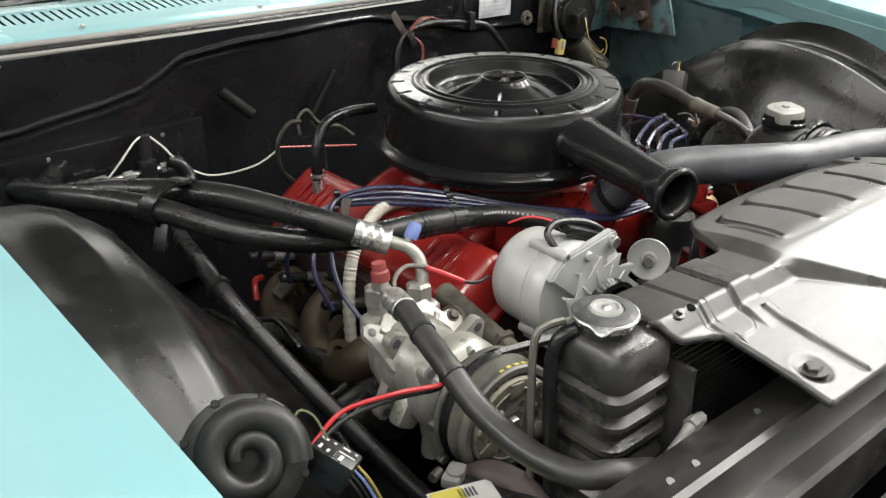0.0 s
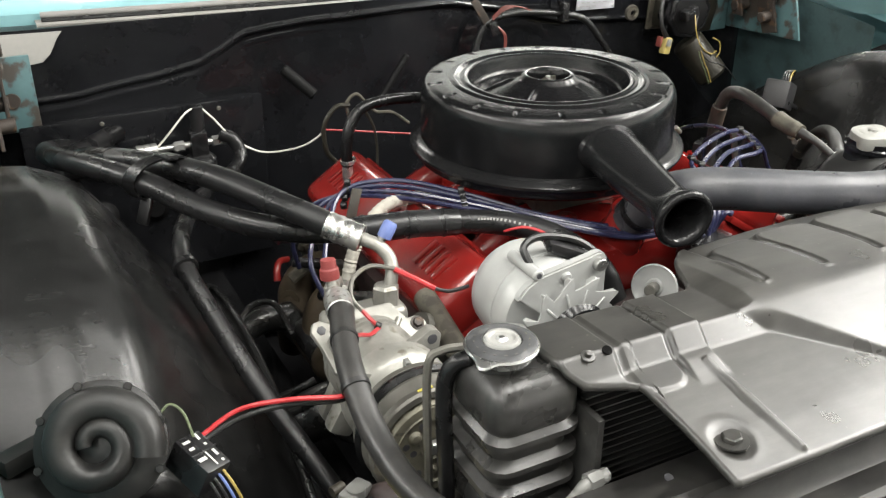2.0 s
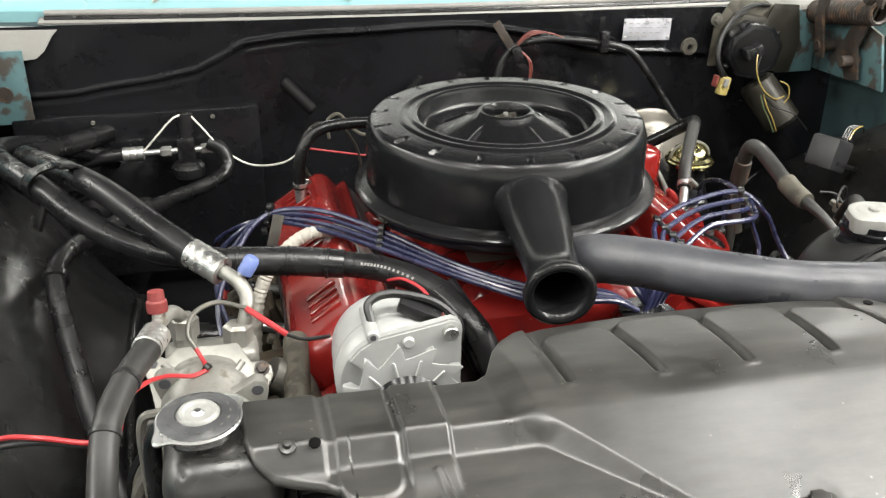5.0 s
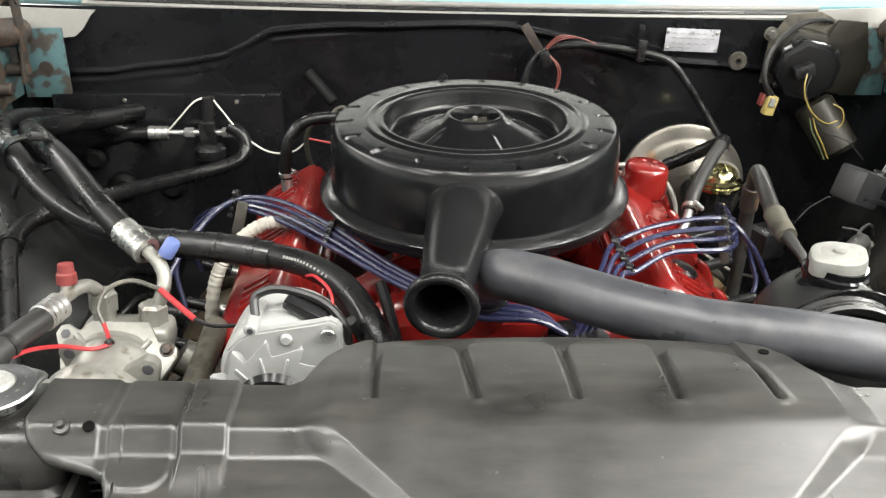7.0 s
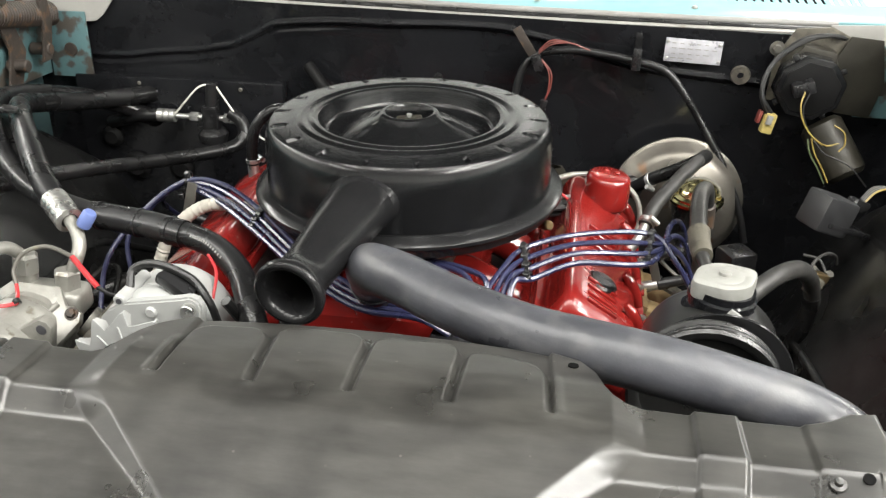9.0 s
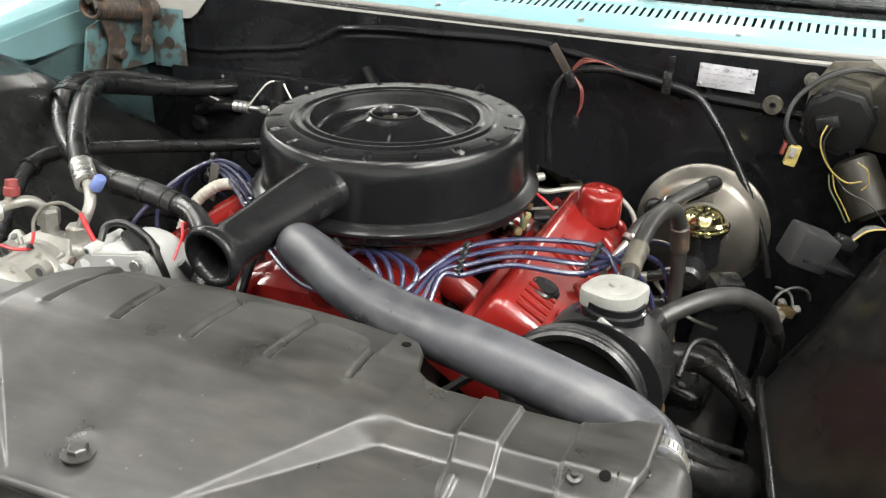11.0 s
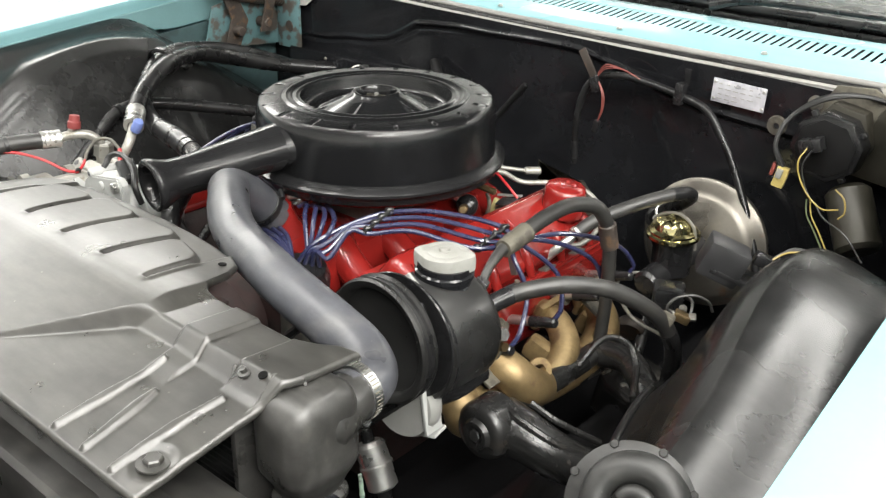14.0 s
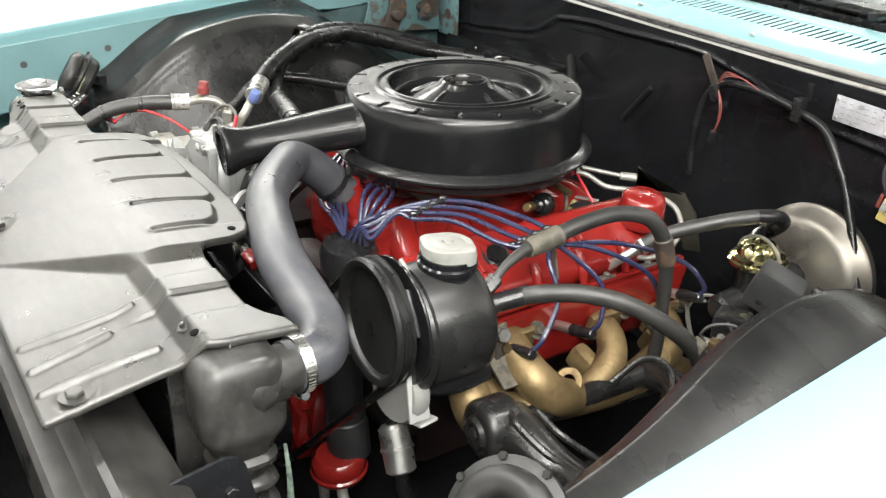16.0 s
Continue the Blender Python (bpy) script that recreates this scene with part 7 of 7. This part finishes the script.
    for pts, m in (([(0.612, 0.352, 0.855), (0.606, 0.340, 0.836), (0.612, 0.338, 0.812), (0.630, 0.338, 0.785), (0.656, 0.337, 0.768), (0.680, 0.345, 0.770)], WIRE_YELLOW), ([(0.620, 0.352, 0.853), (0.612, 0.345, 0.830), (0.617, 0.342, 0.808), (0.634, 0.340, 0.780), (0.660, 0.340, 0.763)], WIRE_BLACK),
                   ([(0.668, 0.350, 0.800), (0.685, 0.345, 0.790), (0.690, 0.345, 0.768), (0.682, 0.345, 0.755)], WIRE_YELLOW), ([(0.628, 0.345, 0.775), (0.634, 0.339, 0.752), (0.650, 0.340, 0.727), (0.668, 0.343, 0.696)], WIRE_GREEN), ([(0.634, 0.345, 0.776), (0.642, 0.339, 0.752), (0.658, 0.340, 0.727), (0.674, 0.343, 0.698)], WIRE_YELLOW), ([(0.640, 0.35, 0.770), (0.660, 0.345, 0.750), (0.700, 0.335, 0.735), (0.735, 0.33, 0.70)], WIRE_BLACK)):
        part("lead", tube(pts, 0.0014, 6), m, g)


wiper_motor()


def brake():
    g = thing("brake_booster", (0.43, 0.42, 0.53), "round aged steel brake booster on the firewall", "brake booster")
    ax = V(0.0, -1, 0.08)
    o = V(0.430, 0.440, 0.612)
    part("shell", lathe([(0, 0), (0.115, 0.0), (0.119, 0.006), (0.119, 0.014), (0.122, 0.016), (0.122, 0.022), (0.115, 0.026), (0.105, 0.045), (0.092, 0.055), (0.055, 0.062), (0.040, 0.072), (0, 0.074)], o, ax, 72), BOOSTER, g, "aged bare steel shell")
    part("check_valve", lathe([(0, 0.022), (0.012, 0.022), (0.0135, 0.014), (0.019, 0.010), (0.021, 0.0)], (0.345, 0.392, 0.648), (0.1, -1, 0.15), 20), RUBBER, g, "black rubber grommet")
    m = thing("master_cylinder", (0.443, 0.27, 0.60), "black master cylinder with a yellow zinc cap", "master cylinder")
    part("body", lathe([(0.030, 0), (0.034, 0.005), (0.034, 0.05), (0.038, 0.058), (0.040, 0.07), (0, 0.07)], (0.446, 0.265, 0.612), (0, 0, 1), 32), PLASTIC, m, "black cast reservoir")
    part("bore", cyl((0.44, 0.375, 0.628), (0.44, 0.19, 0.612), 0.024, n=24, bevel=0.006), PLASTIC, m, "black bore")
    part("cap", lathe([(0.043, 0), (0.0455, 0.002), (0.0455, 0.007), (0.041, 0.009), (0.041, 0.013), (0.033, 0.016), (0.030, 0.026), (0.022, 0.032), (0.012, 0.033), (0, 0.031)], (0.446, 0.262, 0.682), (0, -0.05, 1), 40, warp=lambda a, r, h: 0.002 * math.sin(6 * a) * soft(h, 0.014, 0.02)), YELLOW_ZINC, m, "yellow zinc cap")
    part("bail_wire", tube([(0.404, 0.262, 0.668), (0.410, 0.262, 0.705), (0.435, 0.262, 0.722), (0.460, 0.262, 0.722), (0.482, 0.262, 0.705), (0.488, 0.262, 0.668)], 0.0028, 8), DARK_STEEL, m, "spring bail")
    for k in range(2):
        part("brake_line", tube([(0.41, 0.23 - 0.03 * k, 0.612), (0.39, 0.21 - 0.03 * k, 0.61), (0.40, 0.17, 0.60), (0.45, 0.14, 0.575), (0.50, 0.16, 0.55)], 0.003, 6), DARK_STEEL, m)
    part("switch_block", rbox((0.505, 0.15, 0.625), (0.05, 0.05, 0.05), 0.008, (0, 0, 25)), PLASTIC, m, "black switch block")
    # vacuum hose
    v = solo("vacuum_hose", tube([(0.352, 0.095, 0.707), (0.368, 0.130, 0.728), (0.408, 0.198, 0.749), (0.440, 0.250, 0.759), (0.454, 0.278, 0.757)], 0.0112, 14, 10), HOSE_GREY, (0.40, 0.18, 0.74), "dusty black vacuum hose to the brake booster", "hose")
    part("bent_end", tube([(0.440, 0.250, 0.759), (0.454, 0.278, 0.757), (0.450, 0.302, 0.742), (0.415, 0.330, 0.710), (0.371, 0.356, 0.677), (0.350, 0.374, 0.654)], 0.0118, 14), RUBBER, v, "black bent rubber end")
    clamp(v, (0.3545, 0.100, 0.710), (0.4, 0.75, 0.5), 0.0114, 0.009)
    clamp(v, (0.374, 0.354, 0.679), (-0.7, 0.5, -0.5), 0.0120, 0.008)
    part("cover_fitting", tube([(0.352, 0.095, 0.706), (0.340, 0.072, 0.690), (0.325, 0.062, 0.672)], 0.0075, 12), STEEL, v, "plated elbow")
    # metal line round the filler cap
    solo("metal_line", tube([(0.150, 0.12, 0.765), (0.172, 0.14, 0.760), (0.195, 0.165, 0.742), (0.24, 0.205, 0.740), (0.30, 0.215, 0.735), (0.338, 0.200, 0.712), (0.348, 0.17, 0.690), (0.342, 0.135, 0.677), (0.325, 0.115, 0.676)], 0.0045, 10), CAST, (0.30, 0.2, 0.7), "bent bare metal line behind the filler cap", "pipe")
    lb = solo("linkage_bracket", prism([(-0.01, -0.018), (0.075, -0.022), (0.10, -0.06), (0.115, -0.13), (0.085, -0.13), (0.06, -0.05), (-0.01, 0.014)], 0.010, Matrix(((0.75, 0, 0.66, 0.155), (0.66, 0, -0.75, 0.290), (0, 1, 0, 0.725), (0, 0, 0, 1))), 0.002), OLIVE, (0.20, 0.31, 0.70), "dark olive throttle cable bracket behind the engine", "bracket")
    part("cable_end", cyl((0.145, 0.240, 0.731), (0.166, 0.262, 0.730), 0.0075, n=12, bevel=0.002), CAST, lb, "plated cable end")
    solo("linkage_rod", cyl((0.10, 0.190, 0.742), (0.148, 0.243, 0.731), 0.004, n=10), CAST, (0.12, 0.21, 0.74), "short plated steel linkage rod", "rod")


brake()


def steering_hoses():
    pts = [(0.422, -0.240, 0.756), (0.413, -0.207, 0.777), (0.405, -0.168, 0.788), (0.403, -0.125, 0.794), (0.406, -0.070, 0.806), (0.414, -0.015, 0.811), (0.427, 0.034, 0.797), (0.434, 0.060, 0.758), (0.436, 0.069, 0.716), (0.436, 0.072, 0.62), (0.43, 0.07, 0.52)]
    h = solo("pressure_hose", tube(pts, [0.0062, 0.0062, 0.0085, 0.0112, 0.0115, 0.0115, 0.0115, 0.0115, 0.0112, 0.0105, 0.0105], 14, 10), HOSE_GREY, (0.42, -0.05, 0.75), "dusty black pressure hose with crimped ends", "hose")
    part("crimp", tube([(0.405, -0.166, 0.7885), (0.4035, -0.140, 0.7915), (0.404, -0.112, 0.7965)], [0.0128, 0.0142, 0.0142, 0.0150], 16), GRIME, h, "aged crimped end")
    part("crimp", cyl((0.4335, 0.058, 0.765), (0.4360, 0.069, 0.722), 0.0142, n=16, bevel=0.002), RUST, h, "rusty crimped end")
    pts = [(0.448, -0.215, 0.748), (0.470, -0.190, 0.757), (0.505, -0.148, 0.761), (0.540, -0.098, 0.746), (0.568, -0.050, 0.712), (0.582, -0.022, 0.683), (0.590, -0.006, 0.655)]
    solo("return_hose", tube(pts, 0.0120, 16, 10), HOSE_GREY, (0.5, -0.1, 0.72), "dusty black return hose arching from the steering pump", "hose")
    solo("lower_hose", tube([(0.588, -0.010, 0.662), (0.592, 0.000, 0.640), (0.590, 0.012, 0.600), (0.580, 0.022, 0.550), (0.565, 0.030, 0.500)], 0.0125, 16, 8), RUBBER, (0.58, 0.02, 0.50), "glossy black hose running down beside the inner fender", "hose")


steering_hoses()


def relay_box():
    g = thing("voltage_regulator", (0.62, 0.09, 0.72), "dark grey box with plugs on the inner fender", "regulator")
    part("box", rbox((0.613, 0.085, 0.752), (0.062, 0.05, 0.055), 0.006, (0, 22, 28)), GREY_BOX, g, "dark grey metal box")
    part("base", rbox((0.632, 0.10, 0.728), (0.09, 0.06, 0.008), 0.002, (0, 22, 28)), PLASTIC, g)
    part("plug", rbox((0.662, 0.115, 0.755), (0.03, 0.022, 0.018), 0.004, (0, 22, 28)), PLASTIC, g, "black plug")
    for k in range(4):
        part("lead", tube([(0.67, 0.115 + k * 0.006, 0.758), (0.69, 0.13 + k * 0.006, 0.772), (0.72, 0.15, 0.77), (0.74, 0.17, 0.75)], 0.0015, 6), WIRE_BLACK if k else WIRE_YELLOW, g)


relay_box()


def horns():
    for s, at in ((-1, V(-0.790, -0.468, 0.780)), (1, V(0.800, -0.49, 0.762))):
        g = thing("horn", at - V(0, 0, 0.08), "black snail-shell horn on the inner fender", "horn", "horns")
        ax = V(-0.25, -0.80, 0.55).normalized() if s < 0 else V(0.3, -0.75, 0.58).normalized()
        m = Matrix.Translation(at) @ turn_to(ax)
        part("drum", lathe([(0, -0.035), (0.045, -0.035), (0.054, -0.028), (0.056, -0.012), (0.0605, -0.010), (0.0605, -0.004), (0.054, 0.0), (0.04, 0.004), (0, 0.004)], at, ax, 40), HORN, g, "black drum")
        pts = []
        for k in range(40):
            a = -0.6 + 2 * math.pi * 1.55 * k / 39
            r = 0.056 - 0.042 * k / 39
            pts.append(m @ V(0.82 * r * math.cos(a), 0.82 * r * math.sin(a), 0.010 + 0.004 * k / 39))
        part("spiral", tube(pts, [0.0165, 0.0155, 0.013, 0.0105, 0.007], 14, raw=True), HORN, g, "black spiral trumpet")
        for k in range(8):
            a = 2 * math.pi * k / 8
            hexbolt(g, m @ V(0.0585 * math.cos(a), 0.0585 * math.sin(a), -0.004), ax, 0.0045, 0.005, material=HORN)
        part("bracket", rbox(at + V(s * 0.055, 0.05, -0.02), (0.07, 0.02, 0.02), 0.004, (0, 0, 25)), HORN, g)
    r = thing("relay", (-0.712, -0.481, 0.73), "small black relay with printed labels", "relay")
    rm = pose(-0.7085, -0.487, 0.742, 22, 12, 32)
    b = rbox((0, 0, 0), (0.032, 0.048, 0.034), 0.003)
    b.transform(rm)
    part("case", b, PLASTIC, r, "black relay case")
    b = rbox((0, 0, 0.0172), (0.0335, 0.002, 0.002), 0.0005)
    b.transform(rm)
    part("case_seam", b, PLASTIC, r)
    for x, y, sx, sy in ((-0.008, 0.016, 0.009, 0.003), (0.007, 0.017, 0.003, 0.008), (-0.009, 0.007, 0.006, 0.003), (0.008, 0.006, 0.003, 0.003), (-0.009, -0.008, 0.010, 0.004), (0.000, -0.011, 0.0018, 0.018), (0.009, -0.007, 0.003, 0.008), (0.009, -0.018, 0.003, 0.003)):
        b = rbox((x, y, 0.0176), (sx, sy, 0.0006), 0)
        b.transform(rm)
        part("label_bar", b, LABEL_WHITE, r)
    for k, mm in enumerate((WIRE_BLACK, WIRE_BLACK, CAP_BLUE, WIRE_YELLOW)):
        part("lead", tube([(-0.71 + 0.006 * k, -0.50, 0.745), (-0.70 + 0.006 * k, -0.515, 0.725), (-0.69 + 0.006 * k, -0.53, 0.69)], 0.0015, 6), mm, r)


horns()


def battery():
    g = thing("battery", (-0.575, -0.60, 0.45), "black battery with a yellow and white label", "battery")
    part("case", rbox((-0.590, -0.605, 0.555), (0.17, 0.20, 0.19), 0.008), PLASTIC, g, "black battery case")
    part("label", rbox((-0.578, -0.555, 0.6515), (0.075, 0.085, 0.001), 0, (0, 0, -20)), LABEL_WHITE, g, "white label")
    part("label_yellow", rbox((-0.592, -0.545, 0.653), (0.036, 0.070, 0.001), 0, (0, 0, -20)), LABEL_YELLOW, g, "yellow label")
    for k in range(5):
        part("label_bar", rbox((-0.571 + 0.004 * k, -0.527 - 0.0015 * k, 0.653), (0.002, 0.014, 0.001), 0, (0, 0, -20)), INK, g)
    part("terminal", cyl((-0.553, -0.500, 0.64), (-0.553, -0.500, 0.660), 0.010, n=16), CASTING, g)
    part("clamp", rbox((-0.553, -0.497, 0.650), (0.036, 0.022, 0.014), 0.005, (0, 0, 30)), CASTING, g, "grey terminal clamp")
    part("clamp_bolt", cyl((-0.575, -0.485, 0.650), (-0.560, -0.480, 0.650), 0.006, n=10), GRIME, g)
    w = solo("wrapped_cable", tube([(-0.535, -0.490, 0.628), (-0.520, -0.515, 0.644), (-0.508, -0.545, 0.644), (-0.50, -0.58, 0.630), (-0.495, -0.62, 0.61)], [0.014, 0.018, 0.019, 0.018, 0.016], 16), BROWN, (-0.515, -0.53, 0.62), "dark brown wrapped cable bundle beside the battery", "cable")
    return g


battery()


def suspension():
    for s in (-1, 1):
        g = thing("upper_control_arm", (s * 0.5, -0.2, 0.45), "glossy black suspension arm with a round bushing", "control arm", "control arms")
        part("bushing", lathe([(0, 0.0), (0.012, 0.0), (0.014, -0.006), (0.020, -0.006), (0.024, 0.0), (0.034, 0.0), (0.040, 0.004), (0.043, 0.012), (0.043, 0.05), (0.036, 0.058), (0, 0.058)], (s * 0.455, -0.274, 0.563), (0.05, 1, 0), 36), ARM, g, "black bushing end")
        hexbolt(g, (s * 0.455, -0.276, 0.563), (0, -1, 0.1), 0.010, 0.006, material=ARM)
        part("arm", tube([(s * 0.458, -0.225, 0.560), (s * 0.495, -0.225, 0.556), (s * 0.55, -0.205, 0.530), (s * 0.60, -0.15, 0.49), (s * 0.63, -0.08, 0.46)], [0.038, 0.036, 0.032, 0.030, 0.03], 16), ARM, g, "glossy black arm")
        part("rear_arm", tube([(s * 0.44, 0.06, 0.54), (s * 0.50, 0.05, 0.55), (s * 0.57, 0.0, 0.53), (s * 0.63, -0.05, 0.47)], [0.024, 0.022, 0.022, 0.024], 16), ARM, g)
        part("arm_ridge", tube([(s * 0.470, -0.235, 0.596), (s * 0.505, -0.240, 0.588), (s * 0.555, -0.218, 0.560), (s * 0.600, -0.160, 0.520)], 0.006, 8), ARM, g)
        part("arm_ridge", tube([(s * 0.490, -0.200, 0.592), (s * 0.530, -0.190, 0.574), (s * 0.575, -0.150, 0.540)], 0.005, 8), ARM, g)
        part("brake_pipe", tube([(s * 0.470, -0.05, 0.575), (s * 0.480, 0.0, 0.605), (s * 0.510, 0.02, 0.600), (s * 0.540, 0.0, 0.580), (s * 0.565, -0.05, 0.560)], 0.005, 8), ARM, g)
        part("pivot_bar", cyl((s * 0.436, -0.22, 0.54), (s * 0.436, 0.08, 0.54), 0.018, n=16), ARM, g)
        part("cross_shaft", cyl((s * 0.438, -0.085, 0.528), (s * 0.436, 0.075, 0.506), 0.0115, n=16, bevel=0.002), ARM, g, "black cross shaft")
        part("shaft_end", cyl((s * 0.4381, -0.089, 0.5285), (s * 0.438, -0.083, 0.528), 0.0085, n=14), DARK_STEEL, g)


suspension()


def steering_gear():
    g = thing("steering_gear", (0.45, 0.15, 0.37), "grimy black steering gear box with a bolted cover", "steering gear")
    part("housing", rbox((0.455, 0.165, 0.415), (0.090, 0.13, 0.085), 0.022, (0, 12, -8), 3), ARM, g, "black cast housing")
    part("cover_plate", lathe([(0, 0.008), (0.034, 0.007), (0.040, 0.004), (0.042, 0.0), (0.042, -0.010)], (0.445, 0.145, 0.455), (0.1, -0.25, 1), 28), ARM, g, "round black cover")
    for k in range(4):
        a = 2 * math.pi * k / 4 + 0.5
        hexbolt(g, (0.445 + 0.031 * math.cos(a), 0.145 + 0.031 * math.sin(a), 0.462 - 0.003 * math.cos(a) + 0.008 * math.sin(a)), (0.1, -0.25, 1), 0.0065, 0.007, 0.009, material=DARK_STEEL)
    part("adjuster", cyl((0.445, 0.145, 0.460), (0.447, 0.140, 0.482), 0.006, n=12, bevel=0.001), DARK_STEEL, g)
    part("input_shaft", cyl((0.425, 0.215, 0.450), (0.400, 0.300, 0.510), 0.010, n=14), ARM, g)
    part("coupling", lathe([(0, 0), (0.024, 0), (0.027, 0.004), (0.027, 0.018), (0.024, 0.022), (0, 0.022)], (0.392, 0.245, 0.480), (-0.2, 0.8, 0.45), 24), RUST, g, "rusty round coupling")
    return g


steering_gear()


def pipe_junction():
    g = thing("pipe_junction", (0.597, 0.008, 0.675), "small brass pipe junction with thin grimy pipes", "pipe junction")
    part("block", rbox((0.598, 0.006, 0.684), (0.024, 0.016, 0.014), 0.003, (0, 20, 25)), BRASS, g)
    for d in (V(-1, -0.5, 0.2), V(1, 0.5, 0.1), V(-0.4, 0.9, 0.3)):
        d = d.normalized()
        c = V(0.598, 0.006, 0.684)
        part("nut", lathe([(0, 0), (0.0062, 0), (0.0062, 0.010), (0, 0.010)], c + d * 0.010, d, 6), DARK_STEEL, g)
    part("pipe", tube([(0.588, -0.002, 0.687), (0.580, -0.006, 0.698), (0.588, 0.004, 0.712), (0.606, 0.020, 0.716), (0.622, 0.034, 0.706), (0.628, 0.040, 0.690)], 0.0022, 8), HOSE_GREY, g, "thin grimy pipe")
    part("pipe", tube([(0.608, 0.012, 0.686), (0.600, 0.030, 0.700), (0.580, 0.044, 0.700)], 0.0022, 8), HOSE_GREY, g, "thin grimy pipe")
    part("clip", rbox((0.585, -0.018, 0.682), (0.020, 0.016, 0.026), 0.003, (0, 25, 20)), GRIME, g, "grimy hose clip")


pipe_junction()
